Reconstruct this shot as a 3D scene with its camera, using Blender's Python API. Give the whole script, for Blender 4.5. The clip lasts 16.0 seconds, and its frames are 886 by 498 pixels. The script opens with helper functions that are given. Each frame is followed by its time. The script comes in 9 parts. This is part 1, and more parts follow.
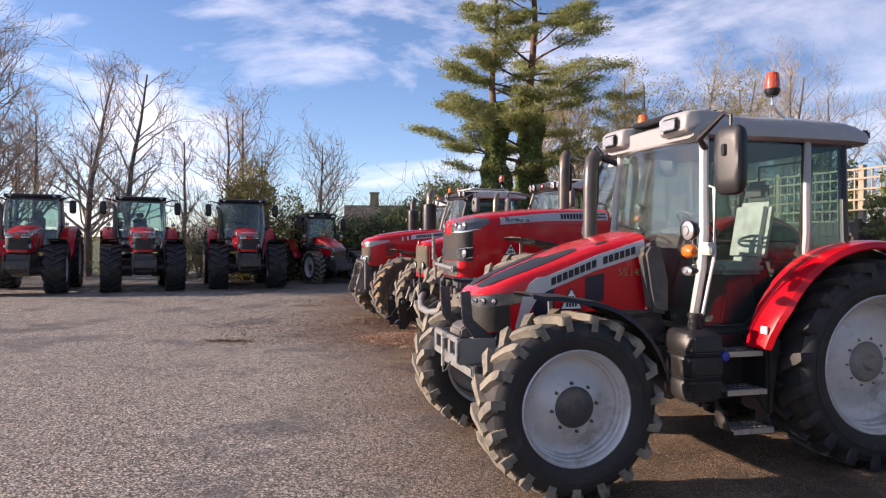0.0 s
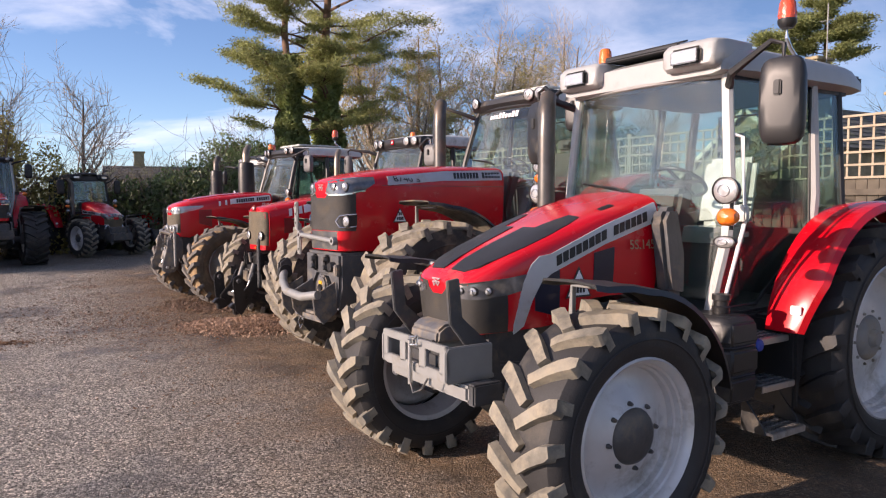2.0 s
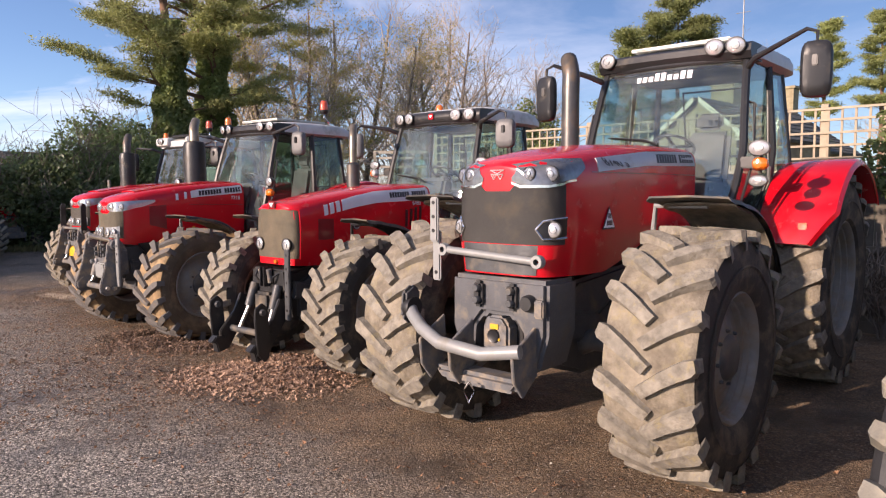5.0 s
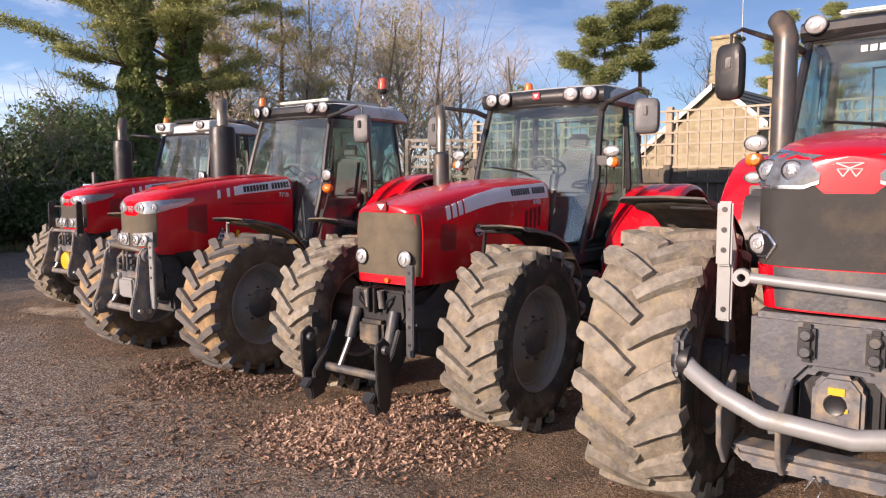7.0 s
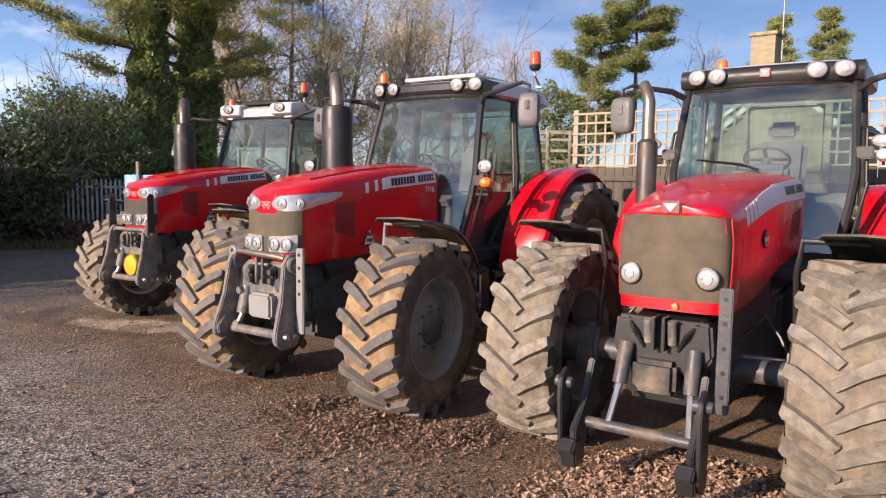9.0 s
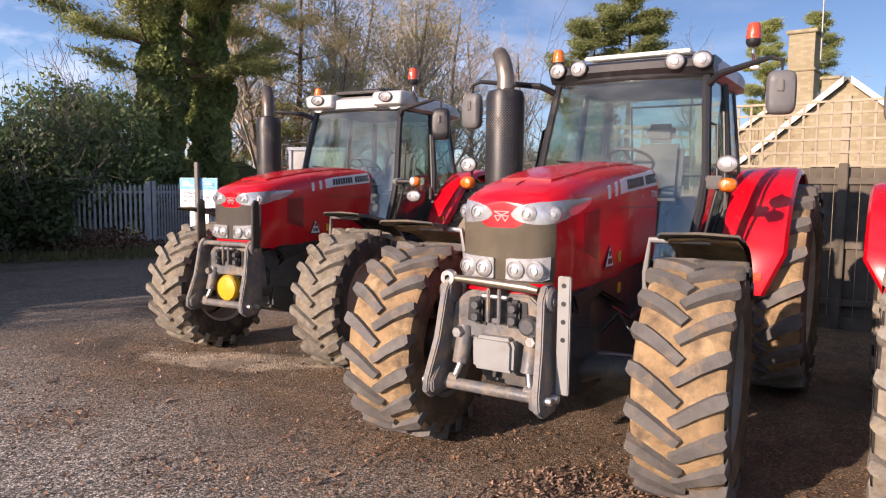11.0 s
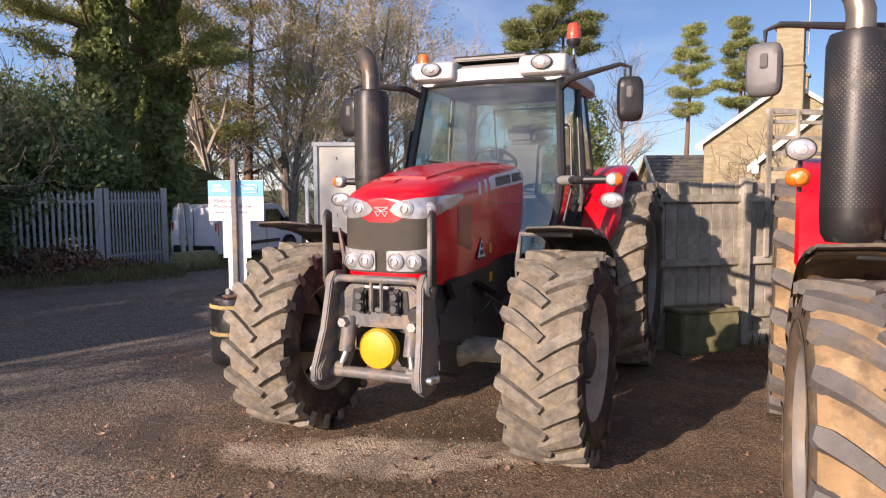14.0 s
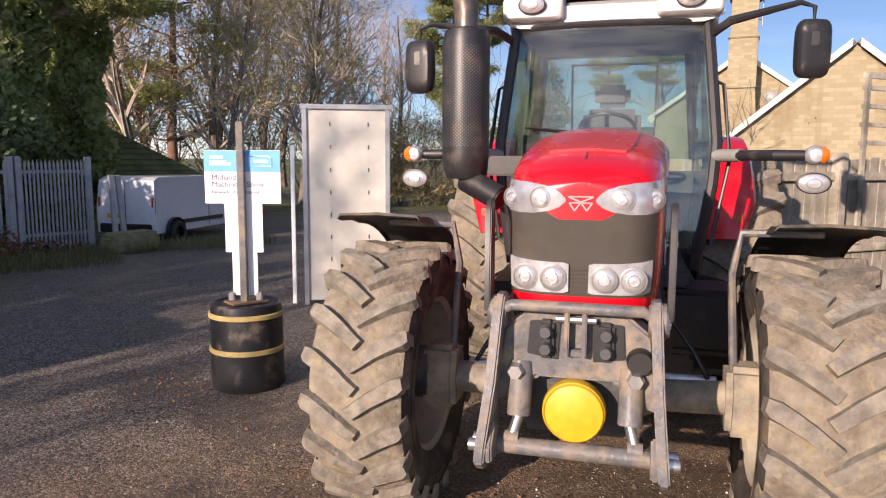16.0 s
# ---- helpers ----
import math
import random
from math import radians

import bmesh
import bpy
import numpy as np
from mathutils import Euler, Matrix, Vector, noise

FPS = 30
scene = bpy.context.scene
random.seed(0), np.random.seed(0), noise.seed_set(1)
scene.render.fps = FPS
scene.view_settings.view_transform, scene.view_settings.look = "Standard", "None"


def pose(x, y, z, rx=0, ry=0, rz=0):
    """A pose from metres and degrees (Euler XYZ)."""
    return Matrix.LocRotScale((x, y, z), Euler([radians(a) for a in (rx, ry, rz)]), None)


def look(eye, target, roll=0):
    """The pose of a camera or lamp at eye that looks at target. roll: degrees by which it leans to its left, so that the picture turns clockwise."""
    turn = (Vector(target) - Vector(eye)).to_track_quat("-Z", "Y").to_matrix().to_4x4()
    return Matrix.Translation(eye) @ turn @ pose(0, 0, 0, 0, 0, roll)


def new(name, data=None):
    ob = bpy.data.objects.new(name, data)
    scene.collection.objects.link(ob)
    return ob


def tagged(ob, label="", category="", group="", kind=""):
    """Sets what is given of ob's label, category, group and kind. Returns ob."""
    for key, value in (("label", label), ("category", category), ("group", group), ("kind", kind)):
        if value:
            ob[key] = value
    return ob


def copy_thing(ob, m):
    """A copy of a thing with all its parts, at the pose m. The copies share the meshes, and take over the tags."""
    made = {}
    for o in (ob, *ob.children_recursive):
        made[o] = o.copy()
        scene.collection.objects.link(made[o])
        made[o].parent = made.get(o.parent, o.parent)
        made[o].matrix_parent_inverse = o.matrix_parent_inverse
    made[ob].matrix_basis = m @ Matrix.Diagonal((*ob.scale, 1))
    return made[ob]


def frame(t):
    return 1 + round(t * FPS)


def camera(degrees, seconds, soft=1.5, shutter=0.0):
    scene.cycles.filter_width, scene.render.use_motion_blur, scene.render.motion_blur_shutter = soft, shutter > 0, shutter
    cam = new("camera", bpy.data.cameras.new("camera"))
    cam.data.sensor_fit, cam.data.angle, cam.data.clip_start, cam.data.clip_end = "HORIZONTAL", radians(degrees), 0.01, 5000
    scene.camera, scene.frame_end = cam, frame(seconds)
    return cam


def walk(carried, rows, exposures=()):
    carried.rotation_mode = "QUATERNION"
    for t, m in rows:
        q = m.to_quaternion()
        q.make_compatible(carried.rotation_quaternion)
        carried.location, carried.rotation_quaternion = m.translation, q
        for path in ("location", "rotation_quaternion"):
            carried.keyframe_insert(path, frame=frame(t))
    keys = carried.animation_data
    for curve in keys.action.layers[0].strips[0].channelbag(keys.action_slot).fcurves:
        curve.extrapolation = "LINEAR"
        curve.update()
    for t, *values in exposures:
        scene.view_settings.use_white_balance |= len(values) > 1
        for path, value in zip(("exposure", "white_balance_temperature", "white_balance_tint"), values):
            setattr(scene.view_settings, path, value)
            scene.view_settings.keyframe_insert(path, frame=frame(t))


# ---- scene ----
cam = camera(64.1, 16.0, 1.2)
PATH = [
    (0, (0.539, -0.374, 1.835), (0.087, 1.574, 1.803), 0.3),
    (0.5, (0.44, -0.015, 1.883), (0.196, 1.969, 1.811), 0.1),
    (1, (0.061, 0.389, 1.892), (0.072, 2.387, 1.796), -0.5),
    (1.5, (-0.363, 0.823, 1.854), (-0.237, 2.815, 1.736), -0.5),
    (2, (-0.933, 1.225, 1.844), (-0.754, 3.212, 1.708), -0.2),
    (2.5, (-1.42, 1.678, 1.834), (-1.172, 3.657, 1.693), -0.1),
    (3, (-1.87, 2.273, 1.827), (-1.526, 4.238, 1.688), -0.2),
    (3.5, (-2.246, 2.844, 1.823), (-1.814, 4.793, 1.691), -0.3),
    (4, (-2.624, 3.448, 1.832), (-2.125, 5.38, 1.696), -0.3),
    (6.5, (-4.181, 6.109, 1.948), (-3.475, 7.97, 1.749), 0.0),
    (7, (-4.445, 6.663, 1.947), (-3.711, 8.513, 1.754), -0.2),
    (7.5, (-4.821, 7.159, 1.939), (-4.072, 9.004, 1.756), -0.4),
    (8, (-5.079, 7.71, 1.928), (-4.314, 9.549, 1.747), -0.4),
    (8.5, (-5.414, 8.281, 1.91), (-4.63, 10.112, 1.722), -0.0),
    (9, (-5.71, 8.827, 1.883), (-4.911, 10.65, 1.688), 0.7),
    (9.5, (-6.034, 9.376, 1.872), (-5.226, 11.195, 1.678), 1.1),
    (12, (-7.133, 12.1, 1.817), (-6.195, 13.859, 1.655), 0.0),
    (12.5, (-7.278, 12.668, 1.804), (-6.29, 14.399, 1.655), -0.0),
    (13, (-7.488, 13.212, 1.797), (-6.463, 14.922, 1.647), 0.2),
    (13.5, (-7.579, 13.704, 1.805), (-6.535, 15.401, 1.643), 0.2),
    (14, (-7.712, 14.21, 1.803), (-6.649, 15.897, 1.634), -0.2),
    (14.5, (-7.819, 14.666, 1.812), (-6.717, 16.327, 1.638), -0.4),
    (15, (-7.823, 15.205, 1.829), (-6.648, 16.814, 1.642), -0.3),
    (15.5, (-7.945, 15.709, 1.855), (-6.706, 17.263, 1.638), -0.2),
    (16, (-7.932, 16.27, 1.839), (-6.674, 17.803, 1.587), 0.3),
]
walk(cam, [(t, look(eye, target, roll)) for t, eye, target, roll in PATH], [(0, 0.80, 6950, 24), (16, 0.80, 6950, 24)])

# ---------------------------------------------------------------- world, sun, exposure
TO_SUN = Vector((-0.963, -0.267, 0.31)).normalized()
world = bpy.data.worlds.new("sky")
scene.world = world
world.use_nodes = True
wn, wl = world.node_tree.nodes, world.node_tree.links
wn.clear()
w_out = wn.new("ShaderNodeOutputWorld")
w_bg = wn.new("ShaderNodeBackground")
w_sky = wn.new("ShaderNodeTexSky")
w_sky.sky_type, w_sky.sun_disc = "NISHITA", False
w_sky.sun_elevation = math.asin(TO_SUN.z)
w_sky.sun_rotation = math.atan2(TO_SUN.x, TO_SUN.y) % (2 * math.pi)
w_sky.ozone_density, w_sky.dust_density, w_sky.air_density = 4.0, 0.1, 0.8
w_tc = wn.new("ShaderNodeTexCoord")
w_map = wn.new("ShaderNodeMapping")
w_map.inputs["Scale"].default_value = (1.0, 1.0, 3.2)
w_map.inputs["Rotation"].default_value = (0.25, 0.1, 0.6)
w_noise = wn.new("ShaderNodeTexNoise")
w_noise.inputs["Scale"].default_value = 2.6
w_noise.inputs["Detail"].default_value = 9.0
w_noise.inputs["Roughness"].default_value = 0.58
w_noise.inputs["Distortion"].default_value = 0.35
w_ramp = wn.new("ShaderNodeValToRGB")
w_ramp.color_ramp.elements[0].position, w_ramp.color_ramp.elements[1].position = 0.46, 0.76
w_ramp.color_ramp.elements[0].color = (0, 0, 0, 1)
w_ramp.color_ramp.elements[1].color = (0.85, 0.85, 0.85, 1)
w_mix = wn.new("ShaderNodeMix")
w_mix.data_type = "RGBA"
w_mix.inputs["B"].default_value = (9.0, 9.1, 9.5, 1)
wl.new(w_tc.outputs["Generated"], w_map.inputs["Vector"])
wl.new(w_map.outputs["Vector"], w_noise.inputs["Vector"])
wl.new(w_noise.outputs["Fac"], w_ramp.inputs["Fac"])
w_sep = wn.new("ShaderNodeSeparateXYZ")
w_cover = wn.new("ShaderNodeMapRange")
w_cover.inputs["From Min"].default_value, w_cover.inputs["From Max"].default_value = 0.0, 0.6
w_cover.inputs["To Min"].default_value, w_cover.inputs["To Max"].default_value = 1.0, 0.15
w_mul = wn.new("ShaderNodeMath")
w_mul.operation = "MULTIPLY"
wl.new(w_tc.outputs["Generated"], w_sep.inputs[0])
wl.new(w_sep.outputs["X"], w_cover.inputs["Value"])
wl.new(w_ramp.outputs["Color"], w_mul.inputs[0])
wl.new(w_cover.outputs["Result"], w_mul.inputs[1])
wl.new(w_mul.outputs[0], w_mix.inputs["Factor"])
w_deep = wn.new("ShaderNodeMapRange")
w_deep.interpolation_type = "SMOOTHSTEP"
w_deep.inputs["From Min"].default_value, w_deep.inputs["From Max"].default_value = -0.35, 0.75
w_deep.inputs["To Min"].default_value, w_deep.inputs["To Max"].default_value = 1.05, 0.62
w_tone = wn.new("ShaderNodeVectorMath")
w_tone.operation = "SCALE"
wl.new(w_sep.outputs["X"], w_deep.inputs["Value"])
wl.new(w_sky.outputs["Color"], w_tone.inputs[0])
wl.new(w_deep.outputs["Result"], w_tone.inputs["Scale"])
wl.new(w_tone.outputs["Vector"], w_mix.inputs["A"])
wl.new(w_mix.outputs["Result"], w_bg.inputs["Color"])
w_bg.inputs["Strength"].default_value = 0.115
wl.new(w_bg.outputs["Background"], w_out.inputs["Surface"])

sun_data = bpy.data.lights.new("sun", "SUN")
sun_data.energy, sun_data.angle, sun_data.color = 4.4, radians(0.6), (1.0, 0.86, 0.71)
sun = new("sun", sun_data)
sun.matrix_world = look(TO_SUN * 60, (0, 0, 0))

# ---------------------------------------------------------------- materials
MATS = {}


def mat(name, color, rough=0.5, metal=0.0, coat=0.0, var=0.12, vscale=9.0, bump=0.0, bscale=60.0, dirt=None, dirt_amt=0.0, dscale=4.0, spec=0.5,
        emit=None, emit_s=0.0, island=0.0, stain=None):
    """A painted, metal or rubber surface with broad and fine variation, dirt and relief."""
    m = bpy.data.materials.new(name)
    m.use_nodes = True
    n, l = m.node_tree.nodes, m.node_tree.links
    b = n["Principled BSDF"]
    tc = n.new("ShaderNodeTexCoord")
    n1 = n.new("ShaderNodeTexNoise")
    n1.inputs["Scale"].default_value = vscale
    n1.inputs["Detail"].default_value = 6.0
    l.new(tc.outputs["Object"], n1.inputs["Vector"])
    mr = n.new("ShaderNodeMapRange")
    mr.inputs["From Min"].default_value, mr.inputs["From Max"].default_value = 0.3, 0.7
    mr.inputs["To Min"].default_value, mr.inputs["To Max"].default_value = 1 - var, 1 + var
    l.new(n1.outputs["Fac"], mr.inputs["Value"])
    mul = n.new("ShaderNodeVectorMath")
    mul.operation = "SCALE"
    mul.inputs[0].default_value = color[:3]
    l.new(mr.outputs["Result"], mul.inputs["Scale"])
    last = mul.outputs["Vector"]
    if island:
        gi = n.new("ShaderNodeNewGeometry")
        oi = n.new("ShaderNodeObjectInfo")
        ad = n.new("ShaderNodeMath")
        ad.operation = "ADD"
        l.new(gi.outputs["Random Per Island"], ad.inputs[0])
        l.new(oi.outputs["Random"], ad.inputs[1])
        m2 = n.new("ShaderNodeMapRange")
        m2.inputs["From Max"].default_value = 2.0
        m2.inputs["To Min"].default_value, m2.inputs["To Max"].default_value = 1 - island, 1 + island
        l.new(ad.outputs[0], m2.inputs["Value"])
        mu2 = n.new("ShaderNodeVectorMath")
        mu2.operation = "SCALE"
        l.new(last, mu2.inputs[0])
        l.new(m2.outputs["Result"], mu2.inputs["Scale"])
        last = mu2.outputs["Vector"]
    b.inputs["Roughness"].default_value = rough
    if stain:
        n4 = n.new("ShaderNodeTexNoise")
        n4.inputs["Scale"].default_value, n4.inputs["Detail"].default_value, n4.inputs["Roughness"].default_value = stain[2], 7.0, 0.7
        mp4 = n.new("ShaderNodeMapping")
        mp4.inputs["Location"].default_value = (3.1, 7.7, 1.3)
        l.new(tc.outputs["Object"], mp4.inputs["Vector"])
        l.new(mp4.outputs["Vector"], n4.inputs["Vector"])
        r4 = n.new("ShaderNodeMapRange")
        r4.inputs["From Min"].default_value, r4.inputs["From Max"].default_value = 0.60 - 0.4 * stain[1], 0.72 - 0.3 * stain[1]
        l.new(n4.outputs["Fac"], r4.inputs["Value"])
        mx4 = n.new("ShaderNodeMix")
        mx4.data_type = "RGBA"
        l.new(r4.outputs["Result"], mx4.inputs["Factor"])
        l.new(last, mx4.inputs["A"])
        mx4.inputs["B"].default_value = (*stain[0], 1)
        last = mx4.outputs["Result"]
    if dirt:
        n2 = n.new("ShaderNodeTexNoise")
        n2.inputs["Scale"].default_value = dscale
        n2.inputs["Detail"].default_value = 8.0
        n2.inputs["Roughness"].default_value = 0.65
        l.new(tc.outputs["Object"], n2.inputs["Vector"])
        r2 = n.new("ShaderNodeMapRange")
        r2.inputs["From Min"].default_value = 0.62 - 0.5 * dirt_amt
        r2.inputs["From Max"].default_value = 0.85 - 0.45 * dirt_amt
        l.new(n2.outputs["Fac"], r2.inputs["Value"])
        mx = n.new("ShaderNodeMix")
        mx.data_type = "RGBA"
        l.new(r2.outputs["Result"], mx.inputs["Factor"])
        l.new(last, mx.inputs["A"])
        mx.inputs["B"].default_value = (*dirt[:3], 1)
        last = mx.outputs["Result"]
        rr = n.new("ShaderNodeMapRange")
        rr.inputs["To Min"].default_value, rr.inputs["To Max"].default_value = rough, max(rough, 0.85)
        l.new(r2.outputs["Result"], rr.inputs["Value"])
        l.new(rr.outputs["Result"], b.inputs["Roughness"])
    l.new(last, b.inputs["Base Color"])
    b.inputs["Metallic"].default_value = metal
    b.inputs["Coat Weight"].default_value = coat
    b.inputs["Coat Roughness"].default_value = 0.06
    b.inputs["Specular IOR Level"].default_value = spec
    if bump:
        n3 = n.new("ShaderNodeTexNoise")
        n3.inputs["Scale"].default_value = bscale
        n3.inputs["Detail"].default_value = 5.0
        l.new(tc.outputs["Object"], n3.inputs["Vector"])
        bp = n.new("ShaderNodeBump")
        bp.inputs["Strength"].default_value = bump
        bp.inputs["Distance"].default_value = 0.02
        l.new(n3.outputs["Fac"], bp.inputs["Height"])
        l.new(bp.outputs["Normal"], b.inputs["Normal"])
    if emit:
        b.inputs["Emission Color"].default_value = (*emit, 1)
        b.inputs["Emission Strength"].default_value = emit_s
    MATS[name] = m
    return m


def glass(name, tint, gloss=0.05, mirror_film=0.05, haze=0.1):
    """A thin pane: tinted see-through, with a mirror film that grows at grazing angles."""
    m = bpy.data.materials.new(name)
    m.use_nodes = True
    n, l = m.node_tree.nodes, m.node_tree.links
    n.clear()
    out = n.new("ShaderNodeOutputMaterial")
    tr = n.new("ShaderNodeBsdfTransparent")
    tr.inputs["Color"].default_value = (*tint, 1)
    gl = n.new("ShaderNodeBsdfGlossy")
    gl.inputs["Roughness"].default_value = gloss
    tc = n.new("ShaderNodeTexCoord")
    mw = n.new("ShaderNodeMapping")
    mw.inputs["Scale"].default_value = (1.0, 1.0, 3.2)
    l.new(tc.outputs["Object"], mw.inputs["Vector"])
    nz = n.new("ShaderNodeTexNoise")
    nz.inputs["Scale"].default_value = 3.0
    nz.inputs["Detail"].default_value = 3.0
    l.new(mw.outputs["Vector"], nz.inputs["Vector"])
    bp = n.new("ShaderNodeBump")
    bp.inputs["Strength"].default_value = 0.05
    bp.inputs["Distance"].default_value = 0.05
    l.new(nz.outputs["Fac"], bp.inputs["Height"])
    l.new(bp.outputs["Normal"], gl.inputs["Normal"])
    fr = n.new("ShaderNodeLayerWeight")
    fr.inputs["Blend"].default_value = 0.5
    pw = n.new("ShaderNodeMath")
    pw.operation = "POWER"
    pw.inputs[1].default_value = 4.0
    l.new(fr.outputs["Facing"], pw.inputs[0])
    sc = n.new("ShaderNodeMath")
    sc.operation = "MULTIPLY_ADD"
    sc.inputs[1].default_value, sc.inputs[2].default_value = 0.8, mirror_film
    sc.use_clamp = True
    l.new(pw.outputs[0], sc.inputs[0])
    mx = n.new("ShaderNodeMixShader")
    l.new(sc.outputs[0], mx.inputs["Fac"])
    l.new(tr.outputs[0], mx.inputs[1])
    l.new(gl.outputs[0], mx.inputs[2])
    # pale diffuse streaks painted on the pane in place of sky reflections and haze
    mp = n.new("ShaderNodeMapping")
    mp.inputs["Scale"].default_value = (2.0, 1.3, 7.0)
    mp.inputs["Rotation"].default_value = (0.12, 0.0, 0.0)
    l.new(tc.outputs["Object"], mp.inputs["Vector"])
    n2 = n.new("ShaderNodeTexNoise")
    n2.inputs["Scale"].default_value, n2.inputs["Detail"].default_value, n2.inputs["Distortion"].default_value = 1.6, 7.0, 0.8
    l.new(mp.outputs["Vector"], n2.inputs["Vector"])
    r2 = n.new("ShaderNodeMapRange")
    r2.inputs["From Min"].default_value, r2.inputs["From Max"].default_value = 0.36, 0.74
    r2.inputs["To Min"].default_value, r2.inputs["To Max"].default_value = haze * 0.35, haze * 1.9
    l.new(n2.outputs["Fac"], r2.inputs["Value"])
    film = n.new("ShaderNodeBsdfDiffuse")
    film.inputs["Color"].default_value = (0.60, 0.62, 0.58, 1)
    mf = n.new("ShaderNodeMixShader")
    l.new(r2.outputs["Result"], mf.inputs["Fac"])
    l.new(mx.outputs[0], mf.inputs[1])
    l.new(film.outputs[0], mf.inputs[2])
    l.new(mf.outputs[0], out.inputs["Surface"])
    MATS[name] = m
    return m


MUD = (0.30, 0.215, 0.13)
red = mat("red_paint", (0.56, 0.004, 0.012), 0.27, coat=0.35, var=0.05, vscale=3, dirt=(0.34, 0.10, 0.07), dirt_amt=0.0, dscale=6)
red_dark = mat("dark_red_panel", (0.20, 0.010, 0.014), 0.35, coat=0.5, var=0.05)
stripe = mat("silver_stripe", (0.50, 0.51, 0.53), 0.35, metal=0.25, var=0.04, dirt=MUD, dirt_amt=0.06)
white_stripe = mat("pale_stripe", (0.66, 0.66, 0.68), 0.4, var=0.04, dirt=MUD, dirt_amt=0.05)
ink = mat("black_lettering", (0.012, 0.012, 0.014), 0.4, var=0.02)
pale_ink = mat("pale_lettering", (0.62, 0.62, 0.64), 0.4, var=0.02)
navy = mat("navy_panel", (0.012, 0.015, 0.035), 0.3, coat=0.4, var=0.05)
black = mat("black_plastic", (0.016, 0.016, 0.017), 0.42, var=0.15, bump=0.05, bscale=180, dirt=(0.10, 0.085, 0.065), dirt_amt=0.10)
black_dusty = mat("dusty_black_plastic", (0.022, 0.022, 0.022), 0.5, var=0.2, bump=0.06, bscale=150, dirt=(0.22, 0.17, 0.11), dirt_amt=0.30)
cast = mat("dark_grey_casting", (0.055, 0.058, 0.062), 0.45, var=0.2, bump=0.12, bscale=45, dirt=(0.20, 0.16, 0.11), dirt_amt=0.22)
cast_light = mat("grey_painted_casting", (0.105, 0.108, 0.114), 0.45, var=0.22, vscale=6, bump=0.18, bscale=40, stain=((0.07, 0.065, 0.06), 0.10, 7.0), dirt=(0.28, 0.22, 0.15), dirt_amt=0.34, dscale=9)
cast_mid = mat("slate_grey_casting", (0.085, 0.088, 0.095), 0.38, var=0.2, vscale=6, bump=0.12, bscale=40, dirt=(0.18, 0.15, 0.11), dirt_amt=0.2, dscale=9)
frame_grey = mat("light_grey_steel", (0.25, 0.255, 0.25), 0.45, metal=0.15, var=0.08, dirt=(0.2, 0.17, 0.12), dirt_amt=0.14)
steel = mat("bright_steel", (0.55, 0.55, 0.54), 0.3, metal=0.9, var=0.1, dirt=(0.25, 0.18, 0.12), dirt_amt=0.2)
rust_steel = mat("rusty_steel", (0.25, 0.17, 0.11), 0.6, metal=0.4, var=0.3, vscale=20)
tyre_mud = mat("dried_mud_on_tread", (0.215, 0.185, 0.14), 0.92, var=0.32, vscale=11, bump=0.5, bscale=40, stain=((0.25, 0.21, 0.125), 0.18, 9.0), dirt=(0.11, 0.09, 0.066), dirt_amt=0.32, dscale=7)
lug_mud = mat("scuffed_grey_lug", (0.205, 0.185, 0.15), 0.88, var=0.3, vscale=14, bump=0.45, bscale=45, stain=((0.27, 0.225, 0.13), 0.16, 13.0), dirt=(0.10, 0.088, 0.07), dirt_amt=0.28, dscale=10, island=0.18)
tyre_ochre = mat("ochre_mud_rubber", (0.31, 0.205, 0.105), 0.9, var=0.25, vscale=6, bump=0.3, bscale=55, stain=((0.40, 0.285, 0.155), 0.2, 8.0), dirt=(0.12, 0.085, 0.052), dirt_amt=0.32, dscale=7)
tyre_ochre_side = mat("brown_dusty_rubber", (0.115, 0.083, 0.052), 0.88, var=0.3, vscale=5, bump=0.25, bscale=60, dirt=(0.26, 0.18, 0.10), dirt_amt=0.25, dscale=5)
tyre_side = mat("dusty_black_rubber", (0.045, 0.040, 0.034), 0.82, var=0.3, vscale=5, bump=0.2, bscale=70, dirt=(0.18, 0.14, 0.09), dirt_amt=0.28, dscale=5)
tyre_new = mat("clean_black_rubber", (0.020, 0.020, 0.021), 0.62, var=0.25, vscale=5, bump=0.1, bscale=90, dirt=(0.09, 0.08, 0.065), dirt_amt=0.14)
tyre_new_lug = mat("pale_dusty_lug", (0.165, 0.155, 0.128), 0.8, var=0.35, vscale=8, bump=0.2, bscale=60, dirt=(0.30, 0.26, 0.19), dirt_amt=0.42, dscale=7, island=0.25)
lug_ochre = mat("grey_lug_over_ochre", (0.115, 0.108, 0.10), 0.85, var=0.25, vscale=8, bump=0.3, bscale=60, dirt=(0.27, 0.18, 0.095), dirt_amt=0.14, dscale=7, island=0.2)
rim_silver = mat("silver_rim_paint", (0.54, 0.545, 0.55), 0.40, metal=0.25, var=0.06, dirt=(0.22, 0.19, 0.15), dirt_amt=0.16)
rim_dull = mat("dull_grey_rim_paint", (0.22, 0.215, 0.205), 0.55, metal=0.1, var=0.15, dirt=(0.24, 0.18, 0.11), dirt_amt=0.34)
rim_ochre = mat("mud_caked_rim_paint", (0.42, 0.35, 0.25), 0.65, var=0.15, dirt=(0.55, 0.5, 0.4), dirt_amt=0.3)
silver = mat("silver_grey_paint", (0.35, 0.355, 0.35), 0.42, coat=0.15, var=0.04, dirt=(0.2, 0.2, 0.18), dirt_amt=0.05)
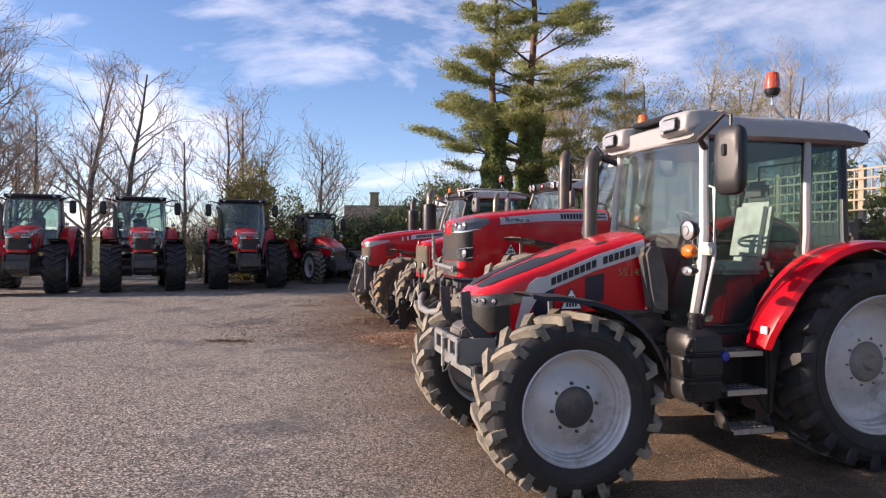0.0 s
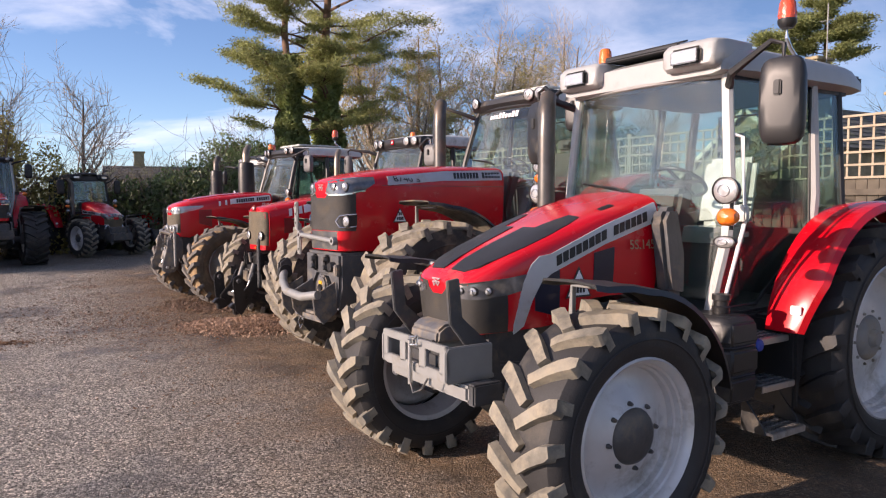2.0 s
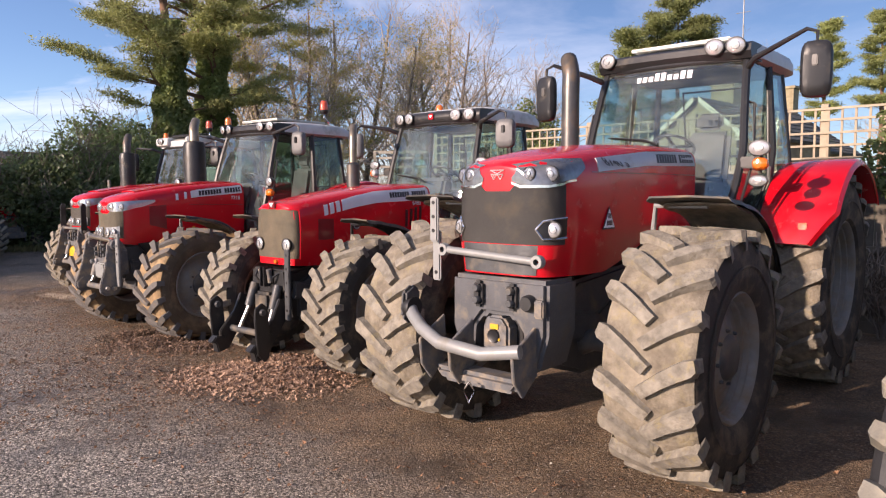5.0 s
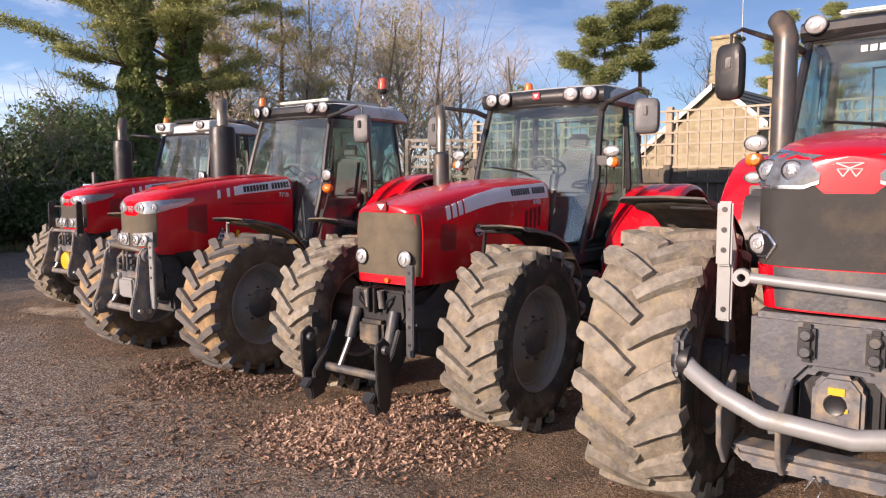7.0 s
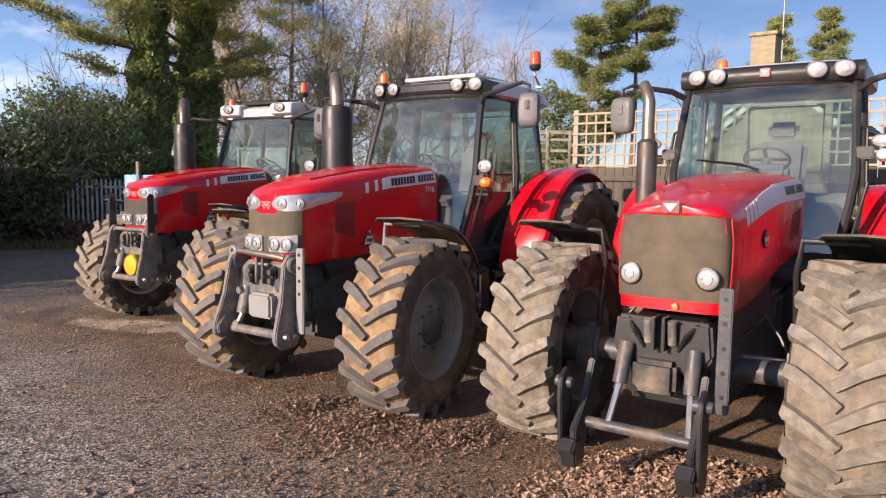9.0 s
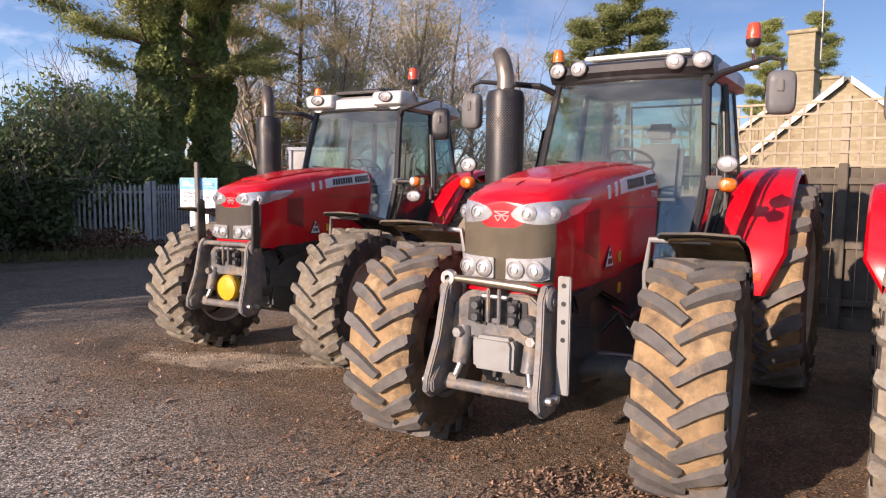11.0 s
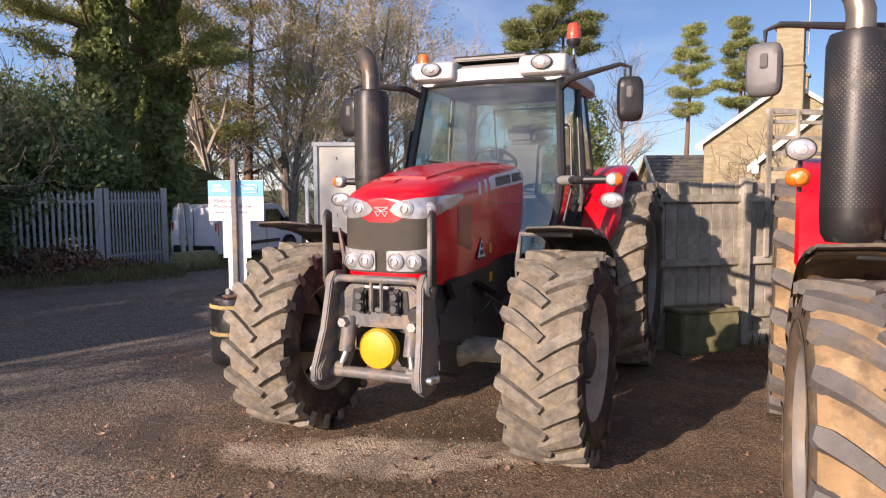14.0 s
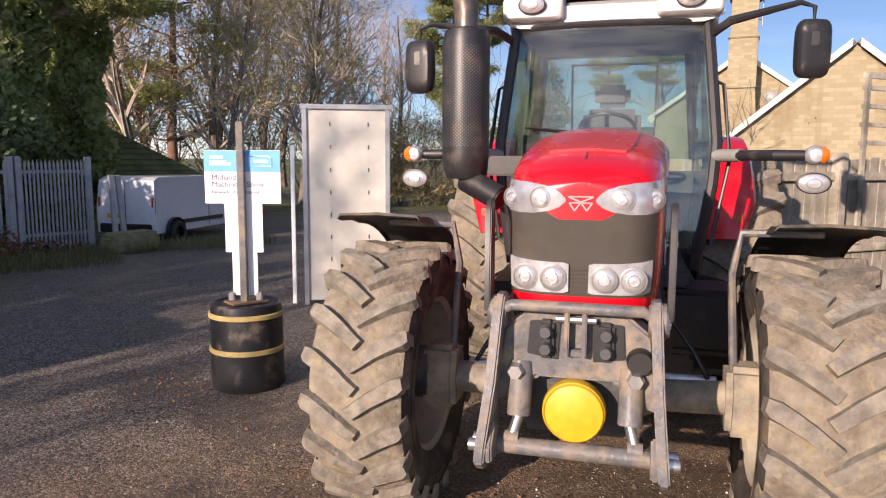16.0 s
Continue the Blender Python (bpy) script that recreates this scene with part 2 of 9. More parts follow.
pale_roof = mat("pale_roof_plastic", (0.52, 0.53, 0.51), 0.42, var=0.06, dirt=(0.25, 0.25, 0.2), dirt_amt=0.16)
grille_m = mat("fine_mesh_grille", (0.035, 0.033, 0.030), 0.6, metal=0.2, var=0.12, bump=0.35, bscale=420, dirt=(0.10, 0.08, 0.055), dirt_amt=0.2, dscale=3)
grille_dark = mat("charcoal_mesh_grille", (0.050, 0.043, 0.033), 0.65, var=0.12, bump=0.35, bscale=420, dirt=(0.10, 0.08, 0.055), dirt_amt=0.22, dscale=3)
grille_dusty = mat("dusty_mesh_grille", (0.085, 0.070, 0.045), 0.7, var=0.14, bump=0.35, bscale=420, dirt=(0.16, 0.125, 0.08), dirt_amt=0.35, dscale=2.5)
lens = mat("clear_lamp_lens", (0.40, 0.41, 0.43), 0.10, metal=0.45, coat=0.9, var=0.15, vscale=30, bump=0.06, bscale=70)
lens_mid = mat("clear_dark_lamp_lens", (0.42, 0.43, 0.44), 0.12, metal=0.3, coat=0.9, var=0.2, vscale=30, bump=0.06, bscale=70)
lens_dark = mat("smoked_headlight_lens", (0.15, 0.155, 0.165), 0.08, metal=0.4, coat=1.0, var=0.25, vscale=25, bump=0.06, bscale=70)
lens_white = mat("round_lamp_reflector", (0.60, 0.60, 0.59), 0.12, metal=0.55, coat=1.0, var=0.10, vscale=50, bump=0.18, bscale=110)
lens_dim = mat("clear_headlight_bowl", (0.40, 0.41, 0.43), 0.15, metal=0.6, coat=0.8, var=0.3, vscale=60, bump=0.3, bscale=90)
chrome = mat("chrome_trim", (0.72, 0.72, 0.72), 0.14, metal=0.95, var=0.05)
amber = mat("amber_lens", (0.75, 0.16, 0.012), 0.22, coat=0.8, var=0.18, vscale=40, bump=0.2, bscale=110)
red_lens = mat("red_orange_beacon", (0.55, 0.07, 0.02), 0.22, coat=0.8, var=0.18, vscale=40, bump=0.2, bscale=90)
yellow = mat("yellow_plastic_cap", (0.60, 0.35, 0.014), 0.5, var=0.08, vscale=20, dirt=(0.3, 0.22, 0.1), dirt_amt=0.12)
seat_m = mat("grey_seat_fabric", (0.10, 0.10, 0.105), 0.85, var=0.2, bump=0.2, bscale=120)
wrap = mat("pale_plastic_wrap", (0.55, 0.56, 0.55), 0.25, coat=0.5, var=0.2, bump=0.6, bscale=14)
inner = mat("dark_cab_trim", (0.05, 0.052, 0.055), 0.6, var=0.15)
white_p = mat("white_sign_plastic", (0.80, 0.81, 0.82), 0.4, var=0.04, dirt=(0.5, 0.48, 0.42), dirt_amt=0.06)
blue_p = mat("sky_blue_sign_print", (0.13, 0.42, 0.78), 0.4, var=0.05)
blue_can = mat("blue_plastic", (0.02, 0.05, 0.30), 0.4, var=0.1)
dusty_axle = mat("mud_dusted_axle_casting", (0.15, 0.14, 0.12), 0.7, var=0.25, bump=0.3, bscale=30, dirt=(0.36, 0.31, 0.22), dirt_amt=0.5, dscale=6)
rim_dusty = mat("pale_mud_dusted_rim", (0.34, 0.315, 0.27), 0.65, var=0.2, dirt=(0.45, 0.40, 0.30), dirt_amt=0.4)
cab_glass = glass("tinted_cab_glass", (0.80, 0.885, 0.86), 0.02, 0.075, 0.03)
side_glass = glass("green_side_glass", (0.69, 0.80, 0.77), 0.02, 0.045, 0.01)
exh_m = mat("satin_exhaust_steel", (0.10, 0.095, 0.09), 0.38, metal=0.6, var=0.2, vscale=6, dirt=(0.2, 0.14, 0.09), dirt_amt=0.2)
exh_tip = mat("heat_tinted_pipe", (0.30, 0.25, 0.19), 0.35, metal=0.8, var=0.25, vscale=8)

# ---------------------------------------------------------------- mesh tools


class MB:
    """Collects vertices and faces of one part."""

    def __init__(self):
        self.v, self.f = [], []

    def add(self, vs, fs):
        o = len(self.v)
        self.v += [tuple(p) for p in vs]
        self.f += [tuple(i + o for i in q) for q in fs]
        return self

    def box(self, x, y, z, sx, sy, sz, m=None):
        vs = [Vector((dx * sx / 2, dy * sy / 2, dz * sz / 2)) for dx in (-1, 1) for dy in (-1, 1) for dz in (-1, 1)]
        if m is not None:
            vs = [m @ p for p in vs]
        vs = [p + Vector((x, y, z)) for p in vs]
        return self.add(vs, [(0, 1, 3, 2), (4, 6, 7, 5), (0, 4, 5, 1), (2, 3, 7, 6), (0, 2, 6, 4), (1, 5, 7, 3)])

    def loft(self, loops, caps=True, closed=True):
        n = len(loops[0])
        vs = [p for lp in loops for p in lp]
        fs = []
        for i in range(len(loops) - 1):
            for j in range(n if closed else n - 1):
                k = (j + 1) % n
                fs.append((i * n + j, i * n + k, (i + 1) * n + k, (i + 1) * n + j))
        if caps and closed:
            fs.append(tuple(range(n - 1, -1, -1)))
            fs.append(tuple((len(loops) - 1) * n + j for j in range(n)))
        return self.add(vs, fs)

    def prism(self, poly, plane, d0, d1):
        """poly: outline in the plane 'xz' (extruded along y), 'xy' (along z) or 'yz' (along x)."""
        def p3(a, b, d):
            return {"xz": (a, d, b), "xy": (a, b, d), "yz": (d, a, b)}[plane]
        return self.loft([[p3(a, b, d0) for a, b in poly], [p3(a, b, d1) for a, b in poly]])

    def tube(self, pts, r, n=10, caps=True):
        pts = [Vector(p) for p in pts]
        rs = r if isinstance(r, (list, tuple)) else [r] * len(pts)
        loops, ref = [], None
        for i, p in enumerate(pts):
            d = (pts[min(i + 1, len(pts) - 1)] - pts[max(i - 1, 0)]).normalized()
            if ref is None:
                ref = Vector((0, 0, 1)) if abs(d.z) < 0.9 else Vector((1, 0, 0))
            a = d.cross(ref).normalized()
            b = d.cross(a).normalized()
            ref = -b if False else ref
            loops.append([p + rs[i] * (math.cos(2 * math.pi * k / n) * a + math.sin(2 * math.pi * k / n) * b) for k in range(n)])
        return self.loft(loops, caps)

    def lathe(self, prof, n=32, c=(0, 0, 0), axis="y", closed=False):
        """prof: (radius, along) pairs turned round an axis through c."""
        c = Vector(c)
        loops = []
        for k in range(n):
            a = 2 * math.pi * k / n
            lp = []
            for r, s in prof:
                p = {"y": (r * math.cos(a), s, r * math.sin(a)), "x": (s, r * math.cos(a), r * math.sin(a)), "z": (r * math.cos(a), r * math.sin(a), s)}[axis]
                lp.append(c + Vector(p))
            loops.append(lp)
        m = len(prof)
        fs = []
        for i in range(n):
            i2 = (i + 1) % n
            for j in range(m if closed else m - 1):
                k = (j + 1) % m
                fs.append((i * m + j, i2 * m + j, i2 * m + k, i * m + k))
        return self.add([p for lp in loops for p in lp], fs)

    def strip(self, fn, cols, t=0.012, off=0.006):
        """A thin curved plate: fn(s, z, off) gives its skin; cols are (s, z_low, z_high)."""
        m = 4
        fine = []
        for (s0, a0, b0), (s1, a1, b1) in zip(cols, cols[1:]):
            k = max(1, min(8, int(abs(s1 - s0) / 0.035)))
            fine += [(s0 + (s1 - s0) * q / k, a0 + (a1 - a0) * q / k, b0 + (b1 - b0) * q / k) for q in range(k)]
        cols = fine + [cols[-1]]
        for a, b in ((off, off - t),):
            loops = []
            for s, z0, z1 in cols:
                up = [fn(s, z0 + (z1 - z0) * k / m, a) for k in range(m + 1)]
                dn = [fn(s, z0 + (z1 - z0) * k / m, b) for k in range(m, -1, -1)]
                loops.append(up + dn)
            self.loft(loops)
        return self

    def moved(self, m):
        self.v = [tuple(m @ Vector(p)) for p in self.v]
        return self


def mesh_of(name, mb, material, bevel=0.0, smooth=38, segs=2):
    me = bpy.data.meshes.new(name)
    if bevel:
        bm = bmesh.new()
        vs = [bm.verts.new(p) for p in mb.v]
        for q in mb.f:
            try:
                bm.faces.new([vs[i] for i in q])
            except ValueError:
                pass
        bmesh.ops.recalc_face_normals(bm, faces=bm.faces)
        ed = [e for e in bm.edges if len(e.link_faces) == 2 and e.calc_face_angle(0) > 0.6]
        bmesh.ops.bevel(bm, geom=ed, offset=bevel, segments=segs, affect="EDGES", clamp_overlap=True)
        bm.to_mesh(me)
        bm.free()
    else:
        me.from_pydata(mb.v, [], mb.f)
        bm = bmesh.new()
        bm.from_mesh(me)
        bmesh.ops.recalc_face_normals(bm, faces=bm.faces)
        bm.to_mesh(me)
        bm.free()
    if smooth:
        me.polygons.foreach_set("use_smooth", [True] * len(me.polygons))
        me.set_sharp_from_angle(angle=radians(smooth))
    me.materials.append(material)
    return me


def part(name, mb, material, parent, label="", bevel=0.0, smooth=38):
    ob = new(name, mesh_of(name, mb, material, bevel, smooth))
    ob.parent = parent
    if label:
        ob["label"] = label
    return ob


def thing(name, m, label, category, group="", kind=""):
    ob = new(name)
    ob.empty_display_size = 0.2
    ob.matrix_world = m
    return tagged(ob, label, category, group, kind)


def solid(name, mb, material, label, category="", group="", kind="", bevel=0.0, smooth=38, m=None):
    ob = new(name, mesh_of(name, mb, material, bevel, smooth))
    if m is not None:
        ob.matrix_world = m
    return tagged(ob, label, category, group, kind)


def text_part(body, size, m, material, parent, name="lettering", label=""):
    cu = bpy.data.curves.new(name, "FONT")
    cu.body, cu.size, cu.extrude = body, size, 0.001
    cu.align_x, cu.align_y = "LEFT", "CENTER"
    tmp = bpy.data.objects.new(name, cu)
    me = bpy.data.meshes.new_from_object(tmp)
    bpy.data.objects.remove(tmp)
    me.transform(m)
    me.materials.clear()
    me.materials.append(material)
    ob = new(name, me)
    ob.parent = parent
    if label:
        ob["label"] = label
    return ob


def curve_at(pts, x):
    """Smooth interpolation through (x, value) pairs."""
    pts = sorted(pts)
    if x <= pts[0][0]:
        return pts[0][1]
    for (x0, a), (x1, b) in zip(pts, pts[1:]):
        if x <= x1:
            t = (x - x0) / (x1 - x0)
            return a + (b - a) * t
    return pts[-1][1]


def arc(c, r, a0, a1, n):
    """Points in the xz plane round c, degrees from forward upwards."""
    return [(c[0] + r * math.cos(radians(a0 + (a1 - a0) * k / n)), c[1] + r * math.sin(radians(a0 + (a1 - a0) * k / n))) for k in range(n + 1)]

# ---------------------------------------------------------------- tractors
WHEELS = {}


def wheel_meshes(key, R, W, rr, n_lug, side_m, lug_m, rim_m, hub_m, front, lod=1.0):
    """Meshes of one wheel about its own axle along y; +y is the outer face."""
    if key in WHEELS:
        return WHEELS[key]
    h = 0.045 if R < 0.75 else 0.055
    b = R - h
    tb = MB()
    prof = [(rr, 0.42 * W), (rr + 0.03, 0.47 * W), (rr + 0.35 * (b - rr), 0.50 * W), (rr + 0.7 * (b - rr), 0.49 * W), (b - 0.035, 0.455 * W), (b - 0.008, 0.40 * W),
            (b, 0.2 * W), (b + 0.004, 0)]
    prof = prof + [(r, -s) for r, s in prof[-2::-1]]
    tb.lathe(prof, 56)
    for sgn in (1, -1):
        tb.lathe([(rr + 0.45 * (b - rr), sgn * 0.505 * W), (rr + 0.48 * (b - rr), sgn * 0.512 * W), (rr + 0.51 * (b - rr), sgn * 0.505 * W)], 48)
    tyre = mesh_of("tyre", tb, side_m)
    lb = MB()
    base = MB()
    lw = 0.5 * 2 * math.pi * R / n_lug * 0.43
    rnd = random.Random(3)
    for sgn in (1, -1):
        for k in range(n_lug):
            a0 = 2 * math.pi * (k + (0.5 if sgn < 0 else 0)) / n_lug
            da = 0.34 * W / R * 1.02
            loops = []
            for s, hh in ((-0.03, 0.90), (0.05, 1.0), (0.18, 1.0), (0.31, 1.0), (0.43, 0.96), (0.497, 0.74), (0.512, -0.9)):
                a = a0 + da * (max(s, 0) / 0.5) ** 0.78
                wid = lw * (0.75 + 0.6 * max(s, 0)) * (0.82 if hh < 0.8 else 1)
                jit = rnd.uniform(-0.003, 0.003)
                rt = b + h * hh + jit
                rb = b - 0.02 if hh > 0 else b + h * hh - 0.03
                y = sgn * s * W
                # the bar leans across the tread
                tx, ty = 0.72, 0.60 * sgn
                lp = []
                for q, r in ((-1.15, rb), (-0.85, rt), (0.85, rt), (1.15, rb)):
                    aa = a + q * wid * tx / R
                    yy = y - q * wid * 0.55 * sgn * (1 if s < 0.45 else 0.35)
                    yy = max(-0.515 * W, min(0.515 * W, yy))
                    lp.append((r * math.cos(aa), yy, r * math.sin(aa)))
                loops.append(lp)
            lb.loft(loops)
    if lug_m.name not in ("pale_dusty_lug", "clean_black_rubber"):
        (base if lug_m.name in ("ochre_mud_rubber", "dried_mud_on_tread") else lb).lathe([(b - 0.03, 0.462 * W), (b - 0.004, 0.405 * W), (b + 0.004, 0.2 * W), (b + 0.008, 0), (b + 0.004, -0.2 * W), (b - 0.004, -0.405 * W), (b - 0.03, -0.462 * W)], 56)
    tread = mesh_of("tread", lb, {"ochre_mud_rubber": lug_ochre, "dried_mud_on_tread": lug_mud}.get(lug_m.name, lug_m), smooth=30)
    casing = mesh_of("casing", base, lug_m) if base.v else None
    rb_ = MB()
    d = 0.42 * W
    if front:
        pr = [(rr + 0.012, d), (rr - 0.005, d + 0.012), (rr - 0.026, d - 0.008), (rr - 0.030, d - 0.040), (rr - 0.042, d - 0.046), (rr - 0.046, d - 0.078), (rr - 0.060, d - 0.084), (rr - 0.064, d - 0.118), (rr - 0.10, d - 0.130),
              (rr * 0.60, d - 0.10), (rr * 0.42, d - 0.06), (rr * 0.36, d - 0.05)]
    else:
        pr = [(rr + 0.012, d), (rr - 0.005, d + 0.012), (rr - 0.030, d - 0.008), (rr - 0.034, d - 0.055), (rr - 0.050, d - 0.062), (rr - 0.054, d - 0.108), (rr - 0.072, d - 0.116), (rr - 0.078, d - 0.165), (rr - 0.12, d - 0.19), (rr * 0.62, d - 0.20),
              (rr * 0.50, d - 0.17), (rr * 0.36, d - 0.16), (rr * 0.30, d - 0.16)]
    rb_.lathe(pr, 48)
    rb_.lathe([(rr + 0.012, -d), (rr - 0.03, -d + 0.02), (rr - 0.05, -0.1 * W), (rr - 0.055, d - 0.15)], 48)
    rim = mesh_of("rim", rb_, rim_m, smooth=50)
    hb = MB()
    rc = rr * (0.36 if front else 0.30)
    y0 = d - (0.05 if front else 0.16)
    hb.lathe([(0.0, y0 + 0.035), (rc * 0.75, y0 + 0.035), (rc * 0.92, y0 + 0.02), (rc * 1.0, y0), (rc * 1.05, y0 - 0.05), (rc * 0.9, -0.4 * W)], 28)
    for k in range(8 if front else 10):
        a = 2 * math.pi * k / (8 if front else 10)
        q = rc * 1.16
        hb.lathe([(0.0, y0 + 0.014), (0.009, y0 + 0.014), (0.011, y0 + 0.004), (0.014, y0 - 0.01)], 6, (q * math.cos(a), 0, q * math.sin(a)))
    if not front:
        hb.lathe([(0, y0 + 0.075), (0.05, y0 + 0.075), (0.062, y0 + 0.06), (0.07, y0 + 0.03)], 16)
    hub = mesh_of("hub", hb, hub_m)
    WHEELS[key] = (hub, tyre, tread, rim, casing)
    return WHEELS[key]


def wheel(parent, x, y, R, meshes, steer=0.0, phase=0.0):
    hub, tyre, tread, rim, casing = meshes
    out = 1 if y > 0 else -1
    m = pose(x, y, R, 0, 0, steer) @ (Matrix.Identity(4) if out > 0 else Matrix.Diagonal((1, -1, 1, 1))) @ pose(0, 0, 0, 0, phase, 0)
    w = new("wheel", hub)
    w.parent = parent
    w.matrix_local = m
    for nm, me in (("tyre", tyre), ("tread", tread), ("rim", rim), ("casing", casing)):
        if me is None:
            continue
        o = new(nm, me)
        o.parent = w
    return w


PROFILE = [(0.0, 0.94), (0.12, 0.97), (0.3, 0.992), (0.5, 1.0), (0.68, 1.0), (0.80, 0.995), (0.87, 0.97), (0.915, 0.92), (0.95, 0.82), (0.973, 0.68), (0.987, 0.48), (0.996, 0.24), (1.0, 0.0)]


class Bonnet:
    def __init__(self, top, bot, hw, xn, lx, shear=0.0, prof=PROFILE, p=4.0):
        self.top, self.bot, self.hwl, self.xn, self.lx, self.shear, self.prof, self.p = top, bot, hw, xn, lx, shear, prof, p

    def rim(self, x, z):
        zb, zt = curve_at(self.bot, x), curve_at(self.top, x)
        return max(0.0, min(1.0, (z - zb) / (zt - zb)))

    def nosefac(self, x):
        xc = self.xn - self.lx
        return 1.0 if x <= xc else max(0.0, 1 - ((x - xc) / self.lx) ** self.p) ** (1 / self.p)

    def shift(self, x, z):
        w = max(0.0, min(1.0, (x - (self.xn - 1.0)) / 1.0))
        return self.shear * (z - 1.45) * w

    def mesh(self):
        xr = self.top[0][0] if self.top[0][0] < self.top[-1][0] else self.top[-1][0]
        xc = self.xn - self.lx
        xs = [xr + (xc - xr) * k / 9 for k in range(10)]
        xs += [xc + self.lx * math.cos(radians(a)) ** (2 / self.p) for a in (62, 45, 32, 22, 14, 8, 4, 1.5, 0.3)]
        loops = []
        for x in xs:
            zb, zt, hw = curve_at(self.bot, x), curve_at(self.top, x), curve_at(self.hwl, x) * self.nosefac(x)
            lp = [(fy * hw, zb + (zt - zb) * fz) for fz, fy in self.prof]
            lp = lp + [(-y, z) for y, z in lp[-2::-1]]
            loops.append([(x + self.shift(x, z), y, z) for y, z in lp])
        return MB().loft(loops)

    def side(self, sgn):
        def fn(x, z, off):
            hw = curve_at(self.hwl, x) * self.nosefac(x) * curve_at(self.prof, self.rim(x, z))
            return (x + self.shift(x, z), sgn * (hw + off), z)
        return fn

    def nose(self, s, z, off):
        """s from -1 to 1 goes round the nose from the right flank to the left one."""
        a = radians(90 * abs(s))
        e = 2 / self.p
        x = self.xn - self.lx + self.lx * math.cos(a) ** e
        hw = curve_at(self.hwl, min(x, self.xn)) * math.sin(a) ** e * curve_at(self.prof, self.rim(x - 0.001, z))
        sg = 1 if s >= 0 else -1
        fx, fy = math.cos(a) ** 1.2, math.sin(a) ** 1.2
        return (x + fx * off + self.shift(x, z), sg * (hw + fy * off), z)

    def top_fn(self):
        def fn(x, y, off):
            hw = curve_at(self.hwl, x) * self.nosefac(x)
            zb, zt = curve_at(self.bot, x), curve_at(self.top, x)
            f = min(1.0, abs(y) / max(hw, 1e-3))
            fz = 1.0
            for (z0, f0), (z1, f1) in zip(self.prof, self.prof[1:]):
                if f0 >= f >= f1 and z0 >= 0.6:
                    fz = z0 + (z1 - z0) * (f0 - f) / max(f0 - f1, 1e-6)
            z = zb + (zt - zb) * fz + off
            return (x + self.shift(x, z), y, z)
        return fn


def round_lamp(parent, p, d, r, mat_l, mat_b, name="work_lamp", flat=1.0, depth=0.07, label=""):
    """A round or oval lamp at p that looks along d: housing and lens."""
    m = Matrix.Translation(p) @ Vector(d).to_track_quat("X", "Z").to_matrix().to_4x4()
    body = MB().lathe([(0, -depth), (r * 0.6, -depth * 0.95), (r * 0.95, -depth * 0.5), (r * 1.08, -0.005), (r * 1.08, 0.012), (r * 0.97, 0.014)], 22, axis="x")
    body.v = [(x, y, z * flat) for x, y, z in body.v]
    b = part(name, body.moved(m), mat_b, parent, label)
    ln = MB().lathe([(r * 0.99, 0.006), (r * 0.8, 0.016), (r * 0.45, 0.022), (0, 0.024)], 22, axis="x")
    ln.v = [(x, y, z * flat) for x, y, z in ln.v]
    part("lens", ln.moved(m), mat_l, b)
    rg = MB().lathe([(r * 0.42, 0.021), (r * 0.46, 0.030), (r * 0.50, 0.021)], 18, axis="x")
    rg.v = [(x, y, z * flat) for x, y, z in rg.v]
    part("reflector_ring", rg.moved(m), lens_dim, b)
    return b


def beacon(parent, x, y, z, s=1.0, lens_m=None, stalk=0.15, bend=0.0):
    """A lens on a ribbed base, on a curled tube whose foot plate lies on the roof."""
    lens_m = lens_m or red_lens
    yb = y + 0.05
    st = part("beacon_stalk", MB().tube([(x - bend - 0.09, yb, z - stalk - 0.02), (x - bend - 0.05, yb, z - stalk), (x - bend - 0.01, yb, z - stalk + 0.03), (x, yb, z - stalk * 0.45), (x, yb, z + 0.005)], 0.014, 10), chrome, parent)
    part("stalk_foot", MB().box(x - bend - 0.09, yb, z - stalk - 0.028, 0.09, 0.07, 0.02), chrome, st, bevel=0.006)
    part("beacon_base", MB().lathe([(0, -0.01), (0.040 * s, -0.012), (0.050 * s, 0.0), (0.062 * s, 0.02), (0.064 * s, 0.045 * s), (0.057 * s, 0.055 * s), (0, 0.056 * s)], 20, (x, yb, z), "z"), black, st)
    part("beacon_lens", MB().lathe([(0.060 * s, 0.05 * s), (0.061 * s, 0.075 * s), (0.058 * s, 0.12 * s), (0.050 * s, 0.165 * s), (0.044 * s, 0.182 * s), (0.030 * s, 0.188 * s), (0, 0.19 * s)], 20, (x, yb, z), "z"), lens_m, st)
    ribs = MB()
    for k in range(14):
        a = 2 * math.pi * k / 14
        ribs.tube([(x + 0.0605 * s * math.cos(a), yb + 0.0605 * s * math.sin(a), z + 0.07 * s), (x + 0.050 * s * math.cos(a), yb + 0.050 * s * math.sin(a), z + 0.163 * s)], 0.003, 4)
    part("lens_ribs", ribs, lens_m, st)


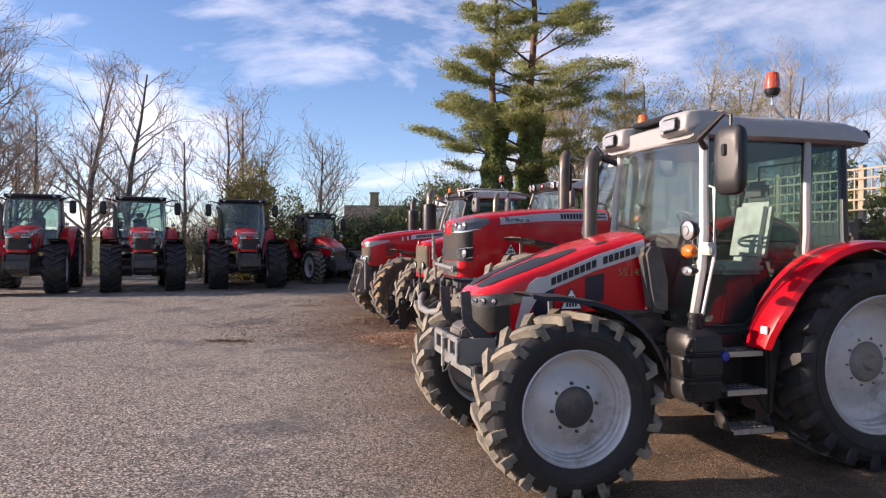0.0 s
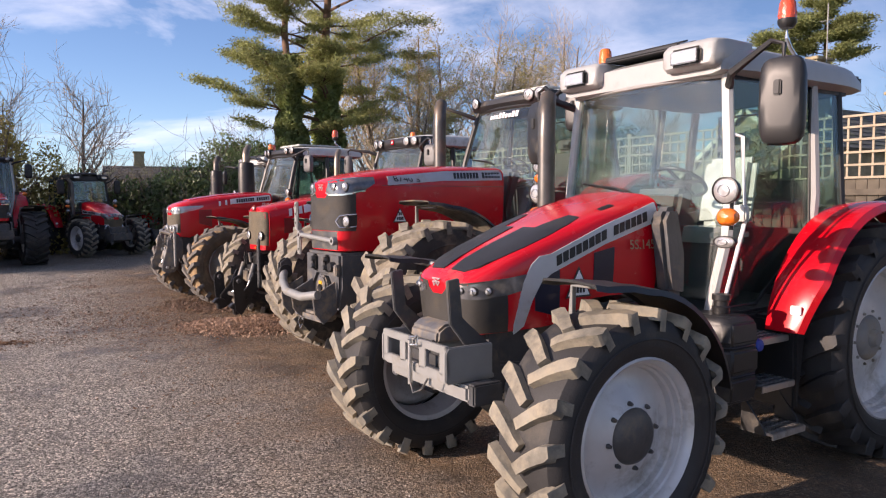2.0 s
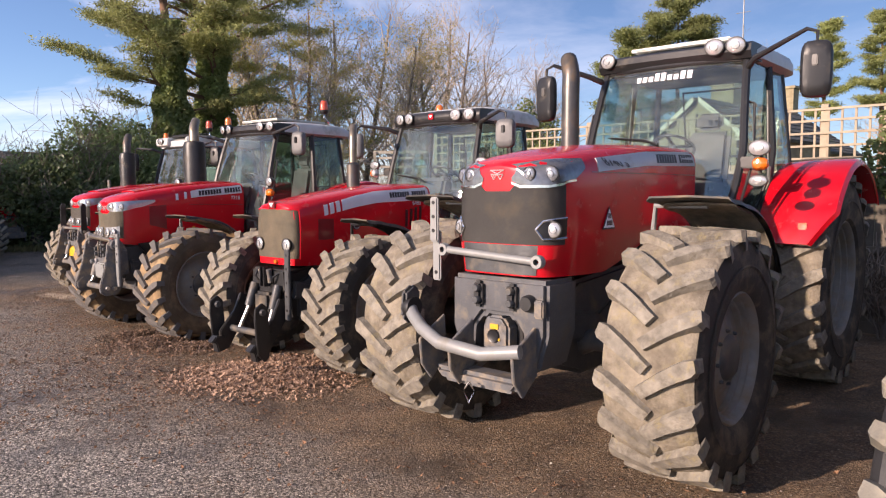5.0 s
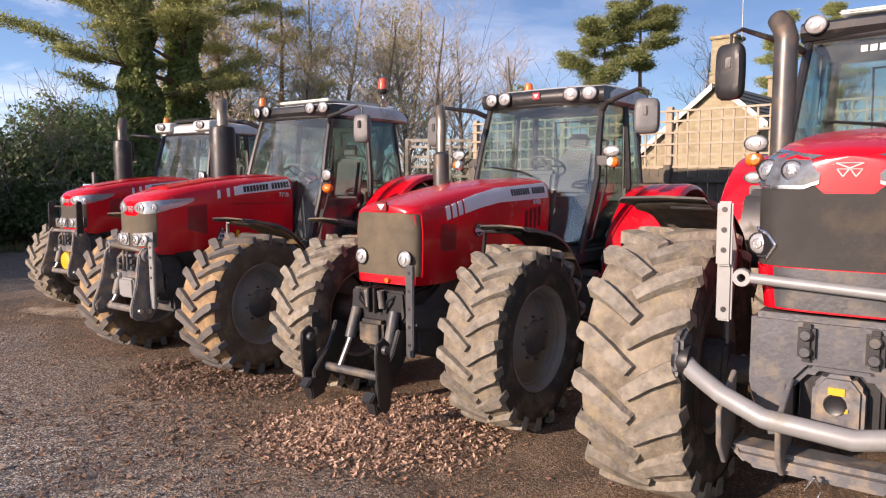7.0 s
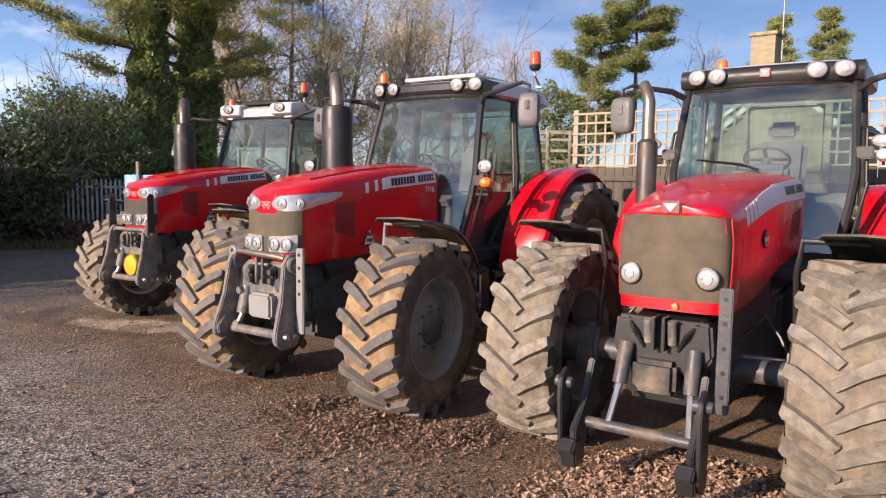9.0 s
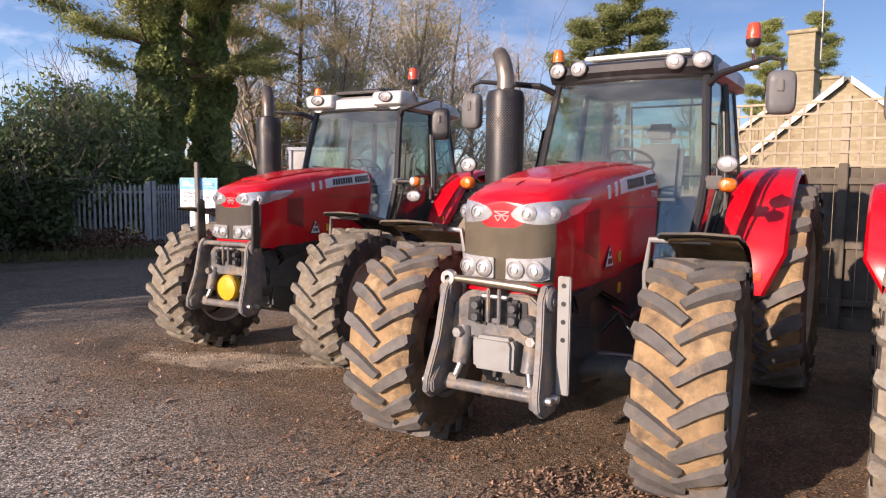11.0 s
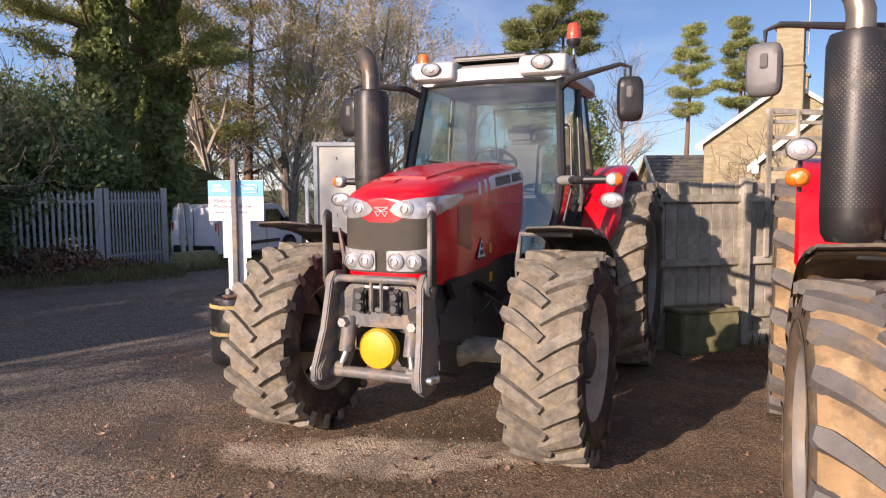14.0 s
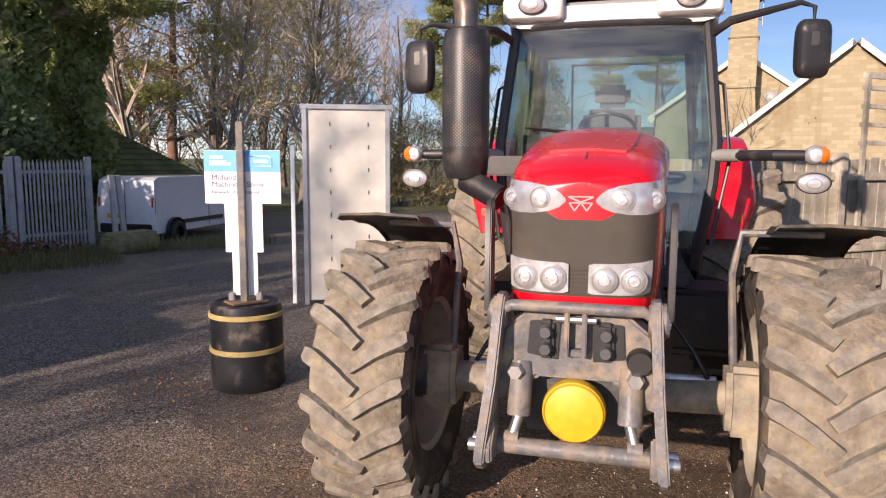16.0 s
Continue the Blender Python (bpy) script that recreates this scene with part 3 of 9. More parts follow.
def mirror(parent, x, y, z, w, h, sgn, arm_from, body_m, turn=12.0):
    mb = MB()
    pts = []
    for k in range(20):
        a = 2 * math.pi * k / 20
        c, s = math.cos(a), math.sin(a)
        pts.append((w / 2 * abs(c) ** 0.45 * (1 if c >= 0 else -1), h / 2 * abs(s) ** 0.45 * (1 if s >= 0 else -1)))
    loops = []
    for d, k in ((0.055, 0.55), (0.05, 0.82), (0.03, 0.96), (0.0, 1.0), (-0.03, 0.97), (-0.035, 0.9)):
        loops.append([(d, a * k, b * k) for a, b in pts])
    mb.loft(loops)
    m = pose(x, y, z, 0, 0, sgn * turn)
    b = part("mirror", mb.moved(m), body_m, parent)
    part("mirror_glass", MB().loft([[(-0.037, a * 0.86, c * 0.9) for a, c in pts], [(-0.040, a * 0.85, c * 0.89) for a, c in pts]]).moved(m), chrome, b)
    ax, ay, az = arm_from
    part("mirror_arm", MB().tube([(ax, ay, az), (ax + 0.12, ay + sgn * 0.10, az + 0.06), (x, y - sgn * 0.08, z + h / 2 + 0.10), (x, y, z + h / 2 + 0.07), (x, y, z + h * 0.2)],
                                 [0.030, 0.028, 0.018, 0.015, 0.014], 8), black, b)
    part("mirror_clamp", MB().box(x + 0.055, y, z + h * 0.14, 0.03, 0.05, 0.09), black, b, bevel=0.008)


def brand_bars(parent, fn_at, x0, x1, h, material, split=0.44, slope=0.0, n=14, flip=False):
    """Plain upright blocks where a brand name stands on a flank."""
    gap = (x1 - x0) / (n + 1)
    for k in range(n + 1):
        if k == int(n * split):
            continue
        mb = MB()
        a = x0 + gap * (k + 0.10)
        b = x0 + gap * (k + 0.88)
        cols = [(a, h, -h), (b, h, -h)]
        loops = []
        for s in (a, b):
            loops.append([fn_at(s, -h, 0.009), fn_at(s, h, 0.009), fn_at(s, h, 0.004), fn_at(s, -h, 0.004)])
        mb.loft(loops)
        part("letter_block", mb, material, parent, "dark plain block of lettering")


def warn_triangle(parent, c, size, sgn, along=(1, 0, 0)):
    """A white triangular plate with a dark edge and unreadable code on a flank."""
    mb = MB()
    h = size * 0.9
    x, y, z = c
    mb.prism([(x - size / 2, z), (x + size / 2, z), (x, z + h)], "xz", y, y + sgn * 0.004)
    t = part("warning_triangle", mb, ink, parent, "white warning triangle with dark code bars")
    k = 0.84
    part("triangle_face", MB().prism([(x - size / 2 * k, z + 0.012), (x + size / 2 * k, z + 0.012), (x, z + h * k + 0.006)], "xz", y + sgn * 0.0042, y + sgn * 0.007), white_p, t)
    bars = MB()
    for zz, w in ((z + 0.045, 0.48), (z + 0.095, 0.26)):
        nb = 4 if w > 0.4 else 2
        for q in range(nb):
            bx = x + size * w * ((q + 0.5) / nb - 0.5)
            bars.box(bx, y + sgn * 0.008, zz, size * w / nb * 0.72, 0.002, 0.034)
    part("code_bars", bars, ink, t)


def front_linkage_std(T, x, zt, col, hw=0.33, upright=0.45, bar=True, cap=True, splay=0.06):
    """Front three-point linkage: side plates, uprights, rams, cross tube and power take-off cap."""
    cen = part("linkage_frame", MB().prism([(-0.30, zt - 0.10), (-0.20, zt - 0.02), (0.20, zt - 0.02), (0.30, zt - 0.10), (0.34, zt - 0.42), (0.22, zt - 0.38), (0.16, zt - 0.30), (-0.16, zt - 0.30),
                                            (-0.22, zt - 0.38), (-0.34, zt - 0.42)], "yz", x - 0.18, x - 0.02), cast_light, T, bevel=0.012)
    for sgn in (1, -1):
        y0 = sgn * hw
        am = MB().prism([(x - 0.12, zt - 0.02), (x - 0.06, zt + 0.05), (x + 0.03, zt + 0.05), (x + 0.08, zt - 0.02), (x + 0.13, zt - 0.30), (x + 0.21, zt - 0.53), (x + 0.21, zt - 0.61), (x + 0.14, zt - 0.66), (x + 0.0, zt - 0.65),
                         (x - 0.08, zt - 0.54), (x - 0.08, zt - 0.28)], "xz", y0 - 0.022, y0 + 0.022)
        am.v = [(a, b + sgn * splay * max(0.0, zt - 0.1 - c) / 0.55, c) for a, b, c in am.v]
        arm = part("lift_arm", am, cast_light, T, bevel=0.008)
        part("arm_boss", MB().lathe([(0, 0.04), (0.06, 0.04), (0.072, 0.025), (0.072, -0.025), (0.06, -0.04), (0, -0.04)], 20, (x - 0.01, y0 + sgn * 0.01, zt - 0.03)), cast_light, arm)
        part("arm_hook", MB().prism([(x + 0.03, zt - 0.50), (x + 0.13, zt - 0.46), (x + 0.20, zt - 0.54), (x + 0.19, zt - 0.61), (x + 0.05, zt - 0.63)], "xz", y0 - sgn * 0.055 + sgn * splay, y0 - sgn * 0.02 + sgn * splay), cast_light, arm, bevel=0.008)
        for bx, bz in ((x + 0.0, zt - 0.04), (x + 0.13, zt - 0.56), (x + 0.04, zt - 0.57)):
            y0 = sgn * (hw + (splay if bz < zt - 0.5 else 0))
            part("pin", MB().lathe([(0, 0.035), (0.022, 0.035), (0.026, 0.02), (0.026, -0.03)], 10, (bx, y0 + sgn * 0.02, bz)), steel, arm)
        if upright:
            part("upright", MB().prism([(x - 0.05, zt - 0.02), (x + 0.05, zt - 0.02), (x + 0.045, zt + upright - 0.05), (x + 0.01, zt + upright), (x - 0.04, zt + upright - 0.02)], "xz",
                                       y0 - 0.013, y0 + 0.013), black, arm, "flat black steel upright", bevel=0.005)
        yr = sgn * 0.225
        ram = part("lift_ram", MB().tube([(x - 0.04, yr, zt - 0.24), (x + 0.02, yr, zt - 0.46)], 0.050, 14), cast_light, T, bevel=0.004)
        part("ram_rod", MB().tube([(x + 0.02, yr, zt - 0.46), (x + 0.05, yr * 1.1, zt - 0.54)], 0.022, 10), steel, ram)
        part("ram_eye", MB().lathe([(0, 0.03), (0.035, 0.03), (0.035, -0.03), (0, -0.03)], 12, (x + 0.05, yr * 1.1, zt - 0.55)), cast_light, ram)
    part("cross_tube", MB().tube([(x + 0.06, -hw - splay, zt - 0.575), (x + 0.06, hw + splay, zt - 0.575)], 0.036, 14), cast_light, T)
    for sgn in (1, -1):
        part("pivot_bolt", MB().lathe([(0, 0.05), (0.03, 0.05), (0.036, 0.03), (0.036, 0)], 6, (x + 0.0, sgn * 0.24, zt - 0.27), "x"), steel, T)
        part("frame_recess", MB().prism([(sgn * 0.06, zt - 0.05), (sgn * 0.19, zt - 0.06), (sgn * 0.20, zt - 0.20), (sgn * 0.07, zt - 0.22)], "yz", x - 0.03, x - 0.012), black, T, bevel=0.004)
    if bar:
        part("guard_bar", MB().tube([(x + 0.0, -hw - 0.01, zt - 0.10), (x + 0.02, -hw, zt - 0.02), (x + 0.03, -hw + 0.05, zt + 0.01), (x + 0.03, hw - 0.05, zt + 0.01), (x + 0.02, hw, zt - 0.02),
                                     (x + 0.0, hw + 0.01, zt - 0.10)], 0.024, 12), cast_light, T)
    if cap:
        part("pto_cap", MB().lathe([(0, 0.035), (0.112, 0.035), (0.127, 0.025), (0.131, -0.02), (0.115, -0.06)], 28, (x - 0.0, 0, zt - 0.425), "x"), yellow, T, "round yellow plastic cap")
        part("cap_rim", MB().lathe([(0.114, 0.032), (0.119, 0.041), (0.124, 0.030)], 28, (x - 0.0, 0, zt - 0.425), "x"), yellow, T)
    else:
        part("pto_guard", MB().prism([(-0.115, zt - 0.27), (0.115, zt - 0.27), (0.135, zt - 0.31), (0.13, zt - 0.47), (-0.13, zt - 0.47), (-0.135, zt - 0.31)], "yz", x - 0.1, x + 0.05), frame_grey, T, bevel=0.02)
    for sgn in (1, -1):
        cp = part("hose_coupler", MB().box(x - 0.02, sgn * 0.12, zt - 0.13, 0.08, 0.065, 0.16), black, T, bevel=0.015)
        for dz in (0.035, -0.035):
            part("coupler_cap", MB().lathe([(0, 0.05), (0.022, 0.05), (0.027, 0.035), (0.027, 0)], 12, (x + 0.0, sgn * 0.12, zt - 0.13 + dz), "x"), cast, cp)
    part("top_link_bracket", MB().box(x - 0.02, 0.035, zt - 0.09, 0.13, 0.02, 0.20).box(x - 0.02, -0.035, zt - 0.09, 0.13, 0.02, 0.20).box(x - 0.03, 0, zt - 0.18, 0.10, 0.09, 0.03), cast_light, T, bevel=0.005)
    part("top_link_pin", MB().tube([(x + 0.02, -0.08, zt - 0.04), (x + 0.02, 0.08, zt - 0.04)], 0.014, 8), steel, T)
    part("trailer_socket", MB().lathe([(0, 0.05), (0.045, 0.05), (0.052, 0.03), (0.055, 0)], 18, (x - 0.02, 0.255, zt - 0.20), "x"), black, T)


def tractor(name, at, heading, S, label, group="tractors in the near row"):
    """One tractor: local x forward, y to its left, z up; the origin lies on the ground under the front axle."""
    T = thing(name, pose(at[0], at[1], 0, 0, 0, heading), label, "tractor", group)
    kind = S["kind"]
    Rf, Rr, wb, tf, trk = S["Rf"], S["Rr"], S["wb"], S["tf"], S["tr"]
    wf, wr = S["wf"], S["wr"]
    tfs = {1: tf, -1: tf - S.get("tuck", 0.0)}
    # wheels
    mf = wheel_meshes((name, kind, "f", Rf, wf, S["rub"][0].name), Rf, wf, S["rrf"], S["nf"], *S["rub"], S["hubm"], True)
    mr = wheel_meshes((name, kind, "r", Rr, wr, S["rubr"][0].name), Rr, wr, S["rrr"], S["nr"], *S["rubr"], S["hubr"], False)
    for sgn in (1, -1):
        tf = tfs[sgn]
        wheel(T, 0, sgn * tf, Rf, mf, S.get("steer", 0), 7 * sgn)
        wheel(T, -wb, sgn * trk, Rr, mr, 0, 5 * sgn)
    # chassis
    lo = S["axz"]
    up = S.get("belly", 0.0)
    dip = S.get("axle_dip", 0.08)
    part("engine_block", MB().prism([(0.42, lo + 0.05 + up), (0.42, lo + 0.42), (0.1, lo + 0.62), (-1.2, lo + 0.72), (-1.35, lo + 0.3), (-1.3, lo - 0.05 + up), (0.0, lo - 0.08 + up)], "xz", -0.27, 0.27), cast, T, bevel=0.03)
    part("side_frame", MB().prism([(0.5, lo + 0.28), (0.5, lo + 0.46), (-0.15, lo + 0.36), (-0.55, lo + 0.22), (-0.55, lo + 0.1), (0.0, lo + 0.16)], "xz", -0.31, 0.31), cast, T, bevel=0.02)
    part("gearbox", MB().prism([(-1.25, lo - 0.05), (-1.25, lo + 0.5), (-wb - 0.35, lo + 0.5), (-wb - 0.4, lo - 0.02), (-2.0, lo - 0.15 + up)], "xz", -0.3, 0.3), cast, T, bevel=0.04)
    part("front_axle", MB().tube([(0, -tfs[-1] + 0.2, Rf), (0, -0.35, Rf - 0.02), (0, -0.15, Rf - dip), (0, 0.15, Rf - dip), (0, 0.35, Rf - 0.02), (0, tfs[1] - 0.2, Rf)], [0.085, 0.08, 0.04 + dip, 0.04 + dip, 0.08, 0.085], 12), S["axlem"], T, bevel=0)
    for sgn in (1, -1):
        tf = tfs[sgn]
        part("axle_knuckle", MB().prism([(-0.11, Rf - 0.17), (0.11, Rf - 0.17), (0.13, Rf), (0.09, Rf + 0.17), (-0.09, Rf + 0.17), (-0.13, Rf)], "xz", sgn * (tf - 0.34), sgn * (tf - 0.16)), S["axlem"], T, bevel=0.03)
        part("steering_ram", MB().tube([(-0.16, sgn * 0.12, Rf + 0.02), (-0.16, sgn * (tf - 0.36), Rf + 0.02)], 0.03, 10), steel, T)
        part("rear_axle", MB().tube([(-wb, sgn * 0.25, Rr), (-wb, sgn * (trk - 0.1), Rr)], [0.17, 0.12], 16), cast, T)
        part("hydraulic_hose", MB().tube([(-0.15, sgn * 0.30, Rf + 0.15), (-0.22, sgn * 0.42, Rf + 0.30), (-0.18, sgn * 0.52, Rf + 0.18), (-0.14, sgn * 0.60, Rf + 0.04)], 0.013, 8), black, T)
    # fuel tank with steps on the left, battery box on the right
    sx = S["stepx"]
    step_zs = (0.40, 0.67, 0.94)
    if kind == "S5":
        tank = part("fuel_tank", MB().prism([(sx + 0.34, 0.56), (sx + 0.36, 0.98), (sx + 0.20, 1.06), (sx - 0.42, 1.06), (sx - 0.48, 0.62), (sx - 0.40, 0.56)], "xz", 0.30, 0.60), black, T, bevel=0.03)
        ring = [(0.58, 0.19), (0.60, 0.235), (0.74, 0.25), (0.76, 0.225), (0.785, 0.25), (0.92, 0.25), (0.94, 0.225), (0.965, 0.25), (1.09, 0.235), (1.13, 0.18)]
        part("tank_front", MB().loft([[(sx + 0.24 + 0.62 * r * cx, 0.72 + 0.80 * r * cy, z) for cx, cy in ((-1, -1), (0.7, -1), (1, -0.7), (1, 0.7), (0.7, 1), (-1, 1))] for z, r in ring]), black, tank, "ribbed black plastic tank behind the front wheel", bevel=0.012)
        part("filler_neck", MB().lathe([(0.05, 1.12), (0.055, 1.17), (0.045, 1.18), (0.045, 1.21), (0.058, 1.215), (0.058, 1.25), (0, 1.255)], 18, (sx + 0.22, 0.74, 0), "z"), black, tank)
        part("blue_cap", MB().lathe([(0, 0.06), (0.035, 0.055), (0.045, 0.03), (0.045, 0)], 14, (sx + 0.06, 0.86, 0.93), "y"), blue_can, tank, "blue tank cap")
        part("well_panel", MB().prism([(sx - 0.36, 0.46), (sx - 0.31, 0.46), (sx - 0.30, 1.06), (sx - 0.44, 1.06)], "xz", 0.60, 0.93), black, tank, bevel=0.02)
        part("well_back", MB().box(sx - 0.12, 0.62, 0.80, 0.46, 0.03, 0.52), black, tank)
        for k, (z, yo) in enumerate(((0.38, 0.90), (0.66, 0.82), (0.95, 0.77))):
            st = part("step", MB().box(sx - 0.12, yo, z, 0.36, 0.22, 0.018).box(sx - 0.12, yo + 0.11, z - 0.012, 0.36, 0.014, 0.04), steel, tank, "silver tread-plate step", bevel=0.004)
            for i in range(7):
                for j in range(3):
                    part("step_hole", MB().lathe([(0.012, 0.003), (0.016, 0.006), (0.020, 0.0)], 8, (sx - 0.26 + 0.047 * i, yo - 0.065 + 0.065 * j, z + 0.009), "z"), cast, st)
        part("step_hanger", MB().prism([(0.80, 0.37), (0.97, 0.37), (0.95, 0.42), (0.80, 0.60)], "yz", sx + 0.06, sx + 0.075), black, tank)
        part("step_hanger", MB().prism([(0.80, 0.37), (0.97, 0.37), (0.95, 0.42), (0.80, 0.60)], "yz", sx - 0.315, sx - 0.30), black, tank)
        step_zs = ()
    else:
        tank = part("fuel_tank", MB().prism([(sx + 0.32, 0.42), (sx + 0.36, 0.98), (sx + 0.20, 1.06), (sx - 0.42, 1.06), (sx - 0.50, 0.6), (sx - 0.42, 0.42)], "xz", 0.30, 0.62), black, T, bevel=0.03)
        part("tank_front", MB().prism([(sx + 0.22, 0.45), (sx + 0.36, 0.60), (sx + 0.36, 1.0), (sx + 0.16, 1.06), (sx + 0.14, 0.45)], "xz", 0.45, 0.86), black, tank, bevel=0.03)
    part("battery_box", MB().prism([(sx + 0.32, 0.45 + 0.6 * up), (sx + 0.36, 1.0), (sx - 0.48, 1.05), (sx - 0.48, 0.45 + 0.6 * up)], "xz", -0.75, -0.30), black, T, bevel=0.03)
    for k, z in enumerate(step_zs):
        part("step", MB().box(sx - 0.12, 0.80 - 0.03 * k, z, 0.34, 0.20, 0.022).box(sx - 0.12, 0.90 - 0.03 * k, z, 0.34, 0.016, 0.045), cast, tank, "ribbed metal step", bevel=0.004)
    for dx in (-0.30, 0.06) if step_zs else ():
        part("step_hanger", MB().prism([(0.72, 0.38), (0.92, 0.38), (0.86, 0.98), (0.66, 1.02)], "yz", sx + dx - 0.012, sx + dx + 0.012), black, tank)
    # bonnet
    B = S["bon"]
    bon = part("bonnet", B.mesh(), red, T, "glossy red bonnet", smooth=32)
    S["skin"](T, bon, B, S)
    if kind == "S77":
        for sgn in (1, -1):
            ap = part("engine_side_panel", MB().prism([(0.30, lo + 0.52), (0.42, S["nz"] - 0.50), (-0.95, S["nz"] - 0.40), (-1.05, lo + 0.62), (-0.60, lo + 0.44), (-0.1, lo + 0.60)], "xz", sgn * 0.30, sgn * 0.345), black, T, "black side panel under the bonnet", bevel=0.015)
            part("panel_label", MB().box(-0.42, sgn * 0.347, S["nz"] - 0.56, 0.06, 0.006, 0.07), yellow, ap)
            part("fuel_hose", MB().tube([(-0.2, sgn * 0.36, lo + 0.5), (-0.45, sgn * 0.42, lo + 0.38), (-0.75, sgn * 0.40, lo + 0.42), (-1.0, sgn * 0.36, lo + 0.58)], 0.018, 8), black, ap)
    # exhaust
    ex, ey = S["exh"]
    if S["exh_kind"] == "can":
        z0, z1, r = S["exz"]
        can = part("exhaust_silencer", MB().lathe([(0, z0), (r * 0.8, z0), (r * 0.95, z0 + 0.05), (r, z0 + 0.15), (r, z1 - 0.06), (r * 0.9, z1), (r * 0.5, z1 + 0.02), (0, z1 + 0.02)], 28, (ex, ey, 0), "z"), black, T, "perforated black heat shield")
        holes = MB()
        for i in range(62):
            for k in range(17):
                a = 2 * math.pi * (k + 0.5 * (i % 2)) / 40 - 1.7
                zz = z0 + 0.20 + (z1 - z0 - 0.30) * i / 61
                c = Vector((ex + (r + 0.001) * math.cos(a), ey + (r + 0.001) * math.sin(a), zz))
                t = Vector((-math.sin(a), math.cos(a), 0)) * 0.0055
                u = Vector((0, 0, 0.0055))
                holes.add([c + t, c + u, c - t, c - u], [(0, 1, 2, 3)])
        tagged(part("perforation_field", holes, cast, can), kind="stuff")
        zt = z1
        part("tail_pipe", MB().tube([(ex, ey, zt), (ex, ey, zt + 0.12), (ex - 0.01, ey - 0.02, zt + 0.20), (ex - 0.05, ey - 0.06, zt + 0.28), (ex - 0.11, ey - 0.12, zt + 0.34)], [0.075, 0.075, 0.073, 0.071, 0.068], 16, caps=False), S.get("tipm", exh_m), can)
        part("pipe_bore", MB().tube([(ex - 0.04, ey - 0.05, zt + 0.26), (ex - 0.108, ey - 0.118, zt + 0.337)], 0.062, 14), ink, can)
        part("exhaust_bracket", MB().box(ex - 0.05, ey + 0.2, z0 + 0.08, 0.12, 0.4, 0.12).tube([(ex, ey, z0), (ex + 0.1, ey + 0.25, z0 - 0.12)], 0.08, 12), black, T, bevel=0.01)
    else:
        z0, z1, r = S["exz"]
        pts = [(ex, ey, z0), (ex, ey, z1 - 0.32), (ex - 0.005, ey, z1 - 0.16), (ex - 0.03, ey - 0.03, z1 - 0.07), (ex - 0.09, ey - 0.08, z1)]
        pipe = part("exhaust_pipe", MB().tube(pts, [r, r, r * 0.99, r * 0.97, r * 0.93], 18, caps=False), S.get("tipm", exh_m), T)
        part("pipe_bore", MB().tube([(ex - 0.03, ey - 0.03, z1 - 0.07), (ex - 0.088, ey - 0.078, z1 - 0.003)], r * 0.85, 14), ink, pipe)
        if S.get("exh_low"):
            zl, rl = S["exh_low"]
            part("exhaust_silencer", MB().lathe([(0, z0), (rl, z0), (rl, zl - 0.03), (r, zl), (0, zl + 0.001)], 24, (ex, ey, 0), "z"), exh_m, T)
        if kind == "S87" and S.get("num"):
            bx_ = part("exhaust_box", MB().prism([(ex - 0.30, 1.30), (ex + 0.34, 1.30), (ex + 0.36, 1.62), (ex + 0.22, 1.86), (ex - 0.24, 1.90), (ex - 0.32, 1.7)], "xz", ey - 0.20, ey + 0.24), black, T, "black exhaust treatment box beside the bonnet", bevel=0.04)
            part("box_strap", MB().box(ex + 0.02, ey + 0.02, 1.60, 0.05, 0.46, 0.60), cast, bx_, bevel=0.01)
            part("box_elbow", MB().tube([(ex, ey, 1.84), (ex, ey, 2.06)], [0.12, r], 16), cast, bx_)
        part("exhaust_bracket", MB().box(ex - 0.02, ey * 0.75, z0 + 0.06, 0.1, abs(ey) * 0.5, 0.08), black, T, bevel=0.01)
    # mudguards over the front wheels
    for sgn in (1, -1):
        g = MB()
        tf = tfs[sgn]
        a0, a1 = S["guard"]
        rg = Rf + S.get("guard_gap", 0.09)
        half = wf * S.get("guard_w", 0.44)
        st_ = radians(S.get("steer", 0))
        flat_l = S.get("guard_l", 0.26)

        def guard_loops(shrink, yk, first):
            loops = []
            for k in range(first, 16):
                lp = []
                if k < 4:
                    px, pz, nx, nz_ = flat_l * (1 - k / 4), rg + 0.02 + (0.045, 0.03, 0.028, 0.022)[k], 0.0, 1.0
                else:
                    a = radians(92 + (a1 - 92) * (k - 4) / 11)
                    px, pz, nx, nz_ = rg * math.cos(a), rg * math.sin(a) + 0.02 * (1 - (k - 4) / 11), math.cos(a), math.sin(a)
                for yy, dr in ((-half, -0.03), (-half * 0.93, 0.0), (0, 0.010), (half * 0.93, 0.0), (half, -0.03), (half * 0.92, -0.012), (0, -0.004), (-half * 0.92, -0.012)):
                    dr -= shrink
                    x_, y_ = px + nx * dr, yy * yk + 0.02 * sgn
                    lp.append((x_ * math.cos(st_) - y_ * math.sin(st_), sgn * tf + x_ * math.sin(st_) + y_ * math.cos(st_), Rf + pz + nz_ * dr))
                loops.append(lp)
            return loops
        gd = part("front_mudguard", g.loft(guard_loops(0.0, 1.0, 0)), S.get("guardm", black), T, "black front mudguard with flat upturned front")
        if S.get("guard_mud"):
            part("mud_lining", MB().loft(guard_loops(0.022, 0.9, 3)), S["guard_mud"], gd, "mud-caked underside")
        ai = radians((a0 + a1) / 2 + 10)
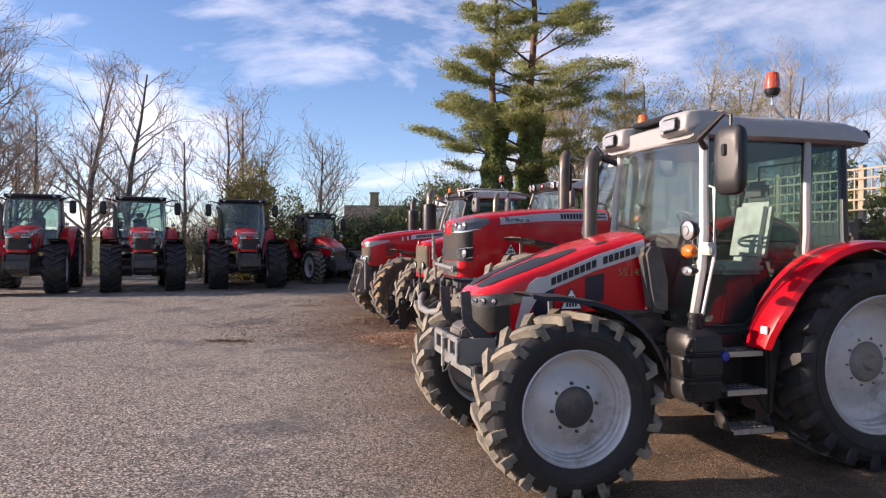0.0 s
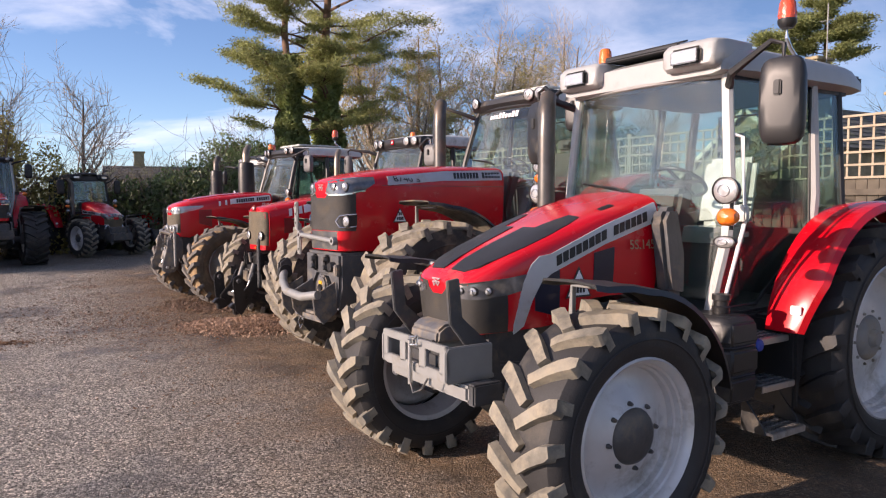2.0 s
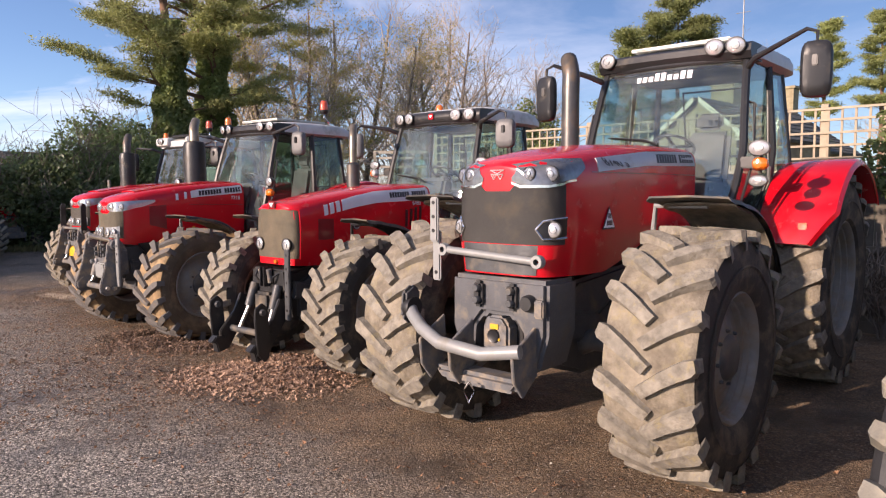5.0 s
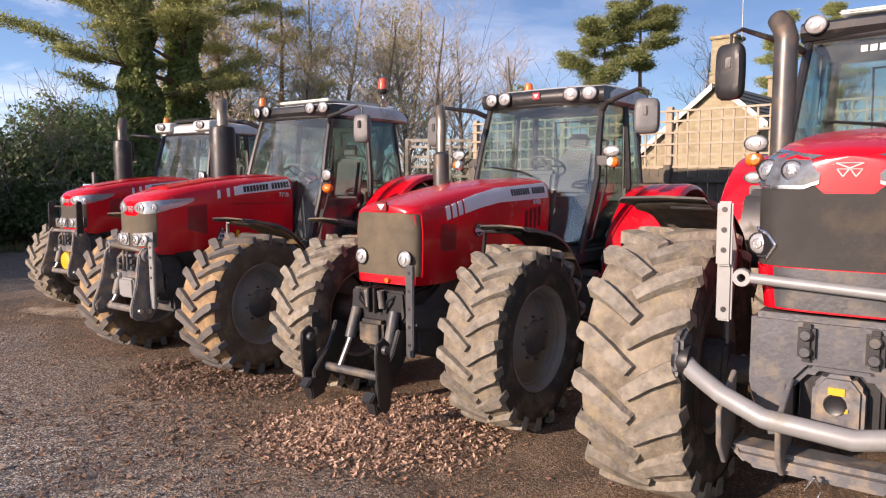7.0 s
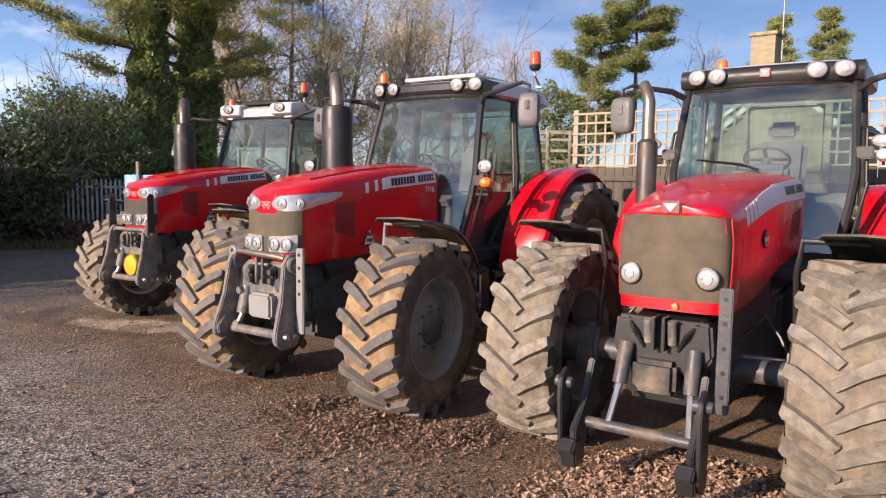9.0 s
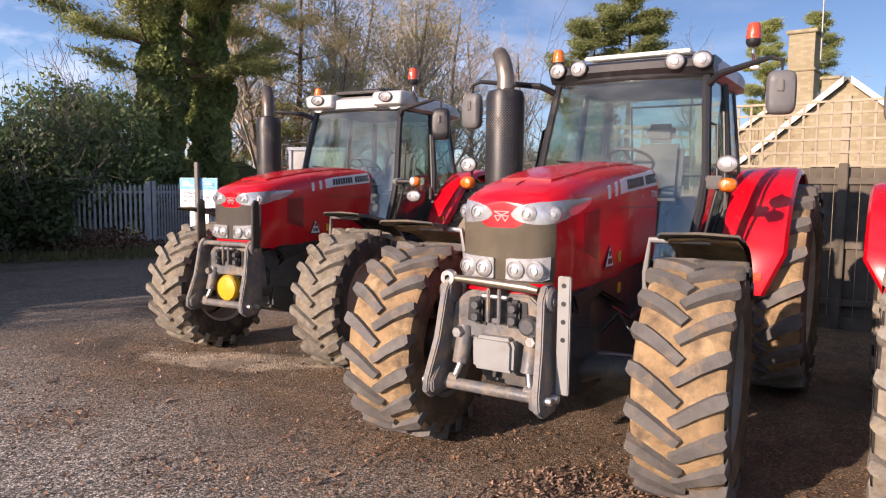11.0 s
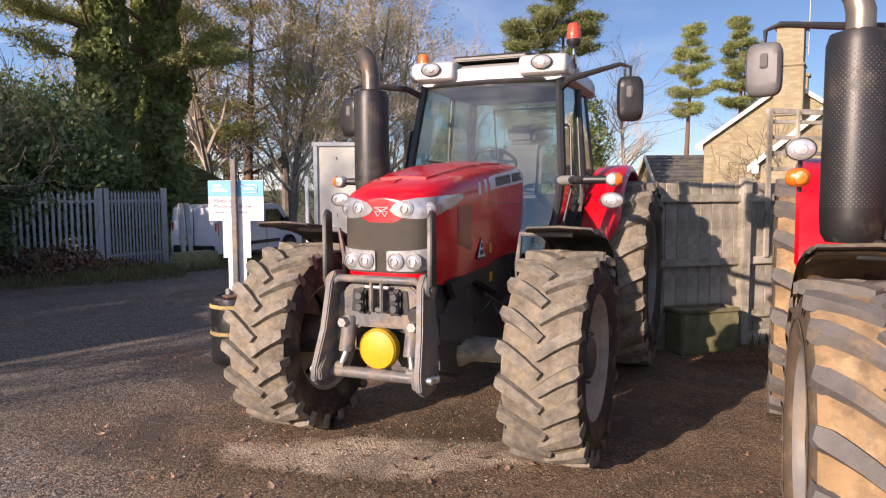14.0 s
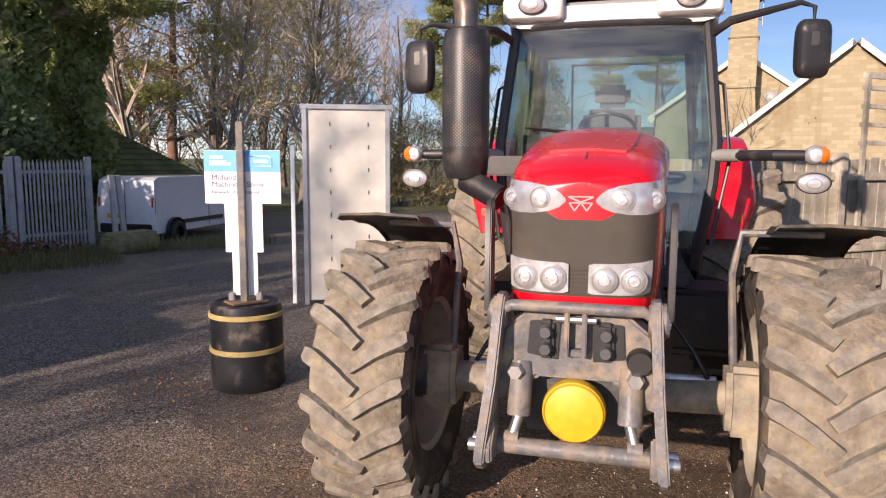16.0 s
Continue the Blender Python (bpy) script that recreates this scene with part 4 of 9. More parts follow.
        part("guard_bracket", MB().tube([(0.0, sgn * (tf - 0.30), Rf + 0.1), (-0.02, sgn * (tf - 0.33), Rf + rg * 0.75), (0.0, sgn * (tf - 0.30), Rf + rg + 0.0), (0.0, sgn * (tf + 0.05), Rf + rg + 0.005)], 0.020, 8), S.get("brk", frame_grey), gd)
    # rear fenders
    F = S["fend"]
    for sgn in (1, -1):
        rf = Rr + F["gap"]
        y0, y1 = F["y0"], F["y1"]
        loops = []
        n = 22
        for k in range(n + 1):
            a = radians(F["a0"] + (F["a1"] - F["a0"]) * k / n)
            e = 1.0
            if k < 3:
                e = 0.72 + 0.28 * k / 3
            yo = y0 + (y1 - y0) * e
            lp = []
            for yy, dr in ((y0, 0.0), (y0 + 0.4 * (yo - y0), 0.02), (yo - 0.08, 0.022), (yo - 0.025, 0.008), (yo, -0.035), (yo - 0.012, -0.05), (yo - 0.03, -0.02), (y0, -0.02)):
                q = rf + dr + F.get("push", 0) * max(0, math.cos(a))
                lp.append((-wb + q * math.cos(a), sgn * yy, Rr + q * math.sin(a)))
            loops.append(lp)
        fd = part("rear_fender", MB().loft(loops), red, T, "glossy red rear fender", smooth=40)
        # dark liner between the fender and the cab
        pts = arc((-wb, Rr), rf - 0.03, F["a0"], F["a1"], 18)
        part("fender_liner", MB().prism(pts + [(-wb, Rr * 0.9)], "xz", sgn * (y0 - 0.03), sgn * (y0 + 0.0)), black, fd)
        a = radians(F["a0"] + 8)
        q = rf + 0.03 + F.get("push", 0) * math.cos(a)
        part("reflector", MB().box(-wb + q * math.cos(a), sgn * (y0 + 0.6 * (y1 - y0)), Rr + q * math.sin(a), 0.02, 0.07, 0.06), white_p if kind == "S5" else red_lens, fd, bevel=0.005)
    cab(T, S)
    S["front"](T, S)
    return T


def cab(T, S):
    C = S["cab"]
    kind = S["kind"]
    xt, xb, zt, zb = C["xt"], C["xb"], C["zt"], C["zb"]
    xr, xrt, xm = C["xr"], C["xrt"], C["xm"]
    w0, w1, w2 = C["w"]
    pm = C["pillar"]
    zbelt = C["belt"]

    def wid(z):
        return curve_at([(zb, w0), (zbelt, w1), (zt, w2)], z)

    def xf(z):
        t = (z - zb) / (zt - zb)
        return xb + (xt - xb) * (0.55 * t + 0.45 * t * t)

    # floor and lower shell
    part("cab_floor", MB().box((xb + xr) / 2, 0, zb - 0.06, xb - xr, 2 * w0 - 0.04, 0.12), inner, T, bevel=0.02)
    part("cab_rear_wall", MB().prism([(-w0, zb), (w0, zb), (w1, zbelt - 0.1), (-w1, zbelt - 0.1)], "yz", xr - 0.03, xr + 0.03), inner, T)
    pr = C.get("pr", 0.036)
    n_z = 6
    for sgn in (1, -1):
        zs = [zb + (zt - zb) * k / n_z for k in range(n_z + 1)]
        part("front_pillar", MB().tube([(xf(z), sgn * wid(z), z) for z in zs], pr, 8), pm, T)
        zq = [C["zmid"] + (zt - C["zmid"]) * k / 4 for k in range(5)]
        part("middle_pillar", MB().tube([(xm + (C["xmt"] - xm) * k / 4, sgn * wid(z), z) for k, z in enumerate(zq)], pr * C.get("mid_k", 1.0), 8), C.get("mid_m", pm), T)
        part("rear_pillar", MB().tube([(xr + (xrt - xr) * k / 4, sgn * (wid(zbelt + (zt - zbelt) * k / 4) - 0.04), zbelt + (zt - zbelt) * k / 4) for k in range(5)], pr, 8), C.get("rear_m", C.get("mid_m", pm)), T)
        # door pane: its lower rear corner is cut by the fender
        door = [(xf(zb + 0.05) - 0.03, zb + 0.05)] + [(xf(z) - 0.03, z) for z in zs[1:-1]] + [(xt - 0.03, zt - 0.03), (C["xmt"] + 0.03, zt - 0.03), (xm + 0.03, C["zmid"]), (C["xcut"], zb + 0.05)]
        mb = MB()
        lo = [(x, sgn * (wid(z) - 0.002), z) for x, z in door]
        hi = [(x, sgn * (wid(z) + 0.004), z) for x, z in door]
        pane = part("door_pane", mb.loft([lo, hi]), side_glass, T, "green-tinted glass door", smooth=20)
        pane.visible_shadow = False
        part("door_frame", MB().tube([(x, sgn * wid(z), z) for x, z in door + door[:1]], 0.016, 6), black, pane)
        q = [(xm - 0.03, C["zmid"] + 0.02), (C["xmt"] - 0.03, zt - 0.03), (xrt + 0.02, zt - 0.03), (xr + 0.02, zbelt + 0.02)]
        pane = part("quarter_pane", MB().loft([[(x, sgn * (wid(z) - 0.025), z) for x, z in q], [(x, sgn * (wid(z) - 0.02), z) for x, z in q]]), side_glass, T, smooth=20)
        pane.visible_shadow = False
        part("grab_rail", MB().tube([(xf(zb + 0.12) - 0.02, sgn * (wid(zb + 0.12) + 0.03), zb + 0.12), (xf(zb + 0.14) - 0.03, sgn * (wid(zb + 0.15) + 0.075), zb + 0.16), (xf(zbelt) - 0.04, sgn * (wid(zbelt) + 0.075), zbelt),
                                      (xf(zt - 0.42) - 0.04, sgn * (wid(zt - 0.42) + 0.07), zt - 0.42), (xf(zt - 0.40) - 0.02, sgn * (wid(zt - 0.4) + 0.02), zt - 0.40)], 0.013, 8), C.get("rail", black), T)
        part("door_handle", MB().box(xm + 0.10, sgn * (wid(zbelt - 0.1) + 0.02), zbelt - 0.12, 0.05, 0.03, 0.16), black, T, bevel=0.008)

    # windscreen, bowed forward in the middle
    def ws(y, z, off):
        k = y / wid(z)
        return (xf(z) + 0.10 * (1 - k * k) + off, y, z)
    cols = []
    mb = MB()
    loops = []
    for j in range(13):
        k = -1 + 2 * j / 12
        up = [ws(k * (wid(z) - 0.02), z, 0.0) for z in [zb + 0.12 + (zt - zb - 0.14) * i / 8 for i in range(9)]]
        dn = [ws(k * (wid(z) - 0.02), z, -0.005) for z in [zb + 0.12 + (zt - zb - 0.14) * i / 8 for i in range(8, -1, -1)]]
        loops.append(up + dn)
    pane = part("windscreen", mb.loft(loops), cab_glass, T, "tinted curved windscreen")
    pane.visible_shadow = False
    if C.get("dealer"):
        for j in range(9):
            y0_ = 0.24 - 0.062 * j
            hgt_ = 0.075 if j in (0, 1, 4, 5) else 0.05
            zz_ = zt - 0.15
            bar_ = [[ws(y, zz_ + dz, off) for dz, off in ((0, 0.004), (hgt_, 0.004), (hgt_, 0.008), (0, 0.008))] for y in (y0_, y0_ - 0.022, y0_ - 0.045)]
            part("screen_lettering", MB().loft(bar_), white_p, pane, "plain pale lettering block")
    part("screen_top_trim", MB().tube([ws(-w2 + 2 * w2 * j / 8, zt - 0.015, 0.005) for j in range(9)], 0.022, 8), C.get("trim", black), T)
    part("rear_pane", MB().loft([[(xr, -w1 + 0.06, zbelt), (xr, w1 - 0.06, zbelt), (xrt, w2 - 0.06, zt - 0.03), (xrt, -w2 + 0.06, zt - 0.03)],
                                 [(xr - 0.005, -w1 + 0.06, zbelt), (xr - 0.005, w1 - 0.06, zbelt), (xrt - 0.005, w2 - 0.06, zt - 0.03), (xrt - 0.005, -w2 + 0.06, zt - 0.03)]]), side_glass, T, smooth=0).visible_shadow = False
    zr0, zr1 = zbelt + 0.1, zt - 0.12
    part("rear_window_frame", MB().tube([(xr + 0.02, -0.34, zr0), (xr + 0.02, 0.34, zr0), (xrt + 0.05, 0.34, zr1), (xrt + 0.05, -0.34, zr1), (xr + 0.02, -0.34, zr0)], 0.014, 6), black, T)
    wp = part("wiper_arm", MB().tube([ws(0.02, C["wz"] - 0.02, 0.03), ws(-0.12, C["wz"] + 0.03, 0.035), ws(-0.48, C["wz"] + 0.02 + 0.05, 0.03)], [0.012, 0.009, 0.006], 6), black, T)
    part("wiper_blade", MB().tube([ws(-0.04, C["wz"] + 0.005, 0.018), ws(-0.52, C["wz"] + 0.07, 0.018)], 0.008, 6), black, wp)
    # seat, column, console
    sxx = (xt + xr) / 2 - 0.05
    seat = part("seat", MB().box(sxx, 0, zb + 0.50, 0.46, 0.48, 0.12), wrap if kind == "S5" else seat_m, T, "wrapped operator seat" if kind == "S5" else "", bevel=0.04)
    part("seat_back", MB().box(sxx - 0.26, 0, zb + 0.82, 0.12, 0.46, 0.56, Euler((0, radians(-10), 0)).to_matrix()), wrap if kind == "S5" else seat_m, seat, bevel=0.05)
    part("head_rest", MB().box(sxx - 0.32, 0, zb + 1.20, 0.09, 0.28, 0.18), seat_m, seat, bevel=0.04)
    part("seat_base", MB().prism([(sxx - 0.2, zb), (sxx + 0.2, zb), (sxx + 0.14, zb + 0.44), (sxx - 0.14, zb + 0.44)], "xz", -0.18, 0.18), inner, seat, bevel=0.02)
    part("side_console", MB().prism([(sxx - 0.35, zb), (sxx + 0.3, zb), (sxx + 0.35, zb + 0.62), (sxx - 0.3, zb + 0.7)], "xz", -0.56, -0.30), inner, T, bevel=0.03)
    dash = part("dash", MB().prism([(xb - 0.10, zb), (xb - 0.26, zb + 0.55), (xb - 0.36, zb + 0.80), (xb - 0.30, zb + 0.86), (xb - 0.18, zb + 0.84), (xb - 0.04, zb + 0.3)], "xz", -0.22, 0.22), inner, T, bevel=0.04)
    wc = Vector((xb - 0.46, 0, zb + 0.90))
    mt = Matrix.Translation(wc) @ pose(0, 0, 0, 0, -32, 0)
    part("steering_wheel", MB().lathe([(0.19 + 0.014 * math.cos(a), 0.014 * math.sin(a)) for a in [2 * math.pi * k / 8 for k in range(8)]], 26, axis="z", closed=True).moved(mt), black, dash)
    part("wheel_spokes", MB().box(0, 0, 0, 0.36, 0.03, 0.014).box(0, 0, 0, 0.03, 0.36, 0.014).moved(mt), black, dash)
    part("steering_column", MB().tube([wc, (xb - 0.26, 0, zb + 0.5)], 0.04, 10), inner, dash)
    if C.get("monitor", True):
        part("monitor", MB().box(xb - 0.62, -w1 + 0.16, zbelt + 0.05, 0.04, 0.16, 0.24), inner, T, bevel=0.01)
    # roof
    rw, rz, x0, x1 = C["rw"], C["rz"], C["rx0"], C["rx1"]
    loops = []
    n = 12
    for k in range(n + 1):
        t = k / n
        x = x1 + (x0 - x1) * t
        e = min(1.0, 0.72 + 1.4 * min(t, 1 - t) * 2)
        hz = rz * e * (0.92 + 0.08 * math.sin(math.pi * t))
        hw = rw * min(1.0, 0.93 + 0.5 * min(t, 1 - t))
        lp = [(0.90, 0.0), (1.0, 0.12), (1.0, 0.5), (0.96, 0.78), (0.86, 0.95), (0.6, 1.0), (0.3, 1.02), (0, 1.03)]
        lp = [(y * hw, z * hz) for y, z in lp]
        lp = lp + [(-y, z) for y, z in lp[-2::-1]]
        loops.append([(x, y, zt - 0.02 + z) for y, z in lp])
    roof = part("roof", MB().loft(loops), C["roof"], T, C.get("roof_label", ""), smooth=45)
    part("roof_liner", MB().box((x0 + x1) / 2, 0, zt - 0.03, abs(x0 - x1) - 0.25, 2 * rw - 0.2, 0.03), inner, T)
    style = C["style"]
    if style == "hatch":
        part("roof_hatch", MB().box(x0 - 0.30, 0, zt + rz + 0.005, 0.52, 0.66, 0.03), ink, roof, "dark louvred roof hatch", bevel=0.01)
        for k in range(5):
            part("hatch_slat", MB().box(x0 - 0.10 - 0.085 * k, 0, zt + rz + 0.035 + 0.006 * k, 0.05, 0.70, 0.012, Euler((0, radians(18), 0)).to_matrix()), black, roof)
        for sgn in (1, -1):
            yy = C["lampy"] * sgn
            pod = []
            for dy, k in ((-0.20, 0.80), (-0.185, 0.93), (-0.15, 0.99), (0.0, 1.0), (0.15, 0.99), (0.185, 0.93), (0.20, 0.80)):
                zc_ = zt + 0.10
                pod.append([(x0 - 0.10 + (px - x0 + 0.10) * (0.55 + 0.45 * k), yy + dy, zc_ + (pz - zc_) * k) for px, pz in
                            ((x0 - 0.34, zt + 0.03), (x0 + 0.04, zt + 0.015), (x0 + 0.075, zt + 0.04), (x0 + 0.075, zt + 0.16), (x0 + 0.04, zt + rz * 0.93), (x0 - 0.06, zt + rz * 0.98), (x0 - 0.34, zt + rz * 0.97))])
            part("lamp_pod", MB().loft(pod), C["roof"], roof, smooth=50)
            if kind == "S5":
                l = part("roof_lamp", MB().box(x0 + 0.085, yy, zt + 0.095, 0.04, 0.24, 0.115), black, T, bevel=0.02)
                part("lens", MB().box(x0 + 0.105, yy, zt + 0.095, 0.012, 0.20, 0.085), lens_white, l, bevel=0.01)
            else:
                round_lamp(T, (x0 + 0.09, yy, zt + 0.115), (1, 0, -0.12), 0.085, lens_white, black, "roof_lamp", flat=0.66, depth=0.03)
    else:
        vis = MB()
        cols = []
        loops = []
        vh = C.get("vis_h", 0.14)
        for j in range(13):
            y = -rw * 0.97 + 2 * rw * 0.97 * j / 12
            k = y / rw
            xx = x0 + 0.06 * (1 - k * k)
            loops.append([(xx - 0.25, y, zt - 0.02), (xx + 0.02, y, zt - 0.015), (xx + 0.06, y, zt + vh * 0.35), (xx + 0.045, y, zt + vh * 0.8), (xx - 0.0, y, zt + vh), (xx - 0.25, y, zt + vh)])
        vs = part("visor", vis.loft(loops), C["vis"], T, C.get("vis_label", ""), smooth=45)
        for yy, r in C["lamps"]:
            k = yy / rw
            round_lamp(T, (x0 + 0.06 * (1 - k * k) + 0.075, yy, zt + vh * 0.5 + C.get("lz", 0)), (1, 0.15 * k, -0.10), r, lens_white, black, "roof_lamp", flat=0.86, depth=0.05)
        if C.get("badge"):
            part("badge", MB().box(x0 + 0.13, 0.0, zt + vh * 0.52, 0.012, 0.085, 0.075), red, vs, "small square badge", bevel=0.006)
            part("badge_mark", MB().prism([(-0.028, zt + vh * 0.52 + 0.016), (0.028, zt + vh * 0.52 + 0.016), (0.0, zt + vh * 0.52 - 0.02)], "yz", x0 + 0.135, x0 + 0.139), white_p, vs)
        if C.get("top_plate"):
            part("roof_top_panel", MB().box((x0 + x1) / 2 + 0.1, 0, zt + rz + 0.012, abs(x0 - x1) * 0.66, rw * 1.3, 0.03), pale_roof, roof, bevel=0.012)
    part("rear_lamp_bar", MB().box(x1 - 0.02, 0, zt + 0.07, 0.08, 2 * rw * 0.9, 0.09), black, roof, bevel=0.02)
    for bx, by, bz, s, mm, st in C["beacons"]:
        beacon(T, bx, by, bz, s, mm, st, 0.04)
    # mirrors
    mw, mh = C["msize"]
    for sgn, (mx, my, mz) in ((1, C["mirL"]), (-1, C["mirR"])):
        mirror(T, mx, my, mz, mw, mh, sgn, (xf(zt - 0.1), sgn * (wid(zt - 0.1) + 0.01), zt - C.get("arm_drop", 0.10)), C.get("mirm", black), 14)
    # indicator stalks
    for sgn in (1, -1):
        bx, by, bz = C["blink"] if sgn > 0 else C.get("blinkR", C["blink"])
        if C.get("blink_style", "arm") == "arm":
            st = part("lamp_arm", MB().tube([(xf(bz) - 0.0, sgn * wid(bz), bz), (bx, sgn * (by - 0.20), bz), (bx, sgn * (by - 0.05), bz)], [0.032, 0.032, 0.030], 12), black, T)
            part("arm_sleeve", MB().tube([(xf(bz), sgn * (wid(bz) - 0.01), bz), (xf(bz) + (bx - xf(bz)) * 0.4, sgn * (wid(bz) + 0.12), bz)], 0.040, 12), frame_grey if C.get("sleeve") else black, st)
        else:
            st = part("lamp_bracket", MB().box(xf(bz) + 0.01, sgn * (wid(bz) + 0.06), bz + 0.02, 0.05, 0.13, 0.10), C["pillar"] if kind == "S5" else black, T, bevel=0.01)
            part("lamp_post", MB().tube([(bx - 0.03, sgn * by, bz - 0.08), (bx - 0.03, sgn * by, bz + 0.22)], 0.012, 8), black, st)
        ind = part("indicator", MB().lathe([(0, 0.05), (0.035, 0.045), (0.052, 0.025), (0.055, -0.02), (0.03, -0.035), (0, -0.036)], 18, (bx + 0.02, sgn * by, bz), "x"), lens_white if C.get("ind_white") else amber, T)
        ic = MB().lathe([(0, 0.05), (0.03, 0.045), (0.05, 0.02), (0.052, 0)], 16, (bx + 0.02, sgn * (by + 0.025), bz), "y" if sgn > 0 else "y")
        if sgn < 0:
            ic.v = [(x, 2 * sgn * (by + 0.025) - y, z) for x, y, z in ic.v]
        part("amber_end", ic, amber, ind)
        for dz, r, fl in C["bl_lamps"]:
            round_lamp(T, (bx + 0.03, sgn * by, bz + dz), (1, 0, -0.05), r, lens_white, black, "work_lamp", flat=fl)

# ---------------------------------------------------------------- bonnet details, by model


def wrap_fn(B):
    def fn(s, z, off):
        if abs(s) <= 1:
            return B.nose(s, z, off)
        sg = 1 if s > 0 else -1
        return B.side(sg)(B.xn - B.lx - (abs(s) - 1), z, off)
    return fn


def both(name, fn, cols, material, parent, label="", off=0.006, t=0.012):
    obs = []
    for sg in (1, -1):
        obs.append(part(name, MB().strip(fn, [(sg * s, a, b) for s, a, b in cols], t, off), material, parent, label))
    return obs


def flank_band(B, sg, xs, zc, hh, material, parent, name, label="", off=0.006):
    fn = B.side(sg)
    return part(name, MB().strip(fn, [(x, zc(x) - hh(x), zc(x) + hh(x)) for x in xs], 0.01, off), material, parent, label)


emblem_m = mat("dull_silver_emblem", (0.46, 0.40, 0.40), 0.35, metal=0.3, var=0.1)


def emblem(parent, B, z, s):
    """Three plain triangles where the maker's mark sits on the nose."""
    mb = MB()
    x = B.nose(0.0, z, 0.0)[0] + 0.006
    for c, zt_, w, h in ((0.0, 0.62, 1.0, 0.42), (-0.48, 0.12, 0.44, 0.62), (0.48, 0.12, 0.44, 0.62)):
        loop = [((c - w) * s, z + zt_ * s), ((c + w) * s, z + zt_ * s), (c * s, z + (zt_ - h) * s)]
        for a, b_ in zip(loop, loop[1:] + loop[:1]):
            mb.tube([(x, *a), (x, *b_)], 0.0035, 5)
    return part("emblem", mb, emblem_m, parent, "small pale triangular emblem")


def side_text(T, B, sg, body, x, z, size, material):
    p, p2, p3 = (Vector(B.side(sg)(*q, 0.011)) for q in ((x, z), (x - sg * 0.3, z), (x, z + 0.06)))
    p += Vector((0, sg * 0.007, 0.003))
    ex = (p2 - p).normalized()
    ez = ex.cross(p3 - p).normalized()
    m = Matrix.Translation(p) @ Matrix((ex, ez.cross(ex), ez)).transposed().to_4x4()
    text_part(body, size, m, material, T, "model_number")


